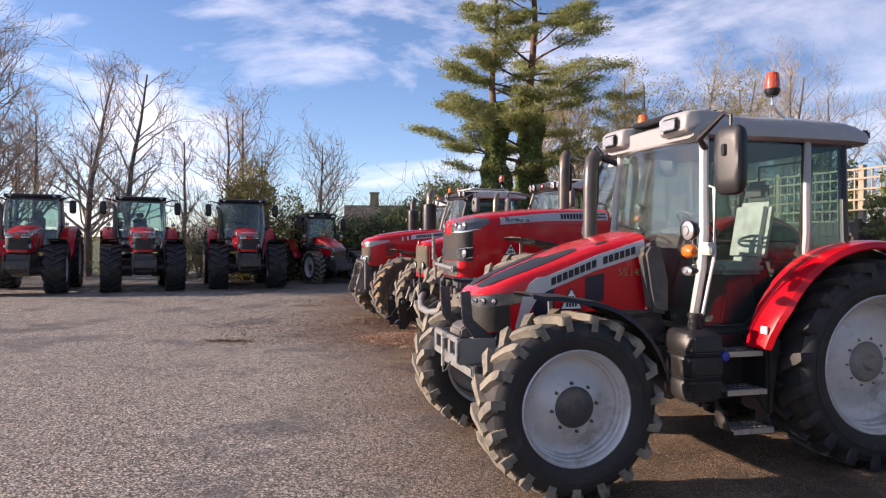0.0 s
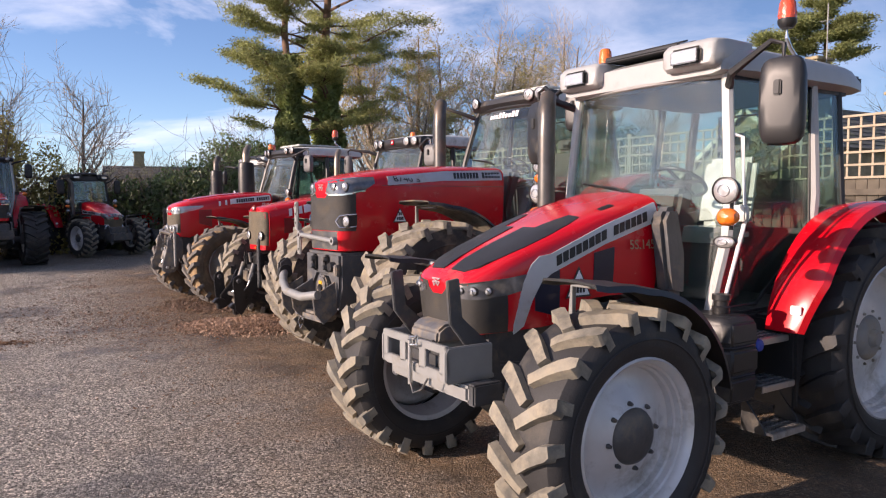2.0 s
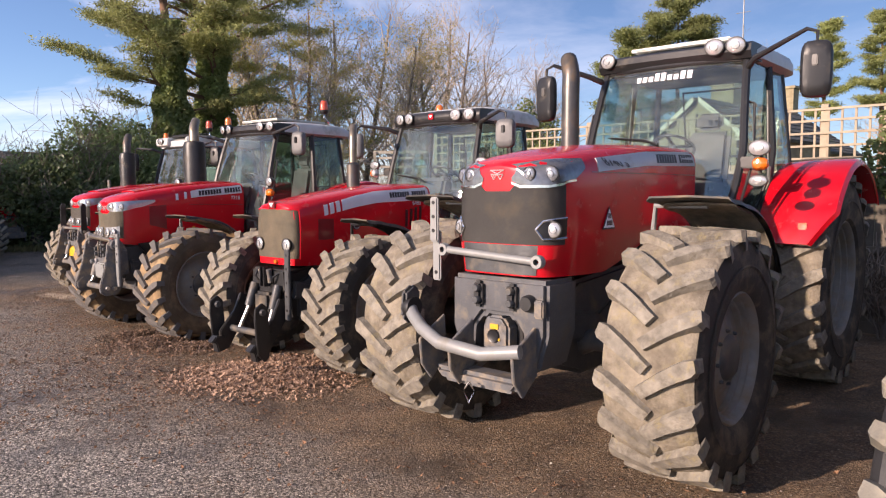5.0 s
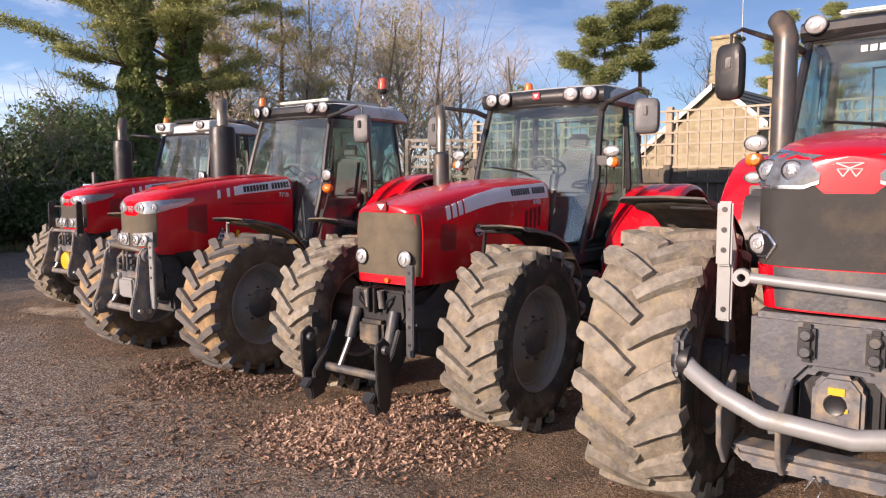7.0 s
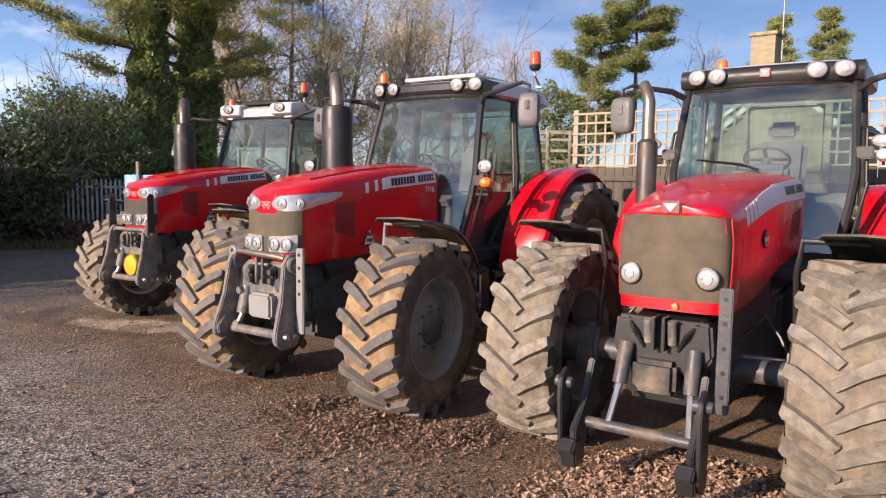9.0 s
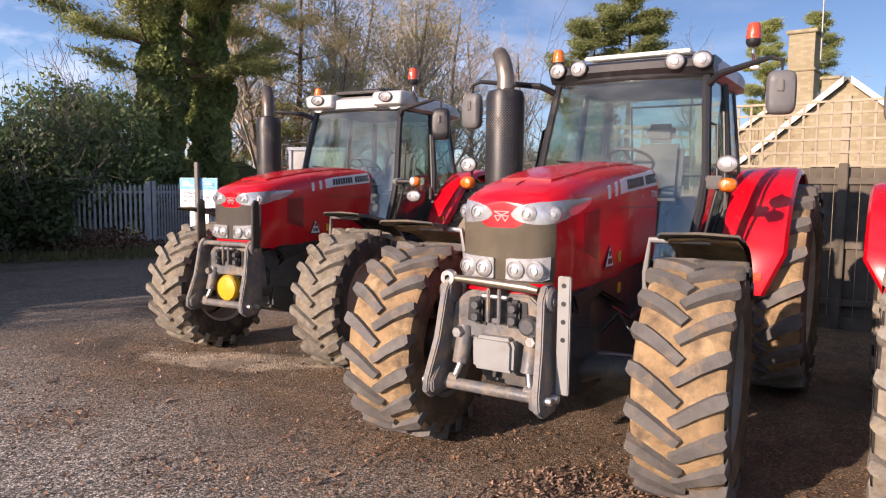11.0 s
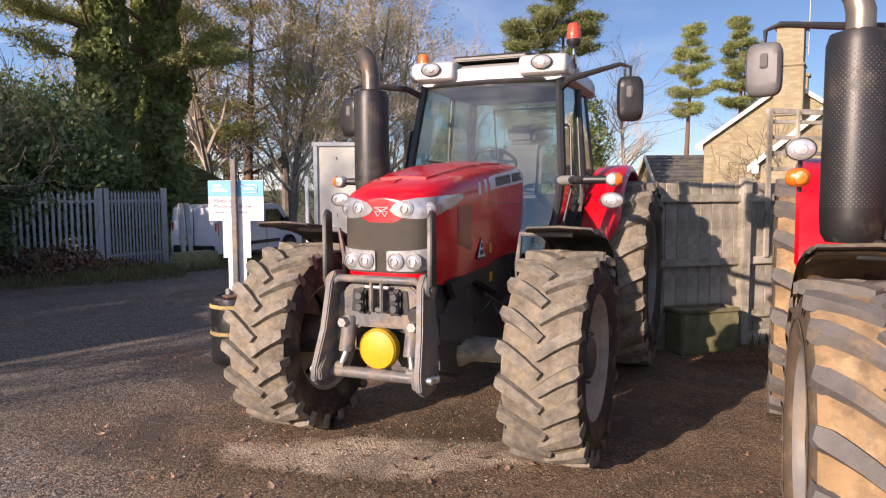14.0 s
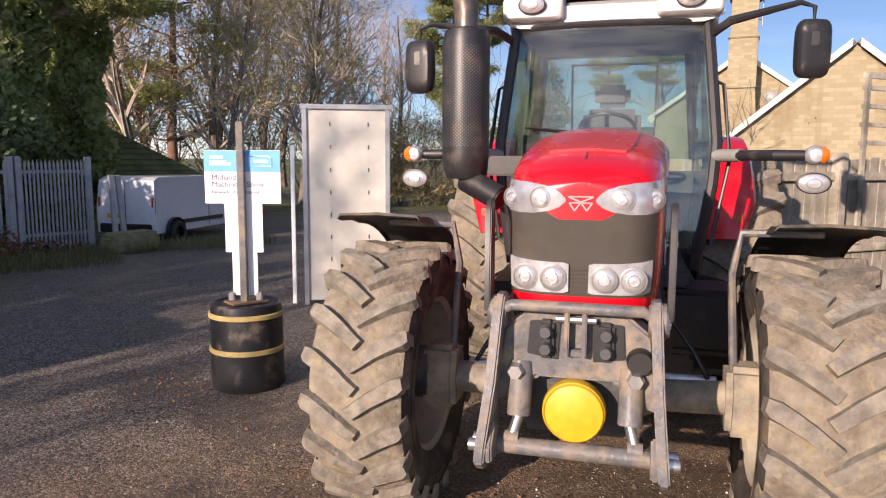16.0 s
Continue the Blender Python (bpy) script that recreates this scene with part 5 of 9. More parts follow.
def skin_77(T, bon, B, S):
    w = wrap_fn(B)
    z0 = S["nz"]
    gm = S["grille"]
    part("grille", MB().strip(w, [(s, z0 - 0.425, z0 - (0.112 if abs(s) < 0.06 else 0.075 if abs(s) < 0.3 else 0.06)) for s in (-0.68, -0.6, -0.45, -0.3, -0.15, -0.05, 0.05, 0.15, 0.3, 0.45, 0.6, 0.68)], 0.012, 0.004), gm, bon, "dusty mesh grille")
    sy = lambda k: math.asin(min(1.0, k * k)) / (math.pi / 2)
    both("headlight", w, [(sy(0.20), z0 - 0.040, z0 - 0.028), (sy(0.28), z0 - 0.062, z0 - 0.006), (sy(0.40), z0 - 0.078, z0 + 0.012), (sy(0.6), z0 - 0.088, z0 + 0.026), (sy(0.8), z0 - 0.088, z0 + 0.038), (0.7, z0 - 0.08, z0 + 0.045), (0.9, z0 - 0.06, z0 + 0.05), (1.02, z0 - 0.03, z0 + 0.055), (1.12, z0 + 0.0, z0 + 0.06), (1.2, z0 + 0.035, z0 + 0.062)], lens, bon, "clear swept-back headlight")
    for sg in (1, -1):
        for k, r in ((0.52, 0.050), (0.90, 0.040)):
            s = sy(k)
            p = Vector(w(sg * s, z0 - 0.028, 0.004))
            round_lamp(T, p - Vector((0.012, 0, 0)), (1, sg * s * s * 0.8, 0.0), r, lens_white if r > 0.045 else lens_mid, frame_grey, "headlight_bulb", depth=0.02)
        for k in (0.33, 0.68):
            s = sy(k)
            round_lamp(T, Vector(w(sg * s, z0 - 0.35, 0.020)), (1, sg * s * s * 0.7, 0.0), 0.050, lens_white, frame_grey, "lower_lamp", depth=0.02)
    both("lower_lamp_housing", w, [(sy(0.13), z0 - 0.405, z0 - 0.292), (sy(0.20), z0 - 0.412, z0 - 0.286), (sy(0.5), z0 - 0.412, z0 - 0.284), (sy(0.80), z0 - 0.41, z0 - 0.275), (sy(0.88), z0 - 0.40, z0 - 0.27)], lens_mid, bon, "clear lower lamp housing", off=0.020)
    # slats across the foot of the grille and a dark seam round the red cheeks
    for k in range(7):
        part("grille_slat", MB().strip(w, [(s, z0 - 0.418 + 0.017 * k, z0 - 0.412 + 0.017 * k) for s in (-0.2, 0.0, 0.2)], 0.006, 0.009), gm, bon)
    both("cheek_seam", w, [(0.685, z0 - 0.43, z0 - 0.075), (0.70, z0 - 0.43, z0 - 0.075)], red_dark, bon, off=0.003, t=0.006)
    emblem(bon, B, z0 - 0.050, 0.050)
    xr = B.top[0][0]
    # raised middle panel of the bonnet
    tf_n = B.top_fn()
    part("bonnet_ridge", MB().strip(lambda x, y, off: tf_n(x, y, off), [(x, -hw_, hw_) for x, hw_ in ((-1.0, 0.235), (-0.5, 0.225), (0.0, 0.205), (0.25, 0.19), (0.36, 0.165))], 0.014, 0.012), red, bon, smooth=30)
    for sg in (1, -1):
        zc = lambda x: curve_at([(xr, z0 + 0.205), (-0.45, z0 + 0.145), (0.30, z0 + 0.03)], x)
        hh = lambda x: curve_at([(xr, 0.058), (-0.45, 0.05), (0.3, 0.035)], x)
        x1 = S.get("sx1", -0.33)
        st = flank_band(B, sg, [xr + 0.03, -0.8, -0.6, -0.45, x1], zc, hh, white_stripe, bon, "side_stripe", "pale side stripe")
        for a in (x1 + 0.06, x1 + 0.18):
            flank_band(B, sg, [a, a + 0.035], zc, hh, white_stripe, bon, "stripe_slash")
        brand_bars(T, lambda s, dz, off, sg=sg, zc=zc: B.side(sg)(s, zc(s) + dz, off), xr + 0.05, xr + 0.05 + 0.66, 0.032, ink)
        if S.get("num"):
            side_text(T, B, sg, S["num"], (xr + 0.22) if sg > 0 else (xr + 0.04), zc(xr + 0.2) - 0.115, 0.075, pale_ink)
        flank_band(B, sg, [0.02, 0.12, 0.25], lambda x: z0 - 0.17 + 0.1 * x, lambda x: curve_at([(0.02, 0.16), (0.25, 0.12)], x), red_dark, bon, "side_vent", off=0.003)
        flank_band(B, sg, [xr + 0.02, -0.7, -0.3], lambda x: z0 - 0.0 + 0.02 * x, lambda x: 0.004, red_dark, bon, "panel_seam", off=0.003)
        p = B.side(sg)(-0.16, z0 - 0.40, 0.008)
        warn_triangle(T, (p[0], p[1], p[2]), 0.17, sg)
        q = B.side(sg)(-0.36, z0 - 0.34, 0.004)
        part("service_label", MB().box(q[0], q[1], q[2], 0.035, 0.006, 0.075), yellow, bon)
    part("seam", MB().strip(lambda x, y, off: B.top_fn()(x, y, off), [(x, -0.003, 0.003) for x in (0.1, 0.3, 0.5)], 0.004, 0.002), red_dark, bon)


def skin_s8(T, bon, B, S):
    w = wrap_fn(B)
    z0 = S["nz"]
    part("grille", MB().strip(w, [(s, z0 - 0.50, z0 - (0.15 if abs(s) < 0.07 else 0.075)) for s in (-0.92, -0.75, -0.5, -0.3, -0.12, -0.04, 0.04, 0.12, 0.3, 0.5, 0.75, 0.92)], 0.014, 0.004), S["grille"], bon, "dark fine mesh grille")
    both("headlight", w, [(0.06, z0 - 0.085, z0 - 0.06), (0.14, z0 - 0.11, z0 - 0.010), (0.3, z0 - 0.115, z0 + 0.025), (0.6, z0 - 0.11, z0 + 0.045), (0.85, z0 - 0.095, z0 + 0.06), (1.0, z0 - 0.07, z0 + 0.068), (1.12, z0 - 0.0, z0 + 0.072)], lens_dark, bon, "wide clear headlight")
    both("headlight_trim", w, [(0.06, z0 - 0.105, z0 - 0.088), (0.14, z0 - 0.13, z0 - 0.112), (0.6, z0 - 0.128, z0 - 0.111), (0.85, z0 - 0.114, z0 - 0.097), (1.0, z0 - 0.086, z0 - 0.072)], chrome, bon, off=0.012)
    for sg in (1, -1):
        for s, r in ((0.28, 0.045), (0.66, 0.052)):
            round_lamp(T, Vector(w(sg * s, z0 - 0.04, -0.006)), (1, sg * s * s * 0.7, 0), r, lens_dim, ink, "headlight_bulb", depth=0.02)
        fog = both("fog_surround", w, [(0.36, z0 - 0.41, z0 - 0.395), (0.48, z0 - 0.46, z0 - 0.345), (0.85, z0 - 0.46, z0 - 0.325), (0.93, z0 - 0.44, z0 - 0.33)], ink, bon, off=0.010)[0] if sg > 0 else None
        round_lamp(T, Vector(w(sg * 0.68, z0 - 0.40, 0.012)), (1, sg * 0.3, 0), 0.052, lens_white, black, "fog_lamp", depth=0.03)
        part("fog_trim", MB().tube([w(sg * 0.36, z0 - 0.40, 0.014), w(sg * 0.48, z0 - 0.345, 0.014), w(sg * 0.7, z0 - 0.332, 0.014), w(sg * 0.92, z0 - 0.325, 0.014)], 0.008, 6).tube([w(sg * 0.36, z0 - 0.40, 0.014), w(sg * 0.48, z0 - 0.462, 0.014), w(sg * 0.7, z0 - 0.464, 0.014), w(sg * 0.92, z0 - 0.455, 0.014)], 0.008, 6), chrome, bon)
        xr = B.top[0][0]
        zc = lambda x: curve_at([(xr, z0 + 0.120), (-0.6, z0 + 0.095), (0.12, z0 + 0.03)], x)
        hh = lambda x: curve_at([(xr, 0.062), (0.12, 0.048)], x)
        flank_band(B, sg, [xr + 0.03, -0.9, -0.6, -0.3, 0.0, 0.12], zc, hh, stripe, bon, "side_stripe", "silver side stripe")
        brand_bars(T, lambda s, dz, off, sg=sg, zc=zc: B.side(sg)(s, zc(s) + dz, off), xr + 0.06, xr + 0.76, 0.034, ink)
        if S.get("num"):
            side_text(T, B, sg, S["num"], 0.06 if sg > 0 else -0.42, zc(-0.15) - 0.005, 0.125, ink)
        flank_band(B, sg, [xr + 0.02, -0.7, -0.2, 0.2], lambda x: z0 - 0.02 + 0.0 * x, lambda x: 0.004, red_dark, bon, "panel_seam", off=0.003)
        p = B.side(sg)(-0.02, z0 - 0.42, 0.008)
        warn_triangle(T, p, 0.18, sg)
    emblem(bon, B, z0 - 0.045, 0.055)
    if S.get("num"):
        both("chin", w, [(0.40, z0 - 0.60, z0 - 0.515), (0.6, z0 - 0.60, z0 - 0.51), (0.9, z0 - 0.58, z0 - 0.50)], red, bon, off=0.01)
        part("chin_gap", MB().strip(w, [(s, z0 - 0.70, z0 - 0.505) for s in (-0.40, -0.2, 0.0, 0.2, 0.40)], 0.012, 0.006), cast, bon)


def skin_64(T, bon, B, S):
    w = wrap_fn(B)
    z0 = S["nz"]
    part("grille", MB().strip(w, [(s, z0 - 0.54, z0 - 0.03 - 0.02 * abs(s)) for s in (-0.92, -0.75, -0.5, -0.25, 0, 0.25, 0.5, 0.75, 0.92)], 0.014, 0.003), grille_dusty, bon, "flat olive dusty mesh grille")
    part("grille_edge", MB().tube([w(s, z0 - 0.028 - 0.02 * abs(s), 0.006) for s in (-0.94, -0.5, 0, 0.5, 0.94)], 0.009, 6).tube([w(0.95, z0 - 0.05 - 0.5 * k / 4, 0.006) for k in range(5)], 0.007, 6).tube([w(-0.95, z0 - 0.05 - 0.5 * k / 4, 0.006) for k in range(5)], 0.007, 6), red, bon)
    for sg in (1, -1):
        p = Vector(w(sg * 0.26, z0 - 0.40, 0.012))
        round_lamp(T, p, (1, sg * 0.05, 0), 0.064, lens_white, ink, "headlight", depth=0.05, label="round white headlight in the grille")
    bd = part("badge", MB().box(w(0, z0 + 0.01, 0)[0] + 0.012, 0, z0 + 0.01, 0.016, 0.12, 0.085), red_dark, bon, "small square badge", bevel=0.008)
    part("badge_mark", MB().prism([(-0.04, z0 + 0.03), (0.04, z0 + 0.03), (0.0, z0 - 0.018)], "yz", w(0, z0, 0)[0] + 0.021, w(0, z0, 0)[0] + 0.024), pale_ink, bon)
    part("hazard_knob", MB().lathe([(0, 0.03), (0.02, 0.028), (0.024, 0)], 12, (w(0.15, z0 - 0.57, 0)[0], 0.05, z0 - 0.58), "x"), amber, bon)
    xr = B.top[0][0]
    for sg in (1, -1):
        zc = lambda x: curve_at([(xr, z0 + 0.12), (-0.5, z0 + 0.08), (0.15, z0 - 0.06)], x)
        hh = lambda x: curve_at([(xr, 0.075), (0.15, 0.055)], x)
        flank_band(B, sg, [xr + 0.03, -1.0, -0.6, -0.3, -0.12], zc, hh, white_stripe, bon, "side_stripe", "pale side stripe")
        for a in (-0.09, -0.01, 0.07):
            flank_band(B, sg, [a, a + 0.05], zc, hh, white_stripe, bon, "stripe_slash")
        brand_bars(T, lambda s, dz, off, sg=sg, zc=zc: B.side(sg)(s, zc(s) + dz + 0.01, off), xr + 0.08, xr + 0.66, 0.03, ink)
        side_text(T, B, sg, S["num"], xr + 0.32 if sg > 0 else xr + 0.08, zc(xr + 0.2) - 0.105, 0.07, pale_ink)
        for k in range(4):
            flank_band(B, sg, [xr + 0.16 + 0.075 * k, xr + 0.195 + 0.075 * k], lambda x, k=k: z0 - 0.13 - 0.012 * k, lambda x: 0.10, ink, bon, "cooling_louvre")
        c = B.side(sg)(-0.30, z0 - 0.21, 0.002)
        rd = part("round_emblem", MB().lathe([(0, 0.006), (0.058, 0.006), (0.062, 0)], 24, c, "y"), ink, bon)
        part("emblem_bar", MB().box(c[0], c[1] + sg * 0.007, c[2], 0.13, 0.004, 0.03), pale_ink, bon)
        part("emblem_ring", MB().lathe([(0.044, 0.0065), (0.047, 0.009), (0.05, 0.0065)], 24, c, "y"), pale_ink, bon)
        flank_band(B, sg, [0.0, 0.08, 0.2], lambda x: z0 - 0.25, lambda x: 0.11, red_dark, bon, "side_vent", off=0.002)


def skin_5s(T, bon, B, S):
    w = wrap_fn(B)
    z0 = S["nz"]
    top = B.top_fn()
    for sg in (1, -1):
        part("bonnet_mesh_panel", MB().strip(lambda x, y, off: top(x, y, off), [(x, sg * a, sg * b) for x, a, b in ((-0.40, 0.20, 0.29), (-0.30, 0.17, 0.31), (-0.17, 0.15, 0.315), (-0.16, 0.05, 0.315), (0.05, 0.040, 0.30), (0.2, 0.035, 0.275), (0.32, 0.035, 0.235), (0.385, 0.04, 0.17))], 0.012, 0.005), black, bon, "black mesh panel let into the bonnet", smooth=30)
    part("grille", MB().strip(w, [(s, z0 - 0.31, z0 - (0.10 if abs(s) < 0.02 else 0.035 - 0.03 * abs(s))) for s in (-1.0, -0.8, -0.5, -0.25, -0.1, -0.015, 0.015, 0.1, 0.25, 0.5, 0.8, 1.0)], 0.014, 0.003), grille_m, bon, "black mesh grille")
    both("headlight", w, [(0.10, z0 - 0.09, z0 - 0.062), (0.2, z0 - 0.105, z0 - 0.048), (0.5, z0 - 0.115, z0 - 0.032), (0.8, z0 - 0.11, z0 - 0.015), (1.0, z0 - 0.095, z0 + 0.002), (1.12, z0 - 0.07, z0 + 0.018), (1.18, z0 - 0.0, z0 + 0.022)], lens_dark, bon, "slim clear headlight")
    for sg in (1, -1):
        for s, r in ((0.34, 0.024), (0.60, 0.030), (0.86, 0.030)):
            round_lamp(T, Vector(w(sg * s, z0 - 0.066, -0.004)), (1, sg * s * 0.5, 0), r, lens_white, ink, "headlight_bulb", depth=0.02, flat=0.8)
        xr = B.top[0][0]
        zc = lambda x: curve_at([(xr, z0 + 0.375), (-0.5, z0 + 0.235), (-0.02, z0 + 0.04), (0.04, z0 - 0.03), (0.17, z0 - 0.30)], x)
        hh = lambda x: curve_at([(xr, 0.062), (-0.1, 0.058), (0.0, 0.085), (0.1, 0.13), (0.17, 0.03)], x)
        flank_band(B, sg, [xr + 0.02, -0.75, -0.5, -0.3, -0.1, -0.02, 0.04, 0.10, 0.15, 0.17], zc, hh, stripe, bon, "side_stripe", "broad silver side stripe", off=0.008)
        brand_bars(T, lambda s, dz, off, sg=sg, zc=zc: B.side(sg)(s, zc(s) + dz, off + 0.003), xr + 0.10, -0.13, 0.030, ink)
        side_text(T, B, sg, S["num"], xr + 0.26 if sg > 0 else xr + 0.05, z0 + 0.16, 0.085, mat("bronze_lettering", (0.35, 0.22, 0.12), 0.4) if "bronze_lettering" not in MATS else MATS["bronze_lettering"])
        flank_band(B, sg, [-0.16, -0.06, 0.02], lambda x: z0 - 0.10 + 0.0 * x, lambda x: curve_at([(-0.16, 0.15), (0.02, 0.10)], x), navy, bon, "side_vent", off=0.004)
        flank_band(B, sg, [-0.58, -0.48, -0.42], lambda x: z0 + 0.03 - 0.2 * (x + 0.5), lambda x: 0.11, navy, bon, "side_vent", off=0.004)
        p = B.side(sg)(-0.30, z0 - 0.14, 0.008)
        warn_triangle(T, p, 0.21, sg)
        q = B.side(sg)(-0.26, z0 - 0.24, 0.006)
        part("service_label", MB().box(q[0], q[1], q[2], 0.05, 0.006, 0.09), yellow, bon, "yellow service label")
        part("bonnet_slot", MB().strip(lambda x, y, off: top(x, y, off), [(x, sg * 0.29, sg * 0.33) for x in (-0.66, -0.55)], 0.006, 0.003), ink, bon)
        # grey filter tower beside the bonnet
        tw = part("filter_tower", MB().prism([(xr + 0.02, 1.25), (xr + 0.10, 1.72), (xr + 0.05, 1.80), (xr - 0.06, 1.80), (xr - 0.14, 1.5), (xr - 0.14, 1.22)], "xz", sg * 0.44, sg * 0.56), cast, T, bevel=0.03)
    emblem(bon, B, z0 - 0.035, 0.04)


# ---------------------------------------------------------------- front equipment


def front_77(T, S):
    x = S["lx"]
    zt = S["lz"]
    front_linkage_std(T, x, zt, cast_light, S.get("lhw", 0.31), S.get("upright", 0.44), S.get("bar", True), S.get("cap", True), S.get("splay", 0.05))
    if not S.get("cap", True):
        rod = part("stored_top_link", MB().tube([(x + 0.02, -0.27, zt + 0.05), (x + 0.02, -0.12, zt + 0.045), (x + 0.02, 0.20, zt + 0.03), (x + 0.02, 0.27, zt + 0.02)], [0.02, 0.027, 0.027, 0.02], 12), exh_tip, T, "dull yellow steel top link")
        part("link_eye", MB().lathe([(0.018, 0.025), (0.045, 0.025), (0.05, 0.0), (0.045, -0.025), (0.018, -0.025)], 16, (x + 0.02, -0.31, zt + 0.05), "x"), steel, rod)
        pb = part("perforated_bar", MB().box(x + 0.0, 0.42, zt - 0.22, 0.03, 0.075, 0.66), frame_grey, T, "pale perforated steel bar", bevel=0.006)
        for k in range(4):
            part("bar_hole", MB().lathe([(0, 0.018), (0.014, 0.018), (0.015, 0.0)], 10, (x + 0.0, 0.42, zt + 0.06 - 0.10 * k), "x"), ink, pb)
        part("socket", MB().lathe([(0, 0.06), (0.04, 0.06), (0.055, 0.045), (0.06, 0)], 18, (x - 0.02, 0.21, zt - 0.19), "x"), cast, T)
    part("front_support", MB().prism([(x - 0.45, zt - 0.55), (x - 0.14, zt - 0.5), (x - 0.14, zt - 0.05), (x - 0.45, zt - 0.0)], "xz", -0.26, 0.26), cast, T, bevel=0.03)


def front_64(T, S):
    x, zt = S["lx"], S["lz"]
    part("front_support", MB().prism([(x - 0.45, zt - 0.6), (x - 0.10, zt - 0.55), (x - 0.06, zt - 0.05), (x - 0.45, zt)], "xz", -0.24, 0.24), black, T, bevel=0.03)
    lk = part("linkage_frame", MB().prism([(-0.28, zt - 0.02), (0.28, zt - 0.02), (0.30, zt - 0.22), (0.22, zt - 0.34), (-0.22, zt - 0.34), (-0.30, zt - 0.22)], "yz", x - 0.10, x - 0.0), black, T, bevel=0.02)
    part("pto_guard", MB().box(x + 0.0, -0.02, zt - 0.36, 0.16, 0.26, 0.20), black_dusty, T, bevel=0.03)
    for sgn in (1, -1):
        ya = 0.28 if sgn > 0 else -0.40
        arm = part("lift_arm", MB().prism([(x - 0.02, zt - 0.34), (x + 0.08, zt - 0.30), (x + 0.16, zt - 0.48), (x + 0.34, zt - 0.68), (x + 0.32, zt - 0.82), (x + 0.22, zt - 0.85), (x + 0.10, zt - 0.66), (x - 0.02, zt - 0.5)], "xz",
                                           ya - 0.02, ya + 0.02), black, T, bevel=0.008)
        part("arm_plate", MB().prism([(x + 0.26, zt - 0.36), (x + 0.32, zt - 0.31), (x + 0.40, zt - 0.36), (x + 0.41, zt - 0.46), (x + 0.38, zt - 0.82), (x + 0.30, zt - 0.90), (x + 0.25, zt - 0.86), (x + 0.24, zt - 0.6)], "xz", ya + sgn * 0.06 - 0.014, ya + sgn * 0.06 + 0.014), black, arm, bevel=0.006)
        part("arm_pin", MB().lathe([(0, 0.05), (0.03, 0.05), (0.035, 0.03), (0.035, -0.05), (0, -0.05)], 12, (x + 0.33, ya + sgn * 0.06, zt - 0.40)), cast, arm)
        part("arm_hook", MB().prism([(x + 0.24, zt - 0.86), (x + 0.28, zt - 0.74), (x + 0.40, zt - 0.72), (x + 0.46, zt - 0.78), (x + 0.40, zt - 0.80), (x + 0.38, zt - 0.90)], "xz", ya - 0.05, ya + 0.05), black, arm, bevel=0.01)
        part("lift_ram", MB().tube([(x + 0.02, sgn * 0.20, zt - 0.18), (x + 0.10, sgn * 0.21, zt - 0.42)], 0.045, 12), cast, T)
        part("ram_rod", MB().tube([(x + 0.10, sgn * 0.21, zt - 0.42), (x + 0.2, sgn * 0.235, zt - 0.64)], 0.02, 8), steel, T)
    part("cross_tube", MB().tube([(x + 0.20, -0.40, zt - 0.66), (x + 0.20, 0.30, zt - 0.66)], 0.035, 12), cast, T)
    fr = part("perforated_bar", MB().box(x + 0.02, 0.36, zt - 0.16, 0.03, 0.075, 0.72), cast, T, bevel=0.006)
    for k in range(5):
        part("bar_hole", MB().lathe([(0, 0.018), (0.013, 0.018), (0.014, 0.0)], 10, (x + 0.02, 0.36, zt + 0.14 - 0.14 * k), "x"), ink, fr)
    for sgn in (1, -1):
        part("hose_coupler", MB().tube([(x + 0.02, sgn * 0.07, zt - 0.16), (x + 0.04, sgn * 0.07, zt - 0.02)], 0.028, 10), cast_light, T)
        part("hose", MB().tube([(x - 0.0, sgn * 0.10, zt - 0.2), (x + 0.05, sgn * 0.15, zt - 0.10), (x - 0.05, sgn * 0.22, zt - 0.02)], 0.012, 6), black, T)
    part("top_link_bracket", MB().box(x + 0.02, -0.03, zt - 0.1, 0.12, 0.018, 0.2).box(x + 0.02, 0.03, zt - 0.1, 0.12, 0.018, 0.2), black, T, bevel=0.004)


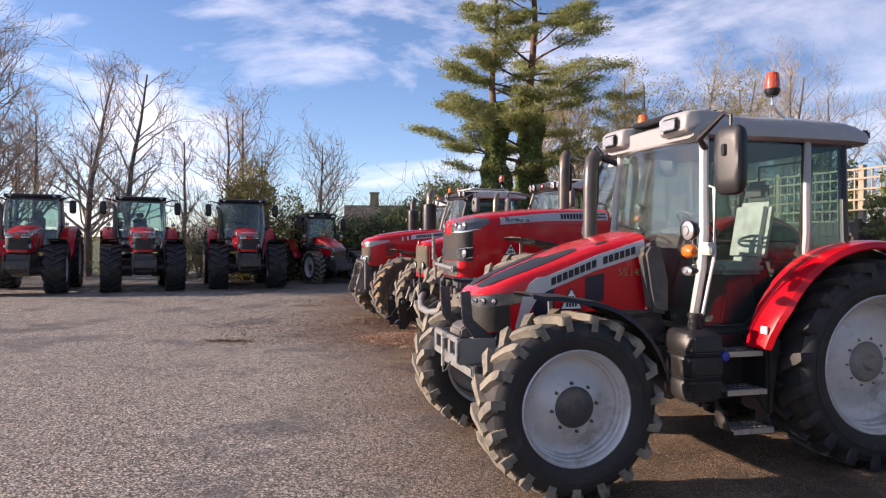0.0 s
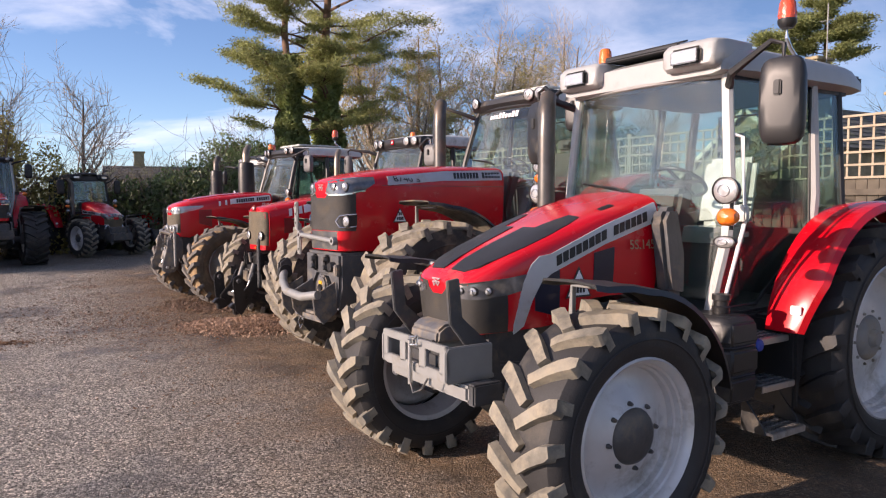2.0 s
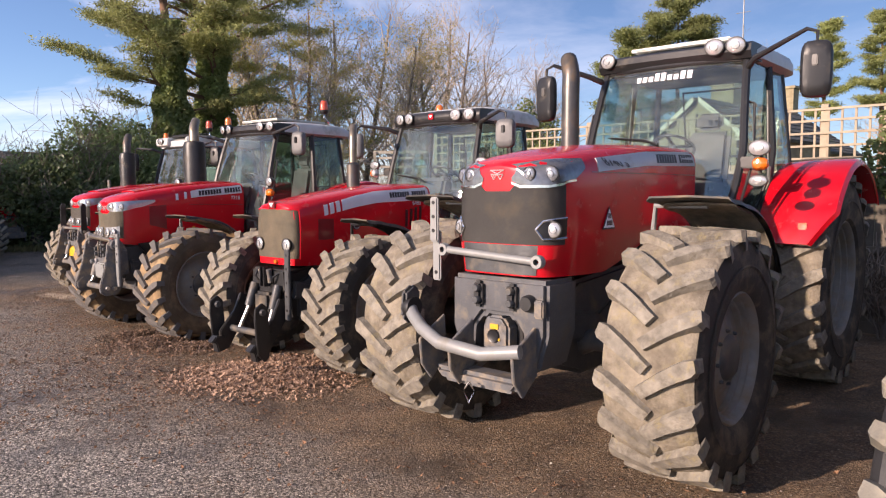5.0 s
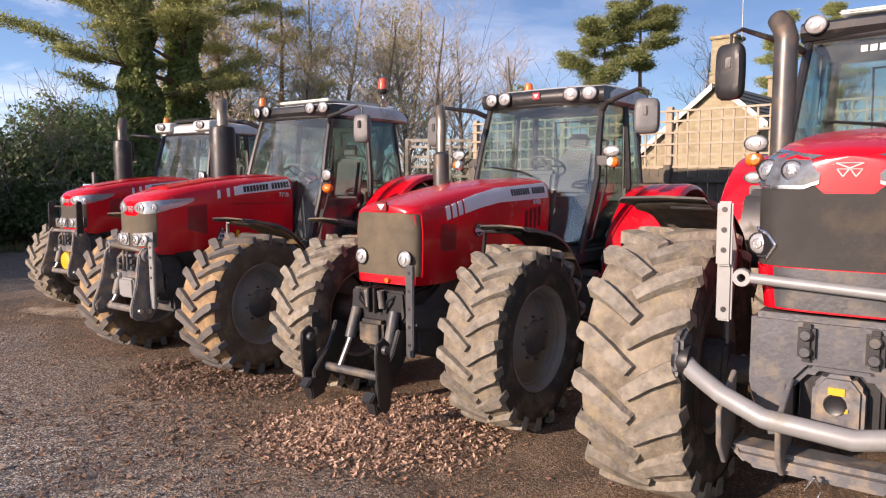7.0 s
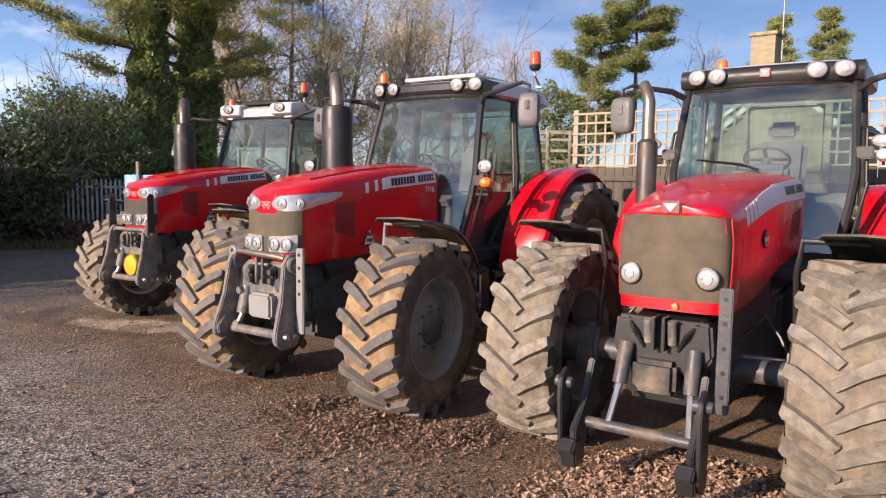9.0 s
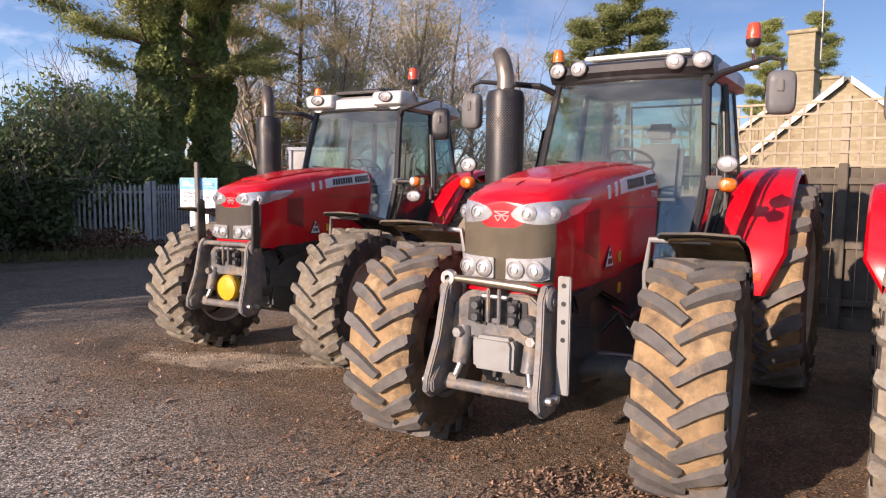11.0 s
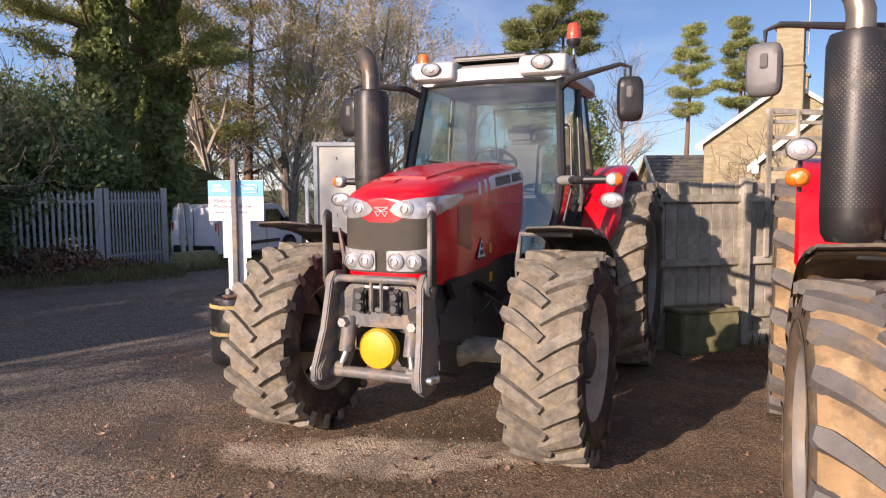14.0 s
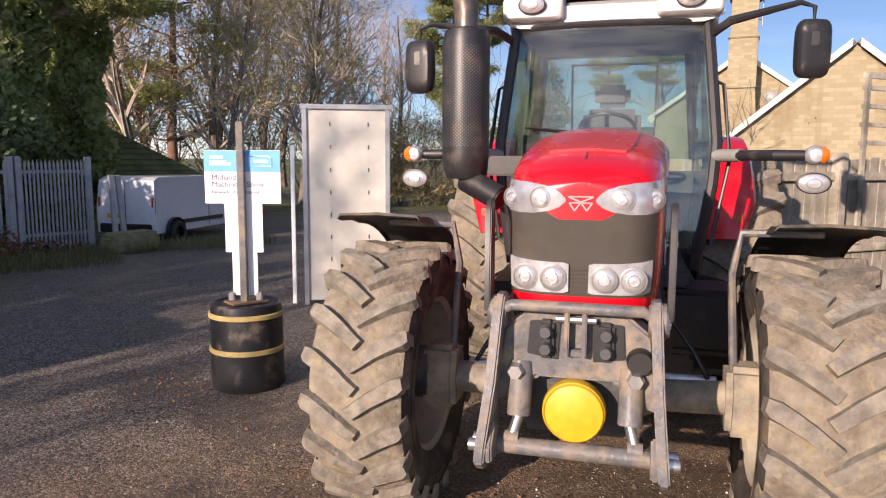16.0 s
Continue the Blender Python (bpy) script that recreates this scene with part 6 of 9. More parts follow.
def front_s8(T, S):
    x, zt = S["lx"], S["lz"]
    if S.get("num"):
        cs = part("front_casting", MB().prism([(-0.40, zt), (0.40, zt), (0.40, zt - 0.36), (0.33, zt - 0.62), (0.22, zt - 0.60), (0.20, zt - 0.36), (0.12, zt - 0.26), (-0.12, zt - 0.26), (-0.20, zt - 0.36), (-0.22, zt - 0.60), (-0.33, zt - 0.62), (-0.40, zt - 0.36)], "yz", x - 0.4, x - 0.02), cast_mid, T, bevel=0.03)
        part("casting_core", MB().box(x - 0.25, 0, zt - 0.4, 0.3, 0.36, 0.36), black, T, bevel=0.02)
        part("drive_cover", MB().prism([(-0.11, zt - 0.52), (0.11, zt - 0.52), (0.11, zt - 0.32), (0.06, zt - 0.26), (-0.06, zt - 0.26), (-0.11, zt - 0.32)], "yz", x - 0.2, x + 0.0), cast_light, T, bevel=0.02)
        part("drive_label", MB().box(x + 0.004, -0.005, zt - 0.335, 0.008, 0.07, 0.035).box(x + 0.004, 0.03, zt - 0.42, 0.008, 0.03, 0.02), yellow, T, "small yellow warning label", bevel=0.002)
        part("drive_bore", MB().lathe([(0, 0.012), (0.035, 0.012), (0.045, 0.016), (0.05, 0.0)], 18, (x + 0.0, -0.01, zt - 0.40), "x"), ink, T)
        bump = part("bumper_tube", MB().tube([(x + 0.12, -0.68, zt - 0.26), (x + 0.17, -0.60, zt - 0.305), (x + 0.23, -0.46, zt - 0.37), (x + 0.28, -0.26, zt - 0.435), (x + 0.28, 0.10, zt - 0.46), (x + 0.22, 0.36, zt - 0.42)], 0.046, 16), frame_grey, T, "bent grey steel bumper tube")
        part("tube_end", MB().lathe([(0, 0.05), (0.08, 0.045), (0.085, 0), (0.06, -0.04)], 14, (x + 0.12, -0.68, zt - 0.26), "y"), black, bump)
        part("tube_clamp", MB().prism([(x + 0.02, zt - 0.14), (x + 0.10, zt - 0.09), (x + 0.19, zt - 0.14), (x + 0.20, zt - 0.32), (x + 0.12, zt - 0.39), (x + 0.03, zt - 0.30)], "xz", -0.715, -0.66), cast, bump, bevel=0.02)
        for yy in (-0.46, -0.2, 0.32):
            part("bumper_rib", MB().prism([(x + 0.0, zt - 0.30), (x + 0.26, zt - 0.44), (x + 0.24, zt - 0.62), (x + 0.14, zt - 0.74), (x - 0.02, zt - 0.62)], "xz", yy - 0.012, yy + 0.012), cast_light, bump, bevel=0.004)
        part("bumper_tray", MB().prism([(-0.46, zt - 0.64), (0.32, zt - 0.64), (0.24, zt - 0.74), (-0.36, zt - 0.74)], "yz", x - 0.06, x + 0.14), cast_light, bump, bevel=0.03)
        part("tow_shackle", MB().tube([(x + 0.22, -0.05, zt - 0.68), (x + 0.24, -0.08, zt - 0.74), (x + 0.22, -0.05, zt - 0.82), (x + 0.2, -0.02, zt - 0.74), (x + 0.22, -0.05, zt - 0.68)], 0.012, 8), chrome, bump)
        tl = part("top_link", MB().tube([(x + 0.03, -0.40, zt + 0.17), (x + 0.03, 0.33, zt + 0.13)], 0.026, 12), frame_grey, T, "horizontal steel top link")
        for yy, zz in ((-0.43, 0.17), (0.36, 0.13)):
            part("link_eye", MB().lathe([(0.02, 0.026), (0.042, 0.026), (0.047, 0.0), (0.042, -0.026), (0.02, -0.026)], 18, (x + 0.03, yy, zt + zz), "x"), frame_grey, tl)
        sp = part("support_plate", MB().box(x - 0.0, -0.52, zt + 0.12, 0.03, 0.075, 0.36).box(x + 0.03, -0.52, zt + 0.38, 0.03, 0.075, 0.32), frame_grey, T, "pale perforated steel support plate", bevel=0.01)
        for zz in (0.50, 0.40, 0.30, 0.0):
            part("plate_hole", MB().lathe([(0, 0.018), (0.014, 0.018), (0.015, 0.0)], 10, (x + (0.03 if zz > 0.2 else 0.0), -0.52, zt + zz), "x"), ink, sp)
        for sgn in (1, -1):
            cp = part("hose_coupler", MB().box(x - 0.0, sgn * 0.14, zt - 0.12, 0.06, 0.075, 0.18), black, T, bevel=0.02)
            for dz in (0.04, -0.04):
                part("coupler_cap", MB().lathe([(0, 0.04), (0.022, 0.04), (0.028, 0.03), (0.028, 0)], 12, (x + 0.01, sgn * 0.14, zt - 0.12 + dz), "x"), cast, cp)
        part("trailer_socket", MB().lathe([(0, 0.05), (0.045, 0.05), (0.055, 0.03), (0.058, 0)], 18, (x - 0.01, 0.27, zt - 0.15), "x"), black, T)
        part("socket_box", MB().box(x - 0.0, 0.36, zt - 0.18, 0.05, 0.07, 0.12), cast_light, T, bevel=0.01)
    else:
        part("front_support", MB().prism([(x - 0.4, zt - 0.6), (x + 0.05, zt - 0.5), (x + 0.05, zt - 0.05), (x - 0.4, zt)], "xz", -0.3, 0.3), cast, T, bevel=0.03)
        part("weight_block", MB().box(x + 0.14, 0, zt - 0.36, 0.3, 0.74, 0.24), cast, T, bevel=0.03)
        for sgn in (1, -1):
            part("lift_arm", MB().prism([(x - 0.1, zt), (x + 0.08, zt - 0.05), (x + 0.26, zt - 0.6), (x + 0.16, zt - 0.66), (x - 0.06, zt - 0.3)], "xz", sgn * 0.34 - 0.02, sgn * 0.34 + 0.02), cast, T, bevel=0.008)


def front_5s(T, S):
    """Light grey weight frame with two slotted sides, struts and a pick-up pin."""
    x, zt = S["lx"], S["lz"]
    fr = part("weight_frame", MB().prism([(x - 0.30, zt), (x, zt), (x + 0.02, zt - 0.03), (x + 0.02, zt - 0.19), (x - 0.30, zt - 0.19)], "xz", -0.36, -0.335), frame_grey, T, "light grey steel weight frame", bevel=0.006)
    part("frame_side", MB().prism([(x - 0.30, zt), (x, zt), (x + 0.02, zt - 0.03), (x + 0.02, zt - 0.19), (x - 0.30, zt - 0.19)], "xz", 0.335, 0.36), frame_grey, fr, bevel=0.006)
    part("frame_top_rail", MB().box(x + 0.0, 0, zt - 0.015, 0.03, 0.70, 0.045), frame_grey, fr, bevel=0.005)
    part("frame_low_rail", MB().box(x + 0.0, 0, zt - 0.165, 0.03, 0.70, 0.055), frame_grey, fr, bevel=0.005)
    for yy in (-0.325, -0.11, 0.11, 0.325):
        part("frame_post", MB().box(x + 0.0, yy, zt - 0.09, 0.03, 0.07, 0.13), frame_grey, fr, bevel=0.004)
    part("frame_tray", MB().box(x - 0.16, 0, zt - 0.19, 0.32, 0.70, 0.03), frame_grey, fr, bevel=0.006)
    part("frame_back", MB().prism([(-0.26, zt - 0.04), (-0.2, zt + 0.10), (0.2, zt + 0.10), (0.26, zt - 0.04), (0.26, zt - 0.24), (-0.26, zt - 0.24)], "yz", x - 0.34, x - 0.26), frame_grey, fr, bevel=0.012)
    pin = part("pick_up_pin", MB().tube([(x + 0.04, 0.02, zt + 0.0), (x + 0.04, 0.02, zt - 0.26)], 0.014, 10), steel, fr)
    part("pin_handle", MB().tube([(x + 0.04, 0.02, zt + 0.01), (x + 0.04, 0.10, zt + 0.03), (x + 0.04, 0.10, zt - 0.02), (x + 0.04, 0.03, zt - 0.03)], 0.007, 6), steel, fr)
    part("retaining_chain", MB().tube([(x + 0.04, 0.02, zt - 0.24), (x + 0.05, 0.07, zt - 0.30), (x + 0.04, 0.14, zt - 0.27), (x + 0.02, 0.18, zt - 0.2)], 0.006, 6), cast, fr)
    part("lower_beam", MB().prism([(-0.42, zt - 0.21), (0.42, zt - 0.21), (0.42, zt - 0.30), (-0.42, zt - 0.30)], "yz", x - 0.30, x - 0.08), frame_grey, T, bevel=0.015)
    part("axle_beam", MB().tube([(0.10, -0.62, 0.74), (0.12, -0.3, 0.75), (0.12, 0.3, 0.75), (0.10, 0.62, 0.74)], [0.07, 0.085, 0.085, 0.07], 12), frame_grey, T)
    for yc in (-0.42, 0.42):
        part("beam_clamp", MB().box(x - 0.2, yc, zt - 0.26, 0.2, 0.07, 0.12), cast, T, bevel=0.01)
    for sgn in (1, -1):
        part("strut", MB().prism([(x - 0.40, zt - 0.20), (x - 0.26, zt - 0.16), (x - 0.04, zt + 0.12), (x - 0.02, zt + 0.36), (x - 0.10, zt + 0.37), (x - 0.12, zt + 0.15), (x - 0.36, zt - 0.06)], "xz", sgn * 0.31 - 0.014, sgn * 0.31 + 0.014), cast, T, "dark bent steel strut", bevel=0.005)
    part("front_support", MB().prism([(x - 0.5, zt - 0.20), (x - 0.3, zt - 0.16), (x - 0.3, zt + 0.16), (x - 0.6, zt + 0.16)], "xz", -0.28, 0.28), cast, T, bevel=0.03)
    part("winch_cover", MB().prism([(x - 0.26, zt - 0.02), (x - 0.06, zt - 0.02), (x - 0.07, zt + 0.05), (x - 0.12, zt + 0.085), (x - 0.26, zt + 0.10)], "xz", -0.15, 0.15), cast_light, T, "grey bolted cover behind the weight frame", bevel=0.015)
    part("number_plate", MB().box(x - 0.235, -0.06, zt + 0.20, 0.01, 0.075, 0.06), pale_ink, T)


# ---------------------------------------------------------------- the machines


def spec77(**k):
    z = k.get("nz", 1.71)
    d = dict(kind="S77", Rf=0.70, Rr=0.94, wb=2.88, tf=1.02, tr=0.98, wf=0.54, wr=0.62, rrf=0.41, rrr=0.53, nf=20, nr=20, rub=(tyre_side, tyre_mud, rim_dull), rubr=(tyre_side, tyre_mud, rim_dull), hubm=cast, hubr=cast,
             axz=0.55, axlem=cast, stepx=-1.55, nz=z, grille=grille_dusty,
             bon=Bonnet([(-1.15, z + 0.31), (-0.7, z + 0.30), (-0.2, z + 0.26), (0.2, z + 0.20), (0.45, z + 0.15), (0.6, z + 0.10), (0.67, z + 0.04)],
                        [(-1.15, z - 0.42), (-0.55, z - 0.43), (-0.25, z - 0.5), (0.0, z - 0.56), (0.3, z - 0.53), (0.67, z - 0.49)],
                        [(-1.15, 0.385), (-0.5, 0.375), (0.2, 0.345), (0.67, 0.31)], 0.67, 0.30, 0.0),
             skin=skin_77, front=front_77, lx=0.72, lz=1.24, exh=(-0.75, -0.82), exh_kind="can", exz=(1.64, 2.55, 0.145), guard=(74, 150), guard_gap=0.10, guardm=black_dusty, steer=3,
             fend=dict(gap=0.14, y0=0.72, y1=1.06, a0=18, a1=140, push=0.0),
             cab=dict(xt=-1.42, xb=-1.12, zt=2.74, zb=1.15, xr=-2.72, xrt=-2.62, xm=-2.10, xmt=-2.12, zmid=1.75, xcut=-1.75, w=(0.58, 0.70, 0.62), belt=1.85, pillar=black, wz=1.98, rw=0.70, rz=0.20, rx0=-1.36, rx1=-2.85,
                      roof=pale_roof, roof_label="pale grey cab roof", style="hatch", lampy=0.50, beacons=[(-1.55, 0.66, 3.02, 1.0, red_lens, 0.16), (-1.50, -0.72, 2.88, 0.85, amber, 0.04)], msize=(0.21, 0.36), mirL=(-1.32, 1.22, 2.52), mirR=(-1.16, -1.24, 2.46),
                      blink=(-0.85, 1.17, 1.87), bl_lamps=[(-0.155, 0.085, 0.66)], ind_white=True, sleeve=True))
    cab_k = k.pop("cab", {})
    d.update(k)
    d["cab"].update(cab_k)
    return d


S5 = spec77(wf=0.50, tf=1.0, steer=-1, exz=(1.72, 2.61, 0.145), grille=grille_dark, axlem=dusty_axle, rub=(tyre_side, tyre_mud, rim_dusty), brk=cast_light)
S4 = spec77(num="7718", splay=0.05, exh=(-1.18, -0.95), tr=1.04, fend=dict(gap=0.13, y0=0.72, y1=1.22, a0=2, a1=140), steer=4, exz=(1.50, 2.64, 0.165), guard_mud=tyre_ochre, cap=False, bar=False, upright=0.0, rub=(tyre_ochre_side, tyre_ochre, rim_dull), rubr=(tyre_ochre_side, tyre_ochre, rim_ochre), grille=grille_dusty, Rf=0.71, wf=0.51, tf=0.97, tipm=exh_tip,
            cab=dict(style="visor", vis=black, vis_h=0.13, roof=pale_roof, top_plate=True, lamps=[(-0.60, 0.072), (-0.40, 0.072), (0.40, 0.072), (0.60, 0.072)], lz=0.02, rx0=-1.56, rx1=-3.0, xt=-1.58, xb=-1.22, xr=-2.85, xrt=-2.78, xm=-2.2, xmt=-2.22, xcut=-1.8,
                     mirL=(-1.55, 1.16, 2.55), mirR=(-1.45, -1.43, 2.52), blinkR=(-1.06, 1.22, 1.86), blink=(-1.28, 0.86, 1.86), blink_style="post", bl_lamps=[(0.155, 0.075, 0.8)], ind_white=False, msize=(0.21, 0.33), mirm=mat("grey_mirror_shell", (0.13, 0.13, 0.13), 0.5),
                     beacons=[(-2.3, 0.78, 3.05, 1.0, red_lens, 0.14), (-1.60, -0.70, 2.88, 0.8, amber, 0.03)]))
S3 = spec77(kind="S64", num="6480", steer=-1, brk=black, guard_w=0.40, skin=skin_64, front=front_64, nz=1.73, Rf=0.72, Rr=0.88, wb=3.0, tf=0.94, wf=0.51, axz=0.5, rub=(tyre_side, tyre_mud, rim_dull),
            bon=Bonnet([(-1.45, 1.97), (-0.9, 1.955), (-0.3, 1.90), (0.1, 1.84), (0.35, 1.79), (0.52, 1.755)], [(-1.45, 1.36), (-0.7, 1.28), (-0.2, 1.14), (0.2, 1.10), (0.52, 1.12)], [(-1.45, 0.44), (-0.6, 0.40), (0.1, 0.345), (0.52, 0.33)], 0.52, 0.14, 0.0,
                       [(0.0, 0.95), (0.2, 0.98), (0.5, 1.0), (0.75, 0.99), (0.86, 0.95), (0.92, 0.88), (0.96, 0.74), (0.985, 0.5), (0.996, 0.25), (1.0, 0.0)], 5.0),
            lx=0.60, lz=1.10, exh=(-1.30, -0.78), exh_kind="pipe", exz=(1.6, 2.72, 0.052), exh_low=(2.25, 0.085), tipm=exh_tip, stepx=-1.95,
            fend=dict(gap=0.12, y0=0.765, y1=1.38, a0=5, a1=140),
            cab=dict(style="visor", vis=black, vis_h=0.145, roof=pale_roof, lamps=[(-0.58, 0.078), (-0.40, 0.078), (0.40, 0.078), (0.60, 0.078)], badge=True, xt=-2.12, xb=-1.78, zt=2.76, zb=1.2, xr=-3.15, xrt=-3.1, xm=-2.72, xmt=-2.72, xcut=-2.4, zmid=1.6, belt=1.9,
                     w=(0.62, 0.74, 0.68), rx0=-2.08, rx1=-3.4, rw=0.76, rz=0.22, wz=2.02, mirL=(-1.85, 1.26, 2.55), mirR=(-1.75, -1.18, 2.5), blink=(-1.85, 0.92, 2.12), blink_style="post", bl_lamps=[(0.11, 0.085, 0.6)], msize=(0.24, 0.34), monitor=False, mirm=MATS["grey_mirror_shell"],
                     beacons=[(-2.75, -0.60, 2.93, 0.9, amber, 0.0)]))
S2 = spec77(kind="S87", num="8740 S", skin=skin_s8, front=front_s8, nz=2.03, Rf=0.825, Rr=1.02, wb=3.2, tf=1.10, tuck=0.10, wf=0.61, wr=0.70, rrf=0.42, rrr=0.56, axz=0.62, nf=18, nr=20, grille=grille_m, rubr=(tyre_side, tyre_mud, rim_dull),
            bon=Bonnet([(-1.50, 2.26), (-0.9, 2.26), (-0.3, 2.235), (0.2, 2.18), (0.5, 2.13), (0.64, 2.09), (0.70, 2.05)], [(-1.50, 1.55), (-0.7, 1.52), (-0.3, 1.38), (0.0, 1.30), (0.7, 1.32)], [(-1.5, 0.47), (-0.6, 0.46), (0.2, 0.43), (0.70, 0.40)], 0.70, 0.30),
            lx=0.72, lz=1.30, exh=(-1.42, -0.72), exh_kind="pipe", exz=(1.7, 3.14, 0.084), stepx=-1.95, guard=(76, 150), guard_gap=0.13, guard_mud=tyre_mud, steer=0,
            fend=dict(gap=0.12, y0=0.78, y1=1.42, a0=20, a1=140),
            cab=dict(style="visor", vis=black, vis_h=0.13, roof=pale_roof, top_plate=True, lamps=[(-0.62, 0.08), (0.44, 0.08), (0.62, 0.08)], lz=0.03, dealer=True, xt=-2.08, xb=-1.68, zt=3.06, zb=1.4, xr=-3.3, xrt=-3.2, xm=-2.65, xmt=-2.68, xcut=-2.3, zmid=2.0, belt=2.15,
                     w=(0.62, 0.76, 0.68), rx0=-2.05, rx1=-3.4, rw=0.76, rz=0.2, wz=2.32, mirL=(-1.85, 1.30, 2.86), mirR=(-1.75, -1.2, 2.82), blink=(-1.65, 0.95, 2.10), blink_style="post", bl_lamps=[(0.13, 0.085, 0.72), (-0.14, 0.075, 0.6)], ind_white=False, msize=(0.24, 0.46),
                     beacons=[]))
S1 = spec77(kind="S5", num="5S.145", skin=skin_5s, front=front_5s, nz=1.40, Rf=0.66, Rr=0.84, wb=2.68, tf=0.965, tr=0.86, wf=0.44, wr=0.52, rrf=0.405, rrr=0.555, axz=0.5, nf=19, nr=20, rub=(tyre_new, tyre_new_lug, rim_silver), rubr=(tyre_new, tyre_new, rim_silver), hubm=cast, hubr=rim_dull,
            bon=Bonnet([(-0.95, 1.90), (-0.6, 1.82), (-0.2, 1.69), (0.1, 1.575), (0.3, 1.49), (0.42, 1.42), (0.47, 1.38)], [(-0.95, 1.25), (-0.45, 1.25), (-0.15, 1.10), (0.47, 1.08)], [(-0.95, 0.44), (-0.4, 0.40), (0.1, 0.35), (0.47, 0.31)], 0.47, 0.26, 0.10),
            lx=0.62, lz=1.05, exh=(-1.02, -0.72), exh_kind="pipe", exz=(1.45, 2.66, 0.068), stepx=-1.42, belly=0.27, axle_dip=0.03, guard=(58, 168), guard_gap=0.07, guardm=black, steer=0, guard_l=0.34,
            fend=dict(gap=0.13, y0=0.75, y1=1.10, a0=8, a1=150, push=0.06),
            cab=dict(style="hatch", roof=silver, lampy=0.50, zt=2.66, zb=1.08, xt=-1.32, xb=-1.26, xr=-2.66, xrt=-2.70, xm=-2.24, xmt=-2.30, zmid=1.62, xcut=-1.76, w=(0.60, 0.74, 0.66), belt=1.72, pillar=pale_roof, mid_m=silver, rear_m=black, mid_k=1.0, pr=0.036, rail=white_p, trim=silver, rw=0.75, rz=0.21, rx0=-1.20, rx1=-2.90, wz=1.90,
                     mirL=(-1.25, 1.08, 2.42), mirR=(-1.2, -1.02, 2.40), msize=(0.26, 0.52), blink=(-1.08, 0.86, 1.74), blink_style="post", bl_lamps=[(0.16, 0.085, 0.9), (-0.15, 0.07, 0.5)], ind_white=False,
                     beacons=[(-1.95, 0.62, 3.02, 0.98, red_lens, 0.17), (-1.5, -0.62, 2.88, 0.85, amber, 0.03)]))
SF = spec77(kind="S87", num="", skin=skin_s8, front=front_s8, nz=1.90, Rf=0.79, Rr=1.02, wb=3.1, tf=0.98, wf=0.62, wr=0.70, rrf=0.42, rrr=0.56, axz=0.62, nf=18, nr=20, grille=grille_m, rub=(tyre_new, tyre_new, rim_silver), rubr=(tyre_new, tyre_new, rim_silver),
            bon=Bonnet([(-1.30, 2.18), (-0.9, 2.17), (-0.3, 2.12), (0.2, 2.05), (0.5, 1.99), (0.64, 1.95), (0.70, 1.90)], [(-1.30, 1.5), (-0.7, 1.45), (-0.3, 1.38), (0.0, 1.30), (0.7, 1.32)], [(-1.3, 0.42), (-0.6, 0.40), (0.2, 0.36), (0.70, 0.33)], 0.70, 0.30),
            lx=0.72, lz=1.30, exh=(-1.45, -0.85), exh_kind="pipe", exz=(1.7, 2.9, 0.07), stepx=-1.8, guard=(76, 150), steer=0, fend=dict(gap=0.12, y0=0.78, y1=1.25, a0=-5, a1=140),
            cab=dict(style="visor", vis=black, vis_h=0.12, roof=silver, lamps=[(-0.66, 0.06), (0.66, 0.06)], xt=-1.98, xb=-1.75, zt=3.12, zb=1.4, xr=-3.3, xrt=-3.2, xm=-2.6, xmt=-2.62, xcut=-2.3, zmid=2.0, belt=2.15, pillar=silver,
                     w=(0.66, 0.82, 0.76), rx0=-1.92, rx1=-3.4, rw=0.86, rz=0.16, wz=2.32, mirL=(-1.85, 1.22, 2.82), mirR=(-1.85, -1.22, 2.82), blink=(-1.65, 1.05, 2.10), blink_style="post", bl_lamps=[(0.13, 0.07, 0.72)], ind_white=False, msize=(0.22, 0.46), beacons=[]))

tractor("tractor", (-0.19, 5.58), -152.0, S1, "red tractor with silver cab roof, silver stripe and clean black tyres")
tractor("tractor", (-0.955, 9.335), -148.6, S2, "tall red tractor with grey bumper tube and wide muddy tyres")
tractor("tractor", (-2.356, 12.39), -148.4, S3, "older red tractor with square olive grille and black front linkage")
tractor("tractor", (-4.17, 14.90), -147.8, S4, "red tractor with perforated silencer and ochre-muddied tyres")
tractor("tractor", (-5.148, 18.511), -144.6, S5, "red tractor with yellow cap in its front linkage and muddy tyres")
far_first = tractor("tractor", (-17.3, 18.2), -56.0, SF, "red tractor standing in shade before bare trees", "tractors in the far row")
for (x, y), h in (((-14.5, 20.3), -52.0), ((-11.9, 22.5), -56.0)):
    copy_thing(far_first, pose(x, y, 0, 0, 0, h))
SG = dict(S1)
SG.update(num="", rub=(tyre_new, tyre_new, rim_silver), front=front_s8, lx=0.55, lz=1.05, skin=skin_s8, nz=1.42)
SG["cab"] = dict(S1["cab"], pillar=black, mid_m=black, beacons=[], roof=black, rail=black, trim=black)
far_small = tractor("tractor", (-10.15, 26.4), -40.0, SG, "smaller red tractor with dark roof standing in shade", "tractors in the far row")
far_small.scale = (0.98, 0.98, 0.98)
low_one = copy_thing(far_small, pose(-9.75, 29.9, 0, 0, 0, -48.0))
low_one.scale = (0.76, 0.76, 0.76)

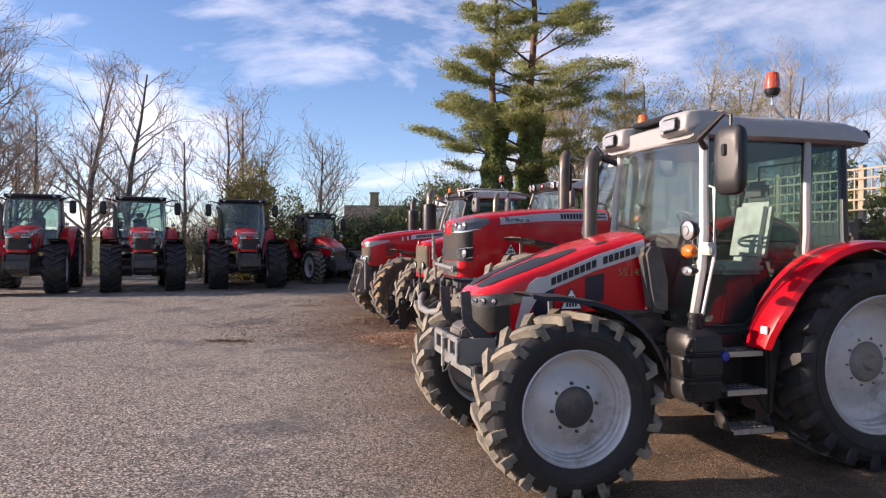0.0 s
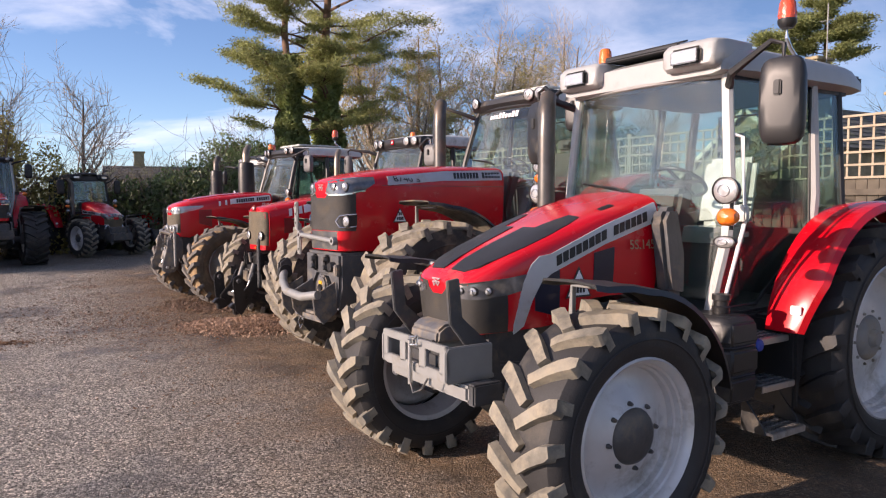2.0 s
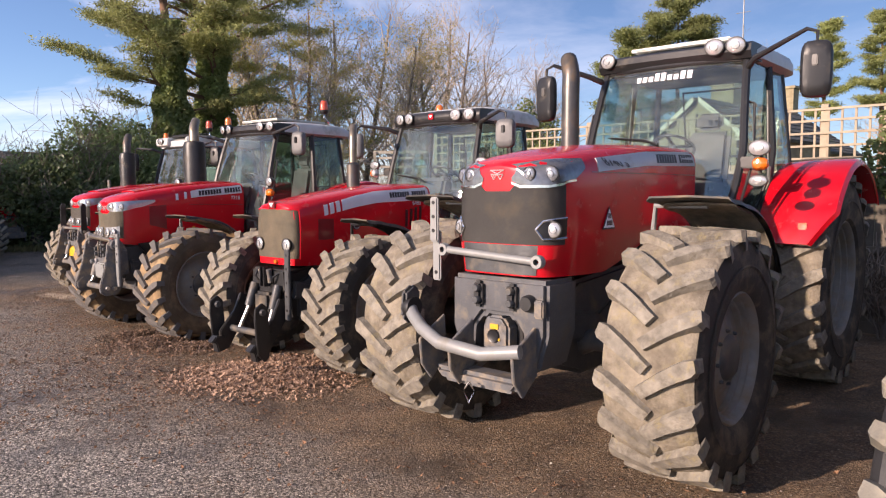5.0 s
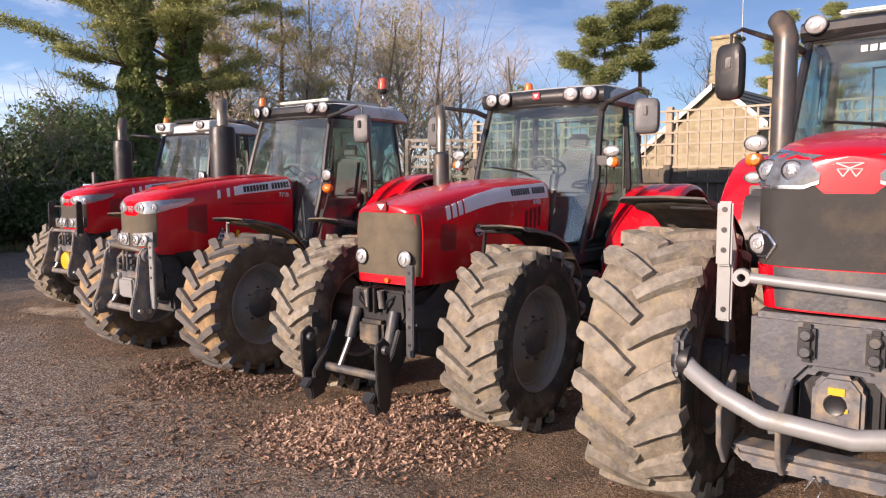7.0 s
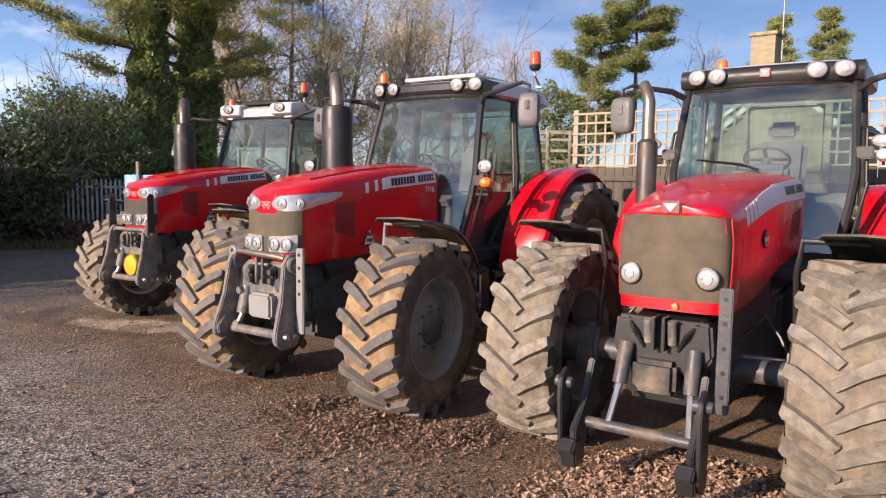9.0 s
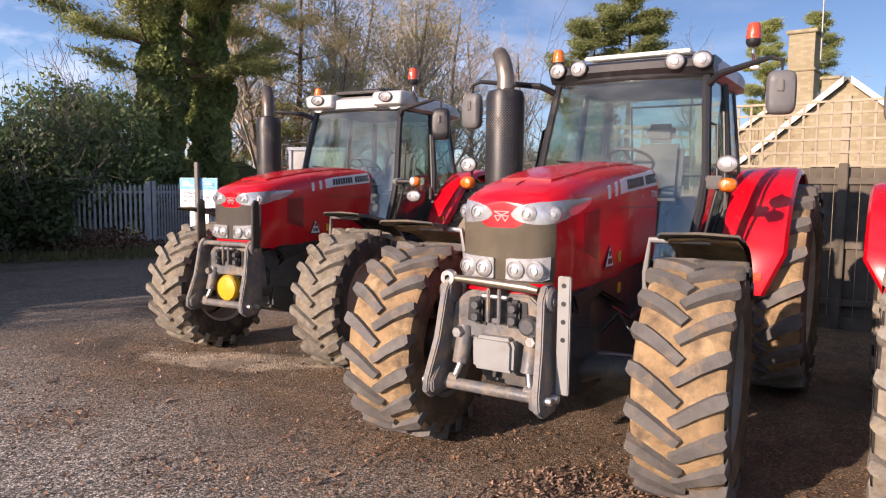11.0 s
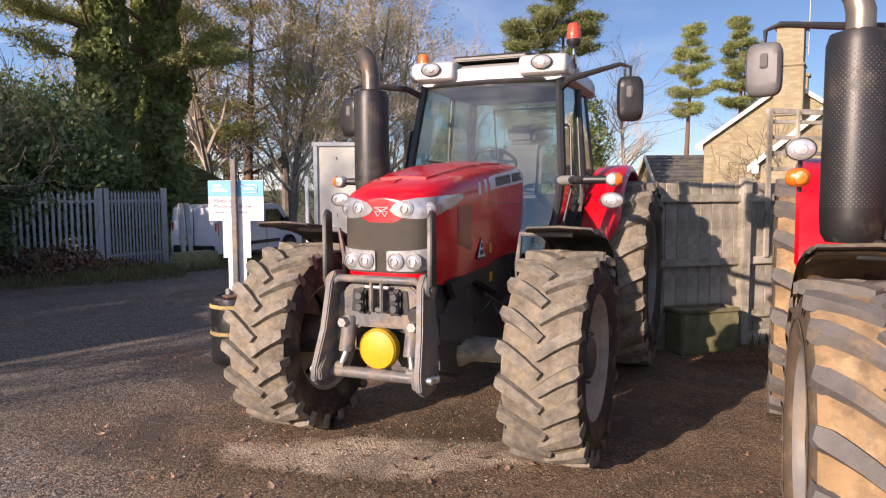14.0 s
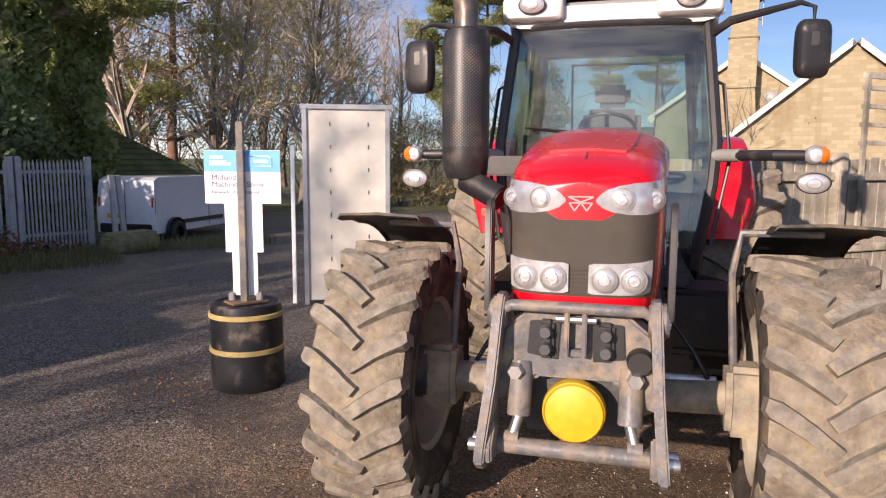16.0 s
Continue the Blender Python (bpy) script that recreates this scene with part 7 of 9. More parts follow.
# ---------------------------------------------------------------- ground
def ground_material():
    """Worn tarmac that gives way to brown wet mud and grit round the parked row, with shallow wet patches, and rough grass past the yard."""
    m = bpy.data.materials.new("worn_tarmac_and_mud")
    m.use_nodes = True
    n, l = m.node_tree.nodes, m.node_tree.links
    b = n["Principled BSDF"]
    tc = n.new("ShaderNodeTexCoord")

    def noise_n(scale, detail=6.0, rough=0.6, vec=None):
        q = n.new("ShaderNodeTexNoise")
        q.inputs["Scale"].default_value, q.inputs["Detail"].default_value, q.inputs["Roughness"].default_value = scale, detail, rough
        l.new(vec or tc.outputs["Object"], q.inputs["Vector"])
        return q.outputs["Fac"]

    def ramp(v, a, b_, c0=0.0, c1=1.0):
        q = n.new("ShaderNodeMapRange")
        q.inputs["From Min"].default_value, q.inputs["From Max"].default_value = a, b_
        q.inputs["To Min"].default_value, q.inputs["To Max"].default_value = c0, c1
        l.new(v, q.inputs["Value"])
        return q.outputs["Result"]

    def mixc(f, a, b_):
        q = n.new("ShaderNodeMix")
        q.data_type = "RGBA"
        l.new(f, q.inputs["Factor"])
        for v, k in ((a, "A"), (b_, "B")):
            if isinstance(v, tuple):
                q.inputs[k].default_value = (*v, 1)
            else:
                l.new(v, q.inputs[k])
        return q.outputs["Result"]

    def math_n(op, a, b_):
        q = n.new("ShaderNodeMath")
        q.operation = op
        for v, k in ((a, 0), (b_, 1)):
            if isinstance(v, (int, float)):
                q.inputs[k].default_value = v
            else:
                l.new(v, q.inputs[k])
        return q.outputs[0]

    # distance in front of the parked row
    sep = n.new("ShaderNodeSeparateXYZ")
    l.new(tc.outputs["Object"], sep.inputs[0])
    ax = math_n("MULTIPLY", sep.outputs["X"], 0.90)
    ay = math_n("MULTIPLY", sep.outputs["Y"], 0.43)
    d = math_n("ADD", ax, ay)
    dn = math_n("ADD", d, math_n("MULTIPLY", noise_n(0.55, 5), 2.6))
    road_f = ramp(math_n("ADD", sep.outputs["Y"], math_n("MULTIPLY", noise_n(0.8, 4), 1.6)), 20.6, 23.0)
    mud_f = math_n("MULTIPLY", ramp(dn, 1.6, 3.4), math_n("SUBTRACT", 1.0, math_n("MULTIPLY", road_f, 0.8)))
    agg = n.new("ShaderNodeTexVoronoi")
    agg.inputs["Scale"].default_value = 58.0
    l.new(tc.outputs["Object"], agg.inputs["Vector"])
    fine = n.new("ShaderNodeTexVoronoi")
    fine.inputs["Scale"].default_value = 125.0
    l.new(tc.outputs["Object"], fine.inputs["Vector"])
    pick = n.new("ShaderNodeSeparateColor")
    l.new(agg.outputs["Color"], pick.inputs[0])
    pick2 = n.new("ShaderNodeSeparateColor")
    l.new(fine.outputs["Color"], pick2.inputs[0])
    grit = noise_n(140.0, 3)
    tar = mixc(ramp(pick.outputs[0], 0.1, 1.0), (0.11, 0.10, 0.09), (0.54, 0.495, 0.43))
    tar = mixc(ramp(pick2.outputs[0], 0.55, 1.0, 0, 0.75), tar, (0.60, 0.555, 0.49))
    tar = mixc(ramp(agg.outputs["Distance"], 0.5, 0.9, 0, 0.35), tar, (0.075, 0.068, 0.06))
    tar = mixc(ramp(noise_n(1.3, 7), 0.35, 0.7, 0, 0.40), tar, (0.32, 0.28, 0.235))
    tar = mixc(ramp(noise_n(0.35, 6), 0.48, 0.66, 0, 0.5), tar, (0.46, 0.415, 0.355))
    mud = mixc(ramp(noise_n(2.2, 8), 0.3, 0.7), (0.085, 0.052, 0.029), (0.30, 0.20, 0.115))
    mud = mixc(ramp(pick.outputs[1], 0.80, 1.0, 0, 0.7), mud, (0.40, 0.325, 0.235))
    mud = mixc(ramp(pick2.outputs[1], 0.6, 1.0, 0, 0.55), mud, (0.05, 0.035, 0.024))
    mud = mixc(ramp(grit, 0.45, 0.75, 0, 0.5), mud, (0.27, 0.21, 0.15))
    tar = mixc(math_n("MULTIPLY", road_f, 0.62), tar, (0.10, 0.095, 0.088))
    col = mixc(mud_f, tar, mud)
    col = mixc(ramp(grit, 0.62, 0.72, 0, 0.7), col, (0.36, 0.33, 0.29))
    # worn, damp and muddy blotches at walking scale
    blot = ramp(noise_n(6.5, 9, 0.72), 0.52, 0.72, 0, 0.55)
    col = mixc(blot, col, (0.05, 0.036, 0.026))
    pale = ramp(noise_n(3.4, 8, 0.7), 0.58, 0.76, 0, 0.55)
    col = mixc(math_n("MULTIPLY", pale, math_n("SUBTRACT", 1.0, math_n("MULTIPLY", mud_f, 0.75))), col, (0.46, 0.40, 0.32))
    # every stone of the surface has its own tone, with dark joints between
    tone = math_n("MULTIPLY", ramp(pick.outputs[0], 0.0, 1.0, 0.58, 1.95), ramp(agg.outputs["Distance"], 0.25, 0.75, 1.12, 0.45))
    tone = math_n("MULTIPLY", tone, ramp(pick2.outputs[0], 0.0, 1.0, 0.75, 1.40))
    tone = math_n("ADD", math_n("MULTIPLY", tone, math_n("SUBTRACT", 1.0, math_n("MULTIPLY", mud_f, 0.45))), math_n("MULTIPLY", mud_f, 0.45))
    spk = n.new("ShaderNodeVectorMath")
    spk.operation = "SCALE"
    l.new(col, spk.inputs[0])
    l.new(tone, spk.inputs["Scale"])
    col = spk.outputs["Vector"]
    # pale washed-out sand where water stands before the last machine
    spot = n.new("ShaderNodeVectorMath")
    spot.operation = "DISTANCE"
    lay = n.new("ShaderNodeMapping")
    lay.vector_type = "TEXTURE"
    lay.inputs["Location"].default_value = (-5.522, 18.372, 0.0)
    lay.inputs["Rotation"].default_value = (0.0, 0.0, radians(-37))
    lay.inputs["Scale"].default_value = (1.75, 0.55, 1.0)
    l.new(tc.outputs["Object"], lay.inputs["Vector"])
    l.new(lay.outputs["Vector"], spot.inputs[0])
    spot.inputs[1].default_value = (0.0, 0.0, 0.0)
    sand = ramp(math_n("ADD", spot.outputs["Value"], math_n("MULTIPLY", noise_n(2.4, 6), 1.3)), 1.05, 1.35, 0.9, 0.0)
    col = mixc(sand, col, (0.66, 0.54, 0.40))
    # wet patches
    wet = ramp(noise_n(0.62, 5, 0.6), 0.53, 0.62)
    col = mixc(math_n("MULTIPLY", wet, 0.55), col, (0.035, 0.028, 0.022))
    # grass far off
    rad = n.new("ShaderNodeVectorMath")
    rad.operation = "DISTANCE"
    l.new(tc.outputs["Object"], rad.inputs[0])
    rad.inputs[1].default_value = (-3.0, 10.0, 0.0)
    gf = ramp(math_n("ADD", rad.outputs["Value"], math_n("MULTIPLY", noise_n(0.3), 5.0)), 29.5, 31.5)
    grass = mixc(ramp(noise_n(2.5, 8), 0.35, 0.7), (0.075, 0.105, 0.03), (0.20, 0.21, 0.075))
    col = mixc(gf, col, grass)
    l.new(col, b.inputs["Base Color"])
    rg = math_n("SUBTRACT", ramp(noise_n(3.0, 5), 0.3, 0.7, 0.62, 0.88), math_n("MULTIPLY", wet, 0.36))
    l.new(rg, b.inputs["Roughness"])
    bp = n.new("ShaderNodeBump")
    bp.inputs["Strength"].default_value, bp.inputs["Distance"].default_value = 1.0, 0.03
    hgt = math_n("ADD", math_n("MULTIPLY", math_n("SUBTRACT", math_n("MULTIPLY", pick.outputs[2], 0.7), agg.outputs["Distance"]), 0.95), math_n("ADD", grit, math_n("MULTIPLY", noise_n(9.0, 8, 0.7), 2.2)))
    l.new(math_n("MULTIPLY", hgt, math_n("MULTIPLY", math_n("SUBTRACT", 1.0, math_n("MULTIPLY", wet, 0.6)), math_n("SUBTRACT", 1.0, math_n("MULTIPLY", mud_f, 0.4)))), bp.inputs["Height"])
    l.new(bp.outputs["Normal"], b.inputs["Normal"])
    return m


gv, gf_ = [], []
for j, r in enumerate((0, 20, 34, 45, 80, 160, 400, 1500)):
    for k in range(48):
        a = 2 * math.pi * k / 48
        gv.append((-3 + r * math.cos(a), 10 + r * math.sin(a), 0.0))
for j in range(7):
    for k in range(48):
        a, b_ = j * 48 + k, j * 48 + (k + 1) % 48
        gf_.append((a, b_, b_ + 48, a + 48) if j else (a, b_ + 48, a + 48))
solid("ground", MB().add(gv, gf_), ground_material(), "worn grey tarmac yard with brown mud and wet patches", kind="structure", smooth=0)

# ---------------------------------------------------------------- loose leaves, grit and pebbles
leaf_m = mat("dry_brown_leaf", (0.19, 0.105, 0.058), 0.85, var=0.3, vscale=30, island=0.8)
leaf_pale = mat("curled_tan_leaf", (0.32, 0.21, 0.145), 0.8, var=0.3, vscale=30, island=0.85)
stone_m = mat("grey_pebble", (0.22, 0.19, 0.155), 0.8, var=0.3, vscale=9, island=0.45)


def leaf_litter(name, spots, material, label, seed, size=(0.03, 0.065), heap=0.0):
    """spots: (x, y, spread x, spread y, turn, count)."""
    rng = np.random.default_rng(seed)
    vs, fs = [], []
    for x, y, sx, sy, tn, cnt in spots:
        p = rng.normal(0, 0.5, (cnt, 2)) * (sx, sy)
        p = p[(p[:, 0] / sx) ** 2 + (p[:, 1] / sy) ** 2 < 1.1]
        c, s = math.cos(radians(tn)), math.sin(radians(tn))
        for a, b_ in p:
            q = max(0.0, 1 - ((a / sx) ** 2 + (b_ / sy) ** 2) / 0.9)
            z = 0.006 + rng.uniform(0, 1) * heap * q
            w = rng.uniform(*size)
            h = w * rng.uniform(0.25, 0.55)
            rot = Euler((rng.normal(0, 0.22 + 1.6 * heap), rng.normal(0, 0.22 + 1.6 * heap), rng.uniform(0, 6.3))).to_matrix()
            cu = rng.uniform(0.05, 0.35) * w
            o = Vector((x + a * c - b_ * s, y + a * s + b_ * c, z + 0.3 * cu))
            pts = [(-w / 2, 0, cu * 0.6), (-w * 0.1, -h / 2, 0), (w / 2, 0, cu * 0.7), (-w * 0.1, h / 2, 0.0), (0, 0, -0.15 * cu)]
            k = len(vs)
            for t in pts:
                u = o + rot @ Vector(t)
                vs.append((u.x, u.y, max(0.003, u.z)))
            fs += [(k, k + 1, k + 4), (k + 1, k + 2, k + 4), (k + 2, k + 3, k + 4), (k + 3, k, k + 4)]
    solid(name, MB().add(vs, fs), material, label, "leaves", kind="stuff", smooth=0)


leaf_litter("leaf_pile", [(-3.0, 11.75, 1.0, 0.75, -30, 7000), (-2.6, 12.2, 0.7, 0.5, -30, 1800)], leaf_pale, "heap of curled tan leaves on the mud", 5, (0.022, 0.062), 0.10)
leaf_litter("leaf_pile", [(-4.15, 13.85, 0.75, 0.5, 20, 2400), (-4.5, 14.45, 0.45, 0.3, 20, 900), (-3.65, 13.4, 0.5, 0.35, 10, 1300)], leaf_pale, "small heap of brown leaves before the tyres", 6, (0.022, 0.06), 0.07)
leaf_litter("leaf_scatter", [(-6.6, 13.2, 2.2, 2.6, 0, 420), (-7.0, 17.6, 2.4, 2.6, 0, 420), (-4.6, 12.4, 1.8, 1.4, 0, 260)], leaf_pale, "larger curled tan leaves scattered over the mud", 91, (0.05, 0.10), 0.0)
leaf_litter("leaf_scatter", [(-4.4, 13.0, 2.4, 1.8, 30, 2600), (-3.4, 11.2, 1.9, 1.6, 0, 1700), (-4.9, 15.6, 2.2, 1.6, 20, 1500), (-5.6, 10.8, 0.9, 0.5, 10, 420), (-6.3, 14.0, 3.2, 3.2, 0, 1300), (-6.8, 18.2, 2.6, 2.6, 0, 1300), (-2.0, 8.6, 2.6, 2.2, 0, 700), (-6.2, 22.0, 0.8, 0.7, 0, 260), (-6.5, 22.5, 1.6, 1.2, 0, 200), (-0.387, 18.468, 1.3, 0.7, -20, 2600), (-1.074, 18.709, 0.8, 0.42, -12, 1900), (-7.2, 17.1, 0.45, 0.3, 10, 160), (-5.95, 10.8, 0.5, 0.16, 10, 500), (-8.0, 30.0, 3.5, 1.6, 10, 900)],
            leaf_m, "scattered brown fallen leaves on the ground", 7, (0.018, 0.06), 0.01)


def pebbles(name, areas, seed, label, material=None, size=(0.003, 0.009)):
    rng = np.random.default_rng(seed)
    vs, fs = [], []
    for x, y, sx, sy, cnt in areas:
        for _ in range(cnt):
            r = rng.uniform(*size) * (1.7 if rng.uniform() > 0.96 else 1)
            o = (x + rng.uniform(-sx, sx), y + rng.uniform(-sy, sy), r * 0.3)
            k = len(vs)
            for d in ((1, 0, 0), (0, 1, 0), (-1, 0, 0), (0, -1, 0), (0, 0, 0.7)):
                j = rng.uniform(0.7, 1.25)
                vs.append((o[0] + d[0] * r * j, o[1] + d[1] * r * j, max(0.001, o[2] + d[2] * r - (0 if d[2] else r * 0.3))))
            fs += [(k, k + 1, k + 4), (k + 1, k + 2, k + 4), (k + 2, k + 3, k + 4), (k + 3, k, k + 4)]
    solid(name, MB().add(vs, fs), material or stone_m, label, "pebbles", kind="stuff", smooth=0)


pebbles("pebbles", [(-3.5, 6.5, 4.5, 5.0, 1300), (-6.5, 14.0, 3.5, 5.0, 1100), (-6.5, 19.5, 3.0, 3.0, 800)], 11, "loose grit and pebbles on the yard")
pale_grit = mat("pale_limestone_grit", (0.46, 0.42, 0.36), 0.85, var=0.2, vscale=30, island=0.6)
pebbles("gravel", [(-3.6, 6.0, 3.6, 4.0, 5000), (-6.4, 12.5, 3.0, 3.5, 4500), (-6.6, 18.5, 2.6, 3.5, 4500)], 12, "pale limestone grit loose on the tarmac", pale_grit, (0.002, 0.007))

# ---------------------------------------------------------------- trees and bushes
bark = mat("grey_brown_bark", (0.17, 0.14, 0.115), 0.9, var=0.35, vscale=4, bump=0.5, bscale=30)
twig_m = mat("brown_twig", (0.41, 0.35, 0.29), 0.9, var=0.3, vscale=3)
pine_bark = mat("red_brown_pine_bark", (0.17, 0.10, 0.065), 0.9, var=0.35, vscale=4, bump=0.5, bscale=25)


def leaf_mat(name, color, var=0.3, rough=0.75):
    m = mat(name, color, rough, var=var, vscale=0.8, island=0.5)
    n, l = m.node_tree.nodes, m.node_tree.links
    b = n["Principled BSDF"]
    # thin leaves let some of the light through
    tl = n.new("ShaderNodeBsdfTranslucent")
    l.new(b.inputs["Base Color"].links[0].from_socket, tl.inputs["Color"])
    mx = n.new("ShaderNodeMixShader")
    mx.inputs["Fac"].default_value = 0.38
    l.new(b.outputs[0], mx.inputs[1])
    l.new(tl.outputs[0], mx.inputs[2])
    l.new(mx.outputs[0], n["Material Output"].inputs["Surface"])
    return m


needle_m = leaf_mat("pine_needle_green", (0.34, 0.36, 0.135))
far_needle_m = leaf_mat("dark_pine_needle", (0.27, 0.30, 0.112))
ivy_m = leaf_mat("dark_ivy_leaf", (0.225, 0.275, 0.10))
laurel_m = leaf_mat("dark_laurel_leaf", (0.14, 0.19, 0.08), rough=0.40)
larch_m = leaf_mat("yellow_olive_leaf", (0.36, 0.31, 0.11))
straw_m = leaf_mat("straw_grass", (0.38, 0.30, 0.15))
hedge_m = leaf_mat("olive_brown_hedge_leaf", (0.20, 0.165, 0.09))
grass_m = leaf_mat("rough_grass", (0.14, 0.135, 0.058))


def cards(pts, size, seed, aspect=0.5, spread=None):
    """Many small leaf blades at pts, turned at random."""
    rng = np.random.default_rng(seed)
    pts = np.asarray(pts, float)
    n = len(pts)
    a = rng.normal(size=(n, 3))
    a /= np.linalg.norm(a, axis=1)[:, None]
    if spread is not None:
        a = a * 0.75 + spread
        a /= np.linalg.norm(a, axis=1)[:, None]
    b = np.cross(a, rng.normal(size=(n, 3)))
    b /= np.linalg.norm(b, axis=1)[:, None]
    s = rng.uniform(size[0], size[1], (n, 1))
    v = np.stack([pts - a * s * 0.5, pts + b * s * aspect * 0.5, pts + a * s * 0.5, pts - b * s * aspect * 0.5], 1).reshape(-1, 3)
    f = np.arange(4 * n).reshape(-1, 4)
    return MB().add(v.tolist(), f.tolist())


def grow(rng, p, d, length, r, level, out, tips, up=0.12, spread=0.6, kids=4):
    """A branch in bent steps with side branches."""
    n = 4 if level > 0 else 3
    pts, rs = [Vector(p)], [r]
    d = Vector(d).normalized()
    for i in range(n):
        d = (d + Vector(rng.normal(0, 0.12, 3)) + Vector((0, 0, up))).normalized()
        pts.append(pts[-1] + d * length / n)
        rs.append(r * (1 - 0.75 * (i + 1) / n))
    out.append((pts, rs, 5 if level >= 2 else 3))
    tips.append(pts[-1])
    if level == 0:
        return
    for k in range(kids + (1 if rng.uniform() < 0.5 else 0)):
        t = rng.uniform(0.25, 1.0)
        i = min(n - 1, int(t * n))
        o = pts[i].lerp(pts[i + 1], t * n - i)
        side = d.cross(Vector(rng.normal(size=3))).normalized()
        nd = (d * (1 - spread * 0.5) + side * spread).normalized()
        grow(rng, o, nd, length * rng.uniform(0.45, 0.68), r * (1 - 0.7 * t) * 0.62 + 0.004, level - 1, out, tips, up, spread, kids)


def bare_tree(name, at, h, seed, label, lean=0.0, crown=0.32, leaf=None, n_leaf=0, group="bare trees round the yard", dens=1.0):
    rng = np.random.default_rng(seed)
    T = thing(name, pose(at[0], at[1], 0), label, "tree", group)
    base_r = h * 0.014 + 0.03
    pts, rs = [Vector((0, 0, -0.1))], [base_r * 1.3]
    d = Vector((lean, 0, 1)).normalized()
    for i in range(9):
        d = (d + Vector((rng.normal(0, 0.06), rng.normal(0, 0.06), 0.08))).normalized()
        pts.append(pts[-1] + d * h * 0.9 / 9)
        rs.append(base_r * (1 - 0.09 * (i + 1)))
    part("trunk", MB().tube(pts, rs, 8), bark, T)
    out, tips = [], []
    for k in range(int(22 * dens)):
        t = rng.uniform(0.18, 0.98)
        i = min(8, int(t * 9))
        o = pts[i].lerp(pts[i + 1], t * 9 - i)
        a = rng.uniform(0, 6.283)
        nd = Vector((math.cos(a) * 0.75, math.sin(a) * 0.75, 0.75))
        grow(rng, o, nd, h * crown * (1.05 - 0.6 * t) * rng.uniform(0.7, 1.2), base_r * (1 - 0.85 * t) * 0.5 + 0.006, 2, out, tips, 0.10, 0.7, 4)
    mb = MB()
    for p, r, k in out:
        mb.tube(p, [max(q, 0.006) for q in r], k, caps=False)
    part("crown", mb, twig_m, T, smooth=60)
    if leaf and n_leaf:
        idx = rng.integers(0, len(tips), n_leaf)
        pp = np.array([tuple(tips[i]) for i in idx]) + rng.normal(0, 0.16, (n_leaf, 3))
        part("foliage", cards(pp, (0.06, 0.14), seed + 1, 0.45), leaf, T, smooth=0)
    return T


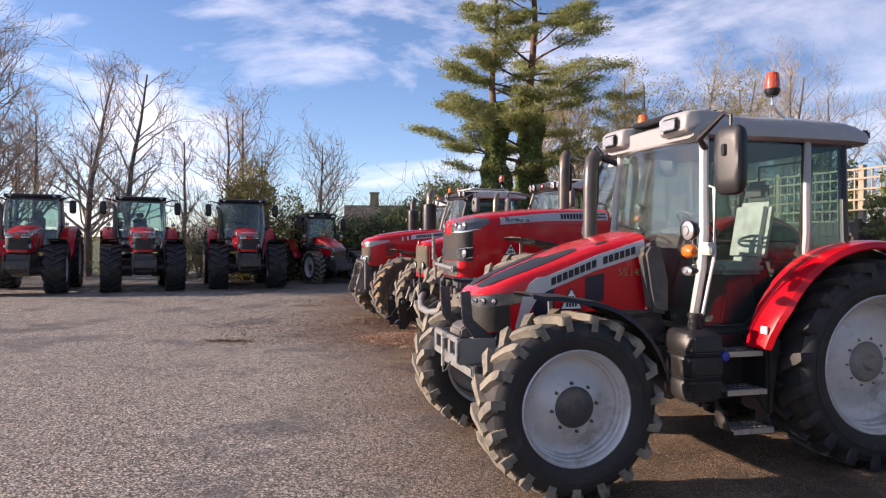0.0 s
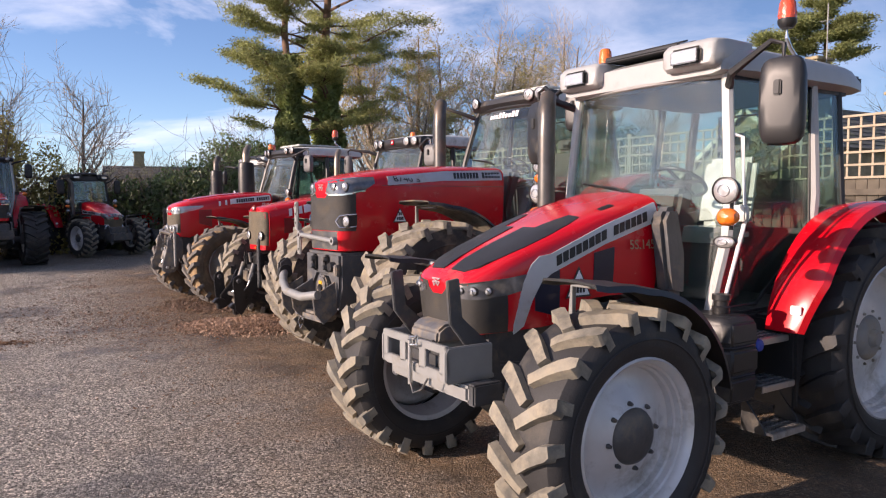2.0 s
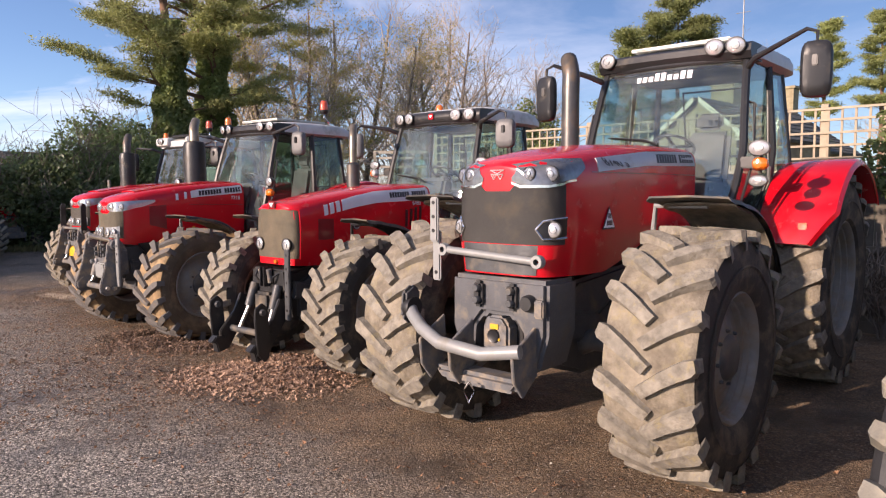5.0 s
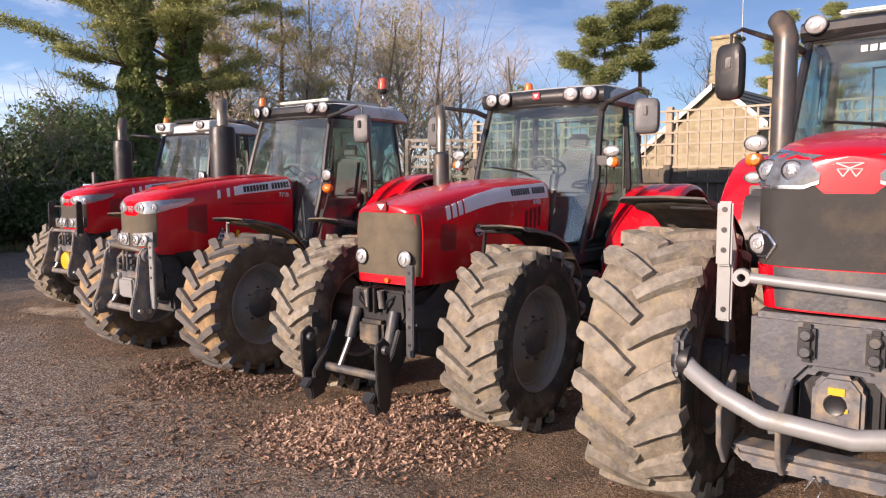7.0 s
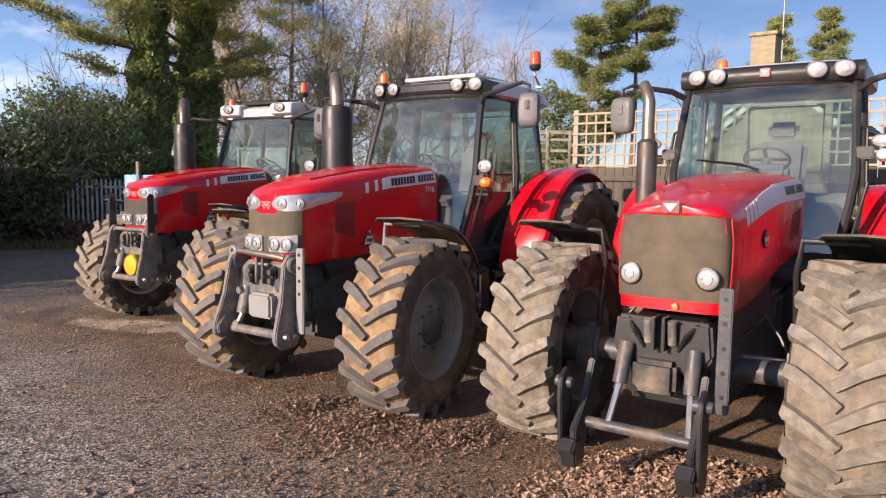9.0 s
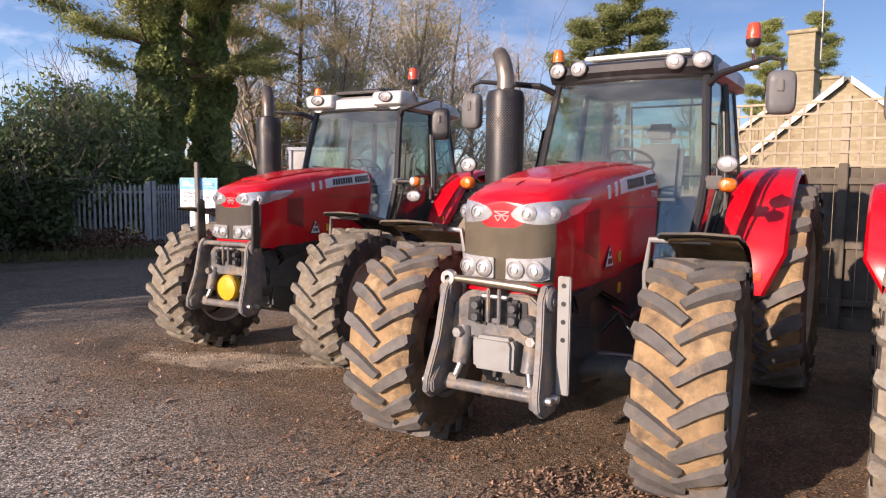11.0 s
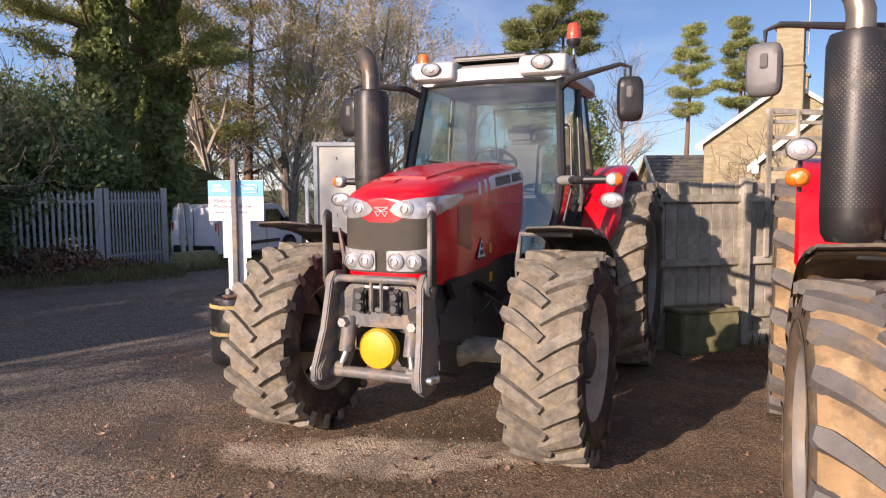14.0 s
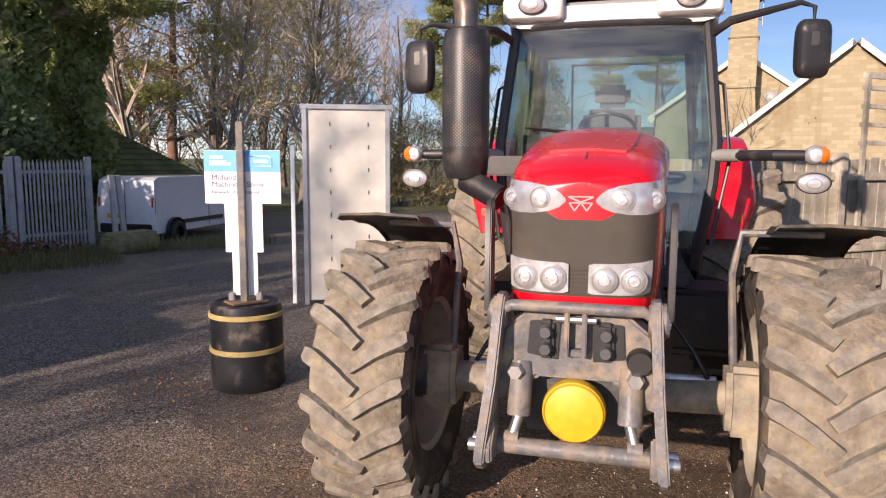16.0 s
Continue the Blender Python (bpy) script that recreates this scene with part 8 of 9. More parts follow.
def pine(name, at, h, seed, label, ivy=0.0, first=0.28, reach=0.30, flat=False, clump=70, group="pines", lean=0.0, gap=0.72, puff=(0.30, 0.10), blade=(0.15, 0.27), aspect=0.16, leaf=None, bare=0.42):
    rng = np.random.default_rng(seed)
    T = thing(name, pose(at[0], at[1], 0), label, "pine tree", group)
    r0 = h * 0.016 + 0.04
    pts, rs = [Vector((0, 0, -0.1))], [r0 * 1.2]
    for i in range(12):
        pts.append(pts[-1] + Vector((rng.normal(lean, 0.06), rng.normal(0, 0.06), h / 12)))
        rs.append(r0 * (1 - 0.072 * (i + 1)))
    part("trunk", MB().tube(pts, rs, 10), pine_bark, T)
    lim = MB()
    nv = []
    dirs = []
    whorls = []
    z = first
    while z < 0.985:
        for q in range(3 if z < 0.8 else 4):
            whorls.append((z + rng.uniform(-0.022, 0.022), q * 2.1 + rng.uniform(-0.5, 0.5) + 1.3 * len(whorls)))
        z += gap / h
    for t, a in whorls:
        t = max(first, min(t, 0.995))
        i = min(11, int(t * 12))
        o = pts[i].lerp(pts[i + 1], t * 12 - i)
        prof = (1 - ((t - first) / (1 - first)) ** 1.6) * 0.85 + 0.15
        if flat:
            prof = 0.45 + 0.55 * math.sin(math.pi * min(1, (t - first) / (1 - first) * 1.05)) ** 0.7
        L = h * reach * prof * rng.uniform(0.48, 1.25)
        d = Vector((math.cos(a), math.sin(a), rng.uniform(-0.05, 0.28)))
        q = [o]
        dd = d.normalized()
        for s in range(5):
            dd = (dd + Vector((rng.normal(0, 0.12), rng.normal(0, 0.12), 0.05 + rng.normal(0, 0.06)))).normalized()
            q.append(q[-1] + dd * L / 5)
        lim.tube(q, [max(0.014, 0.05 * (1 - 0.17 * s) * L / 3) for s in range(6)], 5, caps=False)
        # side branchlets spread flat from the outer limb, each with tufts of needles along it
        n_side = max(5, int(L * 2.6))
        for s in range(n_side):
            f = bare + (1 - bare) * (s + rng.uniform(0, 0.8)) / n_side
            i = min(4, int(f * 5))
            o = q[i].lerp(q[i + 1], f * 5 - i)
            along = (q[i + 1] - q[i]).normalized()
            side = Vector((-along.y, along.x, 0)) * (1 if s % 2 else -1)
            w = L * (0.15 + 0.17 * (1 - f)) * rng.uniform(0.6, 1.3)
            dv = (side * rng.uniform(0.5, 1.0) + along * rng.uniform(0.4, 0.9) + Vector((0, 0, rng.uniform(-0.12, 0.22)))).normalized()
            e = o + dv * w
            lim.tube([o, o.lerp(e, 0.5) + Vector((0, 0, 0.03)), e], [0.018, 0.012, 0.005], 3, caps=False)
            for g in (0.35, 0.7, 1.0):
                c = o.lerp(e, g)
                m = int(clump * rng.uniform(0.5, 1.2))
                off = rng.normal(0, 1, (m, 3)) * np.array([puff[0], puff[0], puff[1]])
                nv.append(np.array(tuple(c)) + off)
                dirs.append(off * 1.3 + np.array([dv.x * 0.12, dv.y * 0.12, 0.20]))
    tagged(part("limb_tangle", lim, pine_bark, T, smooth=60), kind="stuff")
    nv, dirs = np.concatenate(nv), np.concatenate(dirs)
    part("foliage", cards(nv, blade, seed + 2, aspect, dirs), leaf or needle_m, T, "tufts of olive-green needles", smooth=0)
    if ivy:
        m = 15000
        z = rng.uniform(0, ivy, m) ** 1.0
        a = rng.uniform(0, 6.283, m)
        bulge = 0.13 + 0.16 * np.sin(z * 1.7 + a * 2) + 0.12 * np.sin(z * 4.3 + a * 3) + 0.20 * rng.uniform(0, 1, m)
        rad = r0 + 0.03 + bulge * (1.25 - 0.6 * z / ivy)
        px = np.stack([rad * np.cos(a), rad * np.sin(a), z], 1)
        part("ivy", cards(px, (0.12, 0.26), seed + 5, 0.8), ivy_m, T, "dense dark ivy on the trunk", smooth=0)
        cz = [(0.0, 0.0, ivy * k / 10) for k in range(11)]
        part("ivy_core", MB().tube(cz, [r0 + 0.08 - 0.014 * k for k in range(11)], 9), ivy_m, T)
    return T


def bush(name, at, lumps, n, size, material, label, seed, group="", aspect=0.6, reach=1.0):
    """lumps: (x, y, z, rx, ry, rz). Twigs inside, leaves in an uneven shell."""
    rng = np.random.default_rng(seed)
    T = thing(name, pose(at[0], at[1], 0), label, "bush", group)
    out, tips = [], []
    for k in range(10):
        a = rng.uniform(0, 6.28)
        lx, ly, lz, rx, ry, rz = lumps[k % len(lumps)]
        grow(rng, (lx * 0.6, ly * 0.6, -0.05), (math.cos(a) * 0.4, math.sin(a) * 0.4, 1), (lz + rz * 0.7) * reach, 0.05 * reach, 2, out, tips, 0.1, 0.7, 4)
    mb = MB()
    for p, r, k in out:
        mb.tube(p, [max(q, 0.007) for q in r], k, caps=False)
    part("twig_tangle", mb, bark, T, smooth=60)
    vol = np.array([l[3] * l[4] + l[4] * l[5] for l in lumps])
    pp = []
    for (x, y, z, rx, ry, rz), w in zip(lumps, vol / vol.sum()):
        m = int(n * w)
        d = rng.normal(size=(m, 3))
        d /= np.linalg.norm(d, axis=1)[:, None]
        wob = 1 + 0.22 * np.sin(d[:, 0] * 5 + x) * np.sin(d[:, 1] * 4 + y) + 0.18 * np.sin(d[:, 2] * 7 + seed)
        rad = (rng.uniform(0.45, 1.08, m) ** 0.5) * wob
        q = d * rad[:, None] * (rx, ry, rz) + (x, y, z)
        pp.append(q[q[:, 2] > 0.02])
    part("foliage", cards(np.concatenate(pp), size, seed + 1, aspect), material, T, smooth=0)
    return T


# two ivied pines behind the gate
pine("pine_tree", (-5.05, 35.4), 16.8, 21, "tall pine with ivied trunk and layered olive-green crown", ivy=8.6, first=0.30, reach=0.215, gap=0.92, puff=(0.23, 0.085), blade=(0.11, 0.22), clump=88, aspect=0.22)
pine("pine_tree", (-3.45, 36.9), 19.8, 22, "tall pine with ivied trunk and wide olive-green crown", ivy=8.9, first=0.28, reach=0.25, gap=0.92, puff=(0.23, 0.085), blade=(0.11, 0.22), clump=88, aspect=0.22)
pine("pine_tree", (1.2, 43.5), 11.5, 25, "low spreading pine with open olive tufts behind the shed", first=0.22, reach=0.36, gap=1.3, puff=(0.24, 0.10), blade=(0.13, 0.25), clump=48, aspect=0.2)
pine("pine_tree", (49.3, 78.4), 25.0, 23, "umbrella-topped pine behind the stone house", first=0.60, reach=0.155, flat=True, clump=75, gap=1.0, puff=(0.42, 0.22), blade=(0.22, 0.42), aspect=0.30, leaf=far_needle_m, bare=0.3)
pine("pine_tree", (45.0, 79.5), 21.5, 27, "broad dark pine behind the stone house", first=0.30, reach=0.20, flat=True, clump=75, gap=1.25, puff=(0.48, 0.26), blade=(0.22, 0.44), aspect=0.30, leaf=far_needle_m, bare=0.3)
slim_pine = pine("pine_tree", (70.3, 77.1), 23.5, 28, "slim tall pine with ragged crown behind the chimney", first=0.48, reach=0.14, clump=60, gap=0.95, puff=(0.36, 0.18), blade=(0.2, 0.4), aspect=0.28, leaf=far_needle_m, bare=0.3)
copy_thing(slim_pine, pose(74.5, 72.2, 0.6, 0, 0, 140))

# bare trees
lab = "leafless tree with fine brown twigs"
t_a = bare_tree("bare_tree", (-21.2, 28.4), 10.5, 31, lab, crown=0.30)
t_b = bare_tree("bare_tree", (-17.2, 31.6), 9.0, 32, lab, crown=0.34)
t_c = bare_tree("bare_tree", (-13.6, 33.0), 7.2, 33, lab, crown=0.42)
t_d = bare_tree("bare_tree", (5.8, 51.0), 15.0, 34, lab, crown=0.30, dens=1.3)
t_e = bare_tree("bare_tree", (12.5, 50.0), 14.0, 35, lab, crown=0.33, dens=1.3)
# last six on this line: added out of view to shade the road
for src, x, y, s, tn in ((t_a, -22.4, 27.2, 1.0, 70), (t_a, -27.5, 24.6, 0.9, 200), (t_b, -25.0, 27.0, 0.95, 120), (t_b, -19.4, 30.0, 0.8, 40), (t_b, -29.5, 23.0, 1.0, 10), (t_c, -23.8, 29.0, 1.0, 50), (t_a, -18.6, 33.0, 0.85, 300), (t_c, -15.6, 31.0, 0.9, 190), (t_b, -24.0, 25.0, 0.62, 250), (t_c, -27.0, 28.0, 1.1, 20), (t_a, -23.5, 20.6, 1.1, 15), (t_b, -25.5, 22.6, 1.2, 95), (t_a, -21.8, 18.9, 1.0, 175), (t_b, -27.0, 20.4, 1.25, 255), (t_a, -25.0, 24.0, 1.1, 335), (t_b, -22.6, 22.0, 1.1, 60),
                        (t_d, 9.2, 53.0, 1.0, 60), (t_e, 16.0, 54.0, 0.95, 130), (t_d, 2.0, 49.0, 0.9, 150), (t_e, 20.5, 56.0, 0.9, 220), (t_e, -1.0, 47.0, 0.85, 75), (t_d, 13.0, 58.0, 1.1, 310), (t_e, 24.0, 62.0, 1.0, 10), (t_e, 61.0, 79.0, 1.45, 40), (t_d, 79.0, 73.0, 1.35, 100)):
    copy_thing(src, pose(x, y, 0, 0, 0, tn) @ Matrix.Scale(s, 4)).scale = (s, s, s)
lt = bare_tree("autumn_tree", (-0.8, 41.0), 12.0, 41, "thin autumn tree with sparse yellow-olive leaves", crown=0.34, leaf=larch_m, n_leaf=8000, dens=1.2, group="autumn trees behind the gate")
for x, y, s, tn in ((2.6, 43.0, 1.0, 100), (5.6, 41.5, 0.9, 200), (8.6, 45.0, 1.05, 290), (-2.6, 44.0, 1.1, 30), (0.8, 37.5, 0.72, 160)):
    copy_thing(lt, pose(x, y, 0, 0, 0, tn)).scale = (s, s, s)
bush("yew_bush", (-14.6, 27.0), [(0, 0, 1.8, 1.4, 1.2, 2.0), (0.4, 0.2, 3.4, 1.0, 0.9, 1.5), (1.9, 0.6, 1.6, 1.2, 1.0, 1.8)], 16000, (0.08, 0.16), larch_m, "yellow-green conifer behind the far tractors", 51)
bush("laurel_bush", (-8.0, 33.0), [(0, 0, 1.6, 2.0, 1.3, 1.7), (1.4, 0.6, 2.4, 1.6, 1.3, 1.6), (-1.6, -0.6, 1.4, 1.6, 1.2, 1.5)], 22000, (0.10, 0.2), laurel_m, "dark evergreen laurel overhanging the steel fence", 52)
bush("laurel_bush", (-6.9, 36.4), [(0, 0, 2.2, 1.6, 1.2, 2.2), (-1.2, 0.2, 2.4, 1.5, 1.2, 2.4), (-0.4, 0.4, 2.9, 1.3, 1.1, 1.6)], 20000, (0.10, 0.2), laurel_m, "dark evergreen laurel under the ivied pines", 53)
bush("laurel_bush", (-10.2, 30.2), [(0, 0, 1.2, 1.9, 0.8, 1.3), (1.6, 0.3, 1.6, 1.3, 0.8, 1.2), (-2.4, -0.3, 1.3, 1.8, 0.8, 1.4)], 20000, (0.10, 0.2), laurel_m, "dark evergreen laurel leaning over the steel fence", 57)
bush("brushwood", (-6.669, 30.762), [(-0.6, -0.12, 0.2, 1.9, 0.4, 0.38)], 3200, (0.06, 0.14), leaf_m, "low heap of cut brushwood by the fence", 58)
bush("bamboo_scrub", (9.8, 38.5), [(0, 0, 1.6, 2.6, 1.0, 2.0), (3.0, -1.0, 1.5, 2.0, 1.0, 1.8), (-2.4, 0.5, 1.3, 1.6, 1.0, 1.6)], 12000, (0.12, 0.4), straw_m, "tan dry scrub behind the board fence", 54, aspect=0.12)
bush("ivy_bush", (10.0, 33.2), [(0, 0, 1.8, 1.35, 1.0, 1.8), (-1.2, 0.4, 1.5, 1.0, 0.8, 1.5), (0.5, 0.1, 3.5, 0.8, 0.7, 1.5), (-0.4, 0.2, 4.7, 0.5, 0.5, 1.0)], 12000, (0.09, 0.18), ivy_m, "tall dark ivied thicket behind the board fence", 71)
bush("wall_climber", (11.05, 26.2), [(0, 0, 2.3, 0.5, 0.5, 0.5), (-0.45, 0.8, 2.2, 0.5, 0.5, 0.45), (0.5, -0.9, 2.6, 0.45, 0.5, 0.6)], 1500, (0.06, 0.2), hedge_m, "leafless climber against the stone gable", 72, aspect=0.12, reach=0.9)
bush("ivy_bush", (4.6, 11.3), [(0, 0, 2.2, 0.3, 0.25, 0.45), (0.1, 0.0, 2.7, 0.2, 0.2, 0.25)], 900, (0.06, 0.12), ivy_m, "dark climber on the trellis", 55, reach=0.35)
for k, (x, y, sx, sz) in enumerate(((-24.5, 27.5, 4.0, 1.8), (-18.5, 30.5, 4.0, 2.2), (-13.2, 32.0, 4.0, 2.8), (-9.8, 33.6, 3.0, 2.8), (-14.0, 45.0, 7.0, 2.6), (-17.0, 27.8, 3.0, 1.8), (1.0, 47.5, 7.0, 5.2), (9.5, 49.0, 6.0, 5.0), (17.0, 50.0, 6.0, 4.0), (-8.0, 46.0, 6.0, 3.4), (4.5, 44.5, 4.0, 3.4), (-1.0, 45.0, 3.5, 4.6))):
    bush("hedge", (x, y), [(-sx * 0.5, 0, sz * 0.5, sx * 0.5, 1.0, sz * 0.6), (sx * 0.4, 0.4, sz * 0.55, sx * 0.5, 1.0, sz * 0.55), (0, -0.3, sz * 0.6, sx * 0.4, 0.8, sz * 0.65)], 8500, (0.06, 0.22), hedge_m if k % 3 else larch_m, "brown winter hedge with thin twigs", 60 + k, "hedges", 0.15)

# ---------------------------------------------------------------- rough grass along the verge
rng = np.random.default_rng(8)
gp = []
for x, y, sx, sy, cnt in ((-7.727, 29.823, 3.2, 0.8, 5000), (-3.663, 30.784, 2.6, 0.5, 2600), (0.429, 18.72, 1.2, 0.28, 280)):
    q = np.stack([x + rng.uniform(-sx, sx, cnt), y + rng.uniform(-sy, sy, cnt), rng.uniform(0.02, 0.16, cnt)], 1)
    gp.append(q)
gp = np.concatenate(gp)
solid("verge_grass", cards(gp, (0.10, 0.26), 9, 0.10, np.array([0, 0, 1.6])), grass_m, "rough green and straw grass along the verge", "grass", kind="stuff", smooth=0)

# ---------------------------------------------------------------- stone house
def stone_material():
    m = bpy.data.materials.new("honey_coursed_stone")
    m.use_nodes = True
    n, l = m.node_tree.nodes, m.node_tree.links
    b = n["Principled BSDF"]
    tc = n.new("ShaderNodeTexCoord")
    mp = n.new("ShaderNodeMapping")
    mp.inputs["Scale"].default_value = (2.2, 2.2, 0.45)
    br = n.new("ShaderNodeTexBrick")
    br.inputs["Scale"].default_value = 1.0
    br.inputs["Brick Width"].default_value, br.inputs["Row Height"].default_value, br.inputs["Mortar Size"].default_value = 0.30, 0.125, 0.010
    br.inputs["Color1"].default_value, br.inputs["Color2"].default_value, br.inputs["Mortar"].default_value = (0.36, 0.31, 0.195, 1), (0.27, 0.225, 0.135, 1), (0.285, 0.245, 0.17, 1)
    sep = n.new("ShaderNodeSeparateXYZ")
    cmb = n.new("ShaderNodeCombineXYZ")
    l.new(tc.outputs["Object"], sep.inputs[0])
    ad = n.new("ShaderNodeMath")
    l.new(sep.outputs["X"], ad.inputs[0])
    l.new(sep.outputs["Y"], ad.inputs[1])
    l.new(ad.outputs[0], cmb.inputs["X"])
    l.new(sep.outputs["Z"], cmb.inputs["Y"])
    l.new(cmb.outputs[0], br.inputs["Vector"])
    nz = n.new("ShaderNodeTexNoise")
    nz.inputs["Scale"].default_value, nz.inputs["Detail"].default_value = 0.9, 8.0
    l.new(tc.outputs["Object"], mp.inputs["Vector"])
    l.new(mp.outputs["Vector"], nz.inputs["Vector"])
    rp = n.new("ShaderNodeMapRange")
    rp.inputs["From Min"].default_value, rp.inputs["From Max"].default_value = 0.50, 0.70
    rp.inputs["To Max"].default_value = 0.6
    l.new(nz.outputs["Fac"], rp.inputs["Value"])
    mx = n.new("ShaderNodeMix")
    mx.data_type = "RGBA"
    l.new(rp.outputs["Result"], mx.inputs["Factor"])
    l.new(br.outputs["Color"], mx.inputs["A"])
    mx.inputs["B"].default_value = (0.20, 0.145, 0.08, 1)
    l.new(mx.outputs["Result"], b.inputs["Base Color"])
    b.inputs["Roughness"].default_value = 0.9
    bp = n.new("ShaderNodeBump")
    bp.inputs["Strength"].default_value, bp.inputs["Distance"].default_value = 0.4, 0.015
    l.new(br.outputs["Fac"], bp.inputs["Height"])
    bp.invert = True
    l.new(bp.outputs["Normal"], b.inputs["Normal"])
    return m


stone = stone_material()
slate = mat("grey_slate_roof", (0.12, 0.115, 0.105), 0.75, var=0.3, vscale=3, bump=0.3, bscale=12, dirt=(0.16, 0.17, 0.08), dirt_amt=0.25, dscale=1.5)
barge = mat("cream_barge_board", (0.66, 0.63, 0.54), 0.6, var=0.08)
HA = 26.9


def gable_block(H, x0, y0, hw, length, eave, ridge, hwr=None):
    """A block with its gable at local x = x0, ridge along +x; hwr is the shorter half width of a lopsided gable."""
    hwr = hwr or hw
    eave_r = ridge - (ridge - eave) * hwr / hw
    wall = part("wall", MB().prism([(y0 - hwr, -0.3), (y0 + hw, -0.3), (y0 + hw, eave), (y0, ridge), (y0 - hwr, eave_r)], "yz", x0, x0 + length), stone, H, "honey-coloured coursed stone", smooth=0)
    for sg in (1, -1):
        nrm = Vector((0, sg * (ridge - eave), hw)).normalized()
        out = (hw if sg > 0 else hwr) + 0.25
        a, b_ = Vector((0, y0, ridge)), Vector((0, y0 + sg * out, ridge - out * (ridge - eave) / hw))
        prof = [a + nrm * 0.02, b_ + nrm * 0.02, b_ + nrm * 0.12, a + nrm * 0.14]
        roof = part("roof", MB().prism([(p.y, p.z) for p in prof], "yz", x0 - 0.22, x0 + length + 0.2), slate, H, smooth=0)
        rows = int((b_ - a).length / 0.28)
        for k in range(rows):
            e0 = a.lerp(b_, k / rows) + nrm * 0.135
            e1 = a.lerp(b_, (k + 1) / rows) + nrm * 0.165
            part("slate_course", MB().prism([(e0.y, e0.z), (e1.y, e1.z), (e1.y + nrm.y * -0.02, e1.z - nrm.z * 0.02), (e0.y, e0.z - 0.01)], "yz", x0 - 0.23, x0 + length + 0.21), slate, roof, smooth=0)
        p0, p1 = a + nrm * 0.16, b_ + nrm * 0.16
        part("barge_board", MB().prism([(p0.y, p0.z), (p1.y, p1.z), (p1.y, p1.z - 0.2), (p0.y, p0.z - 0.22)], "yz", x0 - 0.27, x0 - 0.22), barge, H)
        part("corbel", MB().box(x0 - 0.1, b_.y - sg * 0.12, b_.z + 0.02, 0.24, 0.2, 0.28), barge, H, bevel=0.02)


def chimney(H, x, y, w, d, z0, z1):
    c = part("chimney", MB().box(x, y, (z0 + z1) / 2, w, d, z1 - z0), stone, H, "square stone chimney stack", smooth=0)
    part("chimney_skirt", MB().box(x, y, z0 + (z1 - z0) * 0.27, w + 0.08, d + 0.08, (z1 - z0) * 0.54), stone, c, smooth=0)
    part("chimney_ledge", MB().box(x, y, z0 + (z1 - z0) * 0.57, w + 0.16, d + 0.16, 0.12), stone, c, bevel=0.03)
    part("chimney_cap", MB().box(x, y, z1 + 0.06, w + 0.22, d + 0.22, 0.16), stone, c, bevel=0.03)


house = thing("house", pose(11.14, 23.64, 0.13, 0, 0, HA) @ Matrix.Scale(0.853, 4), "stone house with slate roofs, cream barge boards and tall chimney", "house")
gable_block(house, 0.0, 0.0, 3.1, 10.05, 2.75, 5.35, 1.45)
gable_block(house, 10.1, 3.25, 3.5, 8.0, 4.0, 6.5)
chimney(house, 9.62, 3.20, 1.15, 1.05, 5.05, 8.75)
part("chimney_breast", MB().prism([(2.45, -0.3), (3.95, -0.3), (3.85, 3.6), (3.73, 5.2), (2.67, 5.2), (2.55, 3.6)], "yz", 9.1, 10.3), stone, house, smooth=0)
chimney(house, 18.5, 3.5, 0.8, 0.8, 4.5, 7.9)
part("aerial", MB().tube([(9.6, 2.52, 7.6), (9.6, 2.52, 11.4)], 0.03, 6).tube([(9.6, 2.2, 10.6), (9.6, 2.9, 10.6)], 0.015, 6).tube([(9.6, 2.52, 7.9), (9.6, 2.8, 7.9)], 0.02, 6), frame_grey, house)
part("satellite_dish", MB().lathe([(0.0, -0.06), (0.2, -0.04), (0.32, 0.03), (0.33, 0.035), (0.2, -0.02), (0, -0.04)], 20, (9.92, 1.98, 4.65), "x"), frame_grey, house)
outbuilding = thing("outbuilding", pose(16.14, 35.37, 0, 0, 0, -33.8), "low stone outbuilding with mossy slate roof", "outbuilding")
gable_block(outbuilding, 0, 0, 1.6, 2.8, 2.0, 3.1)
# far house with a chimney beyond the hedge
far_house = thing("house", pose(-27.0, 72.0, 0, 0, 0, 20), "distant low house with a dark chimney beyond the hedge", "house")
gable_block(far_house, 0, 0, 4.0, 14.0, 2.6, 5.2)
chimney(far_house, 3.0, 0.3, 0.9, 0.9, 4.0, 6.6)

# ---------------------------------------------------------------- fences
weathered = mat("weathered_grey_board", (0.42, 0.385, 0.32), 0.85, var=0.22, vscale=4, bump=0.3, bscale=30, stain=((0.16, 0.17, 0.09), 0.22, 1.6), dirt=(0.17, 0.155, 0.12), dirt_amt=0.42, dscale=2.5, island=0.22)
dark_board = mat("dark_stained_board", (0.10, 0.085, 0.065), 0.85, var=0.3, vscale=4, bump=0.25, bscale=30, island=0.2)
lattice = mat("brown_lattice_batten", (0.35, 0.29, 0.21), 0.8, var=0.15, vscale=6, island=0.12)
galv = mat("galvanised_steel", (0.36, 0.38, 0.40), 0.5, metal=0.45, var=0.15, vscale=8, dirt=(0.2, 0.19, 0.17), dirt_amt=0.15)


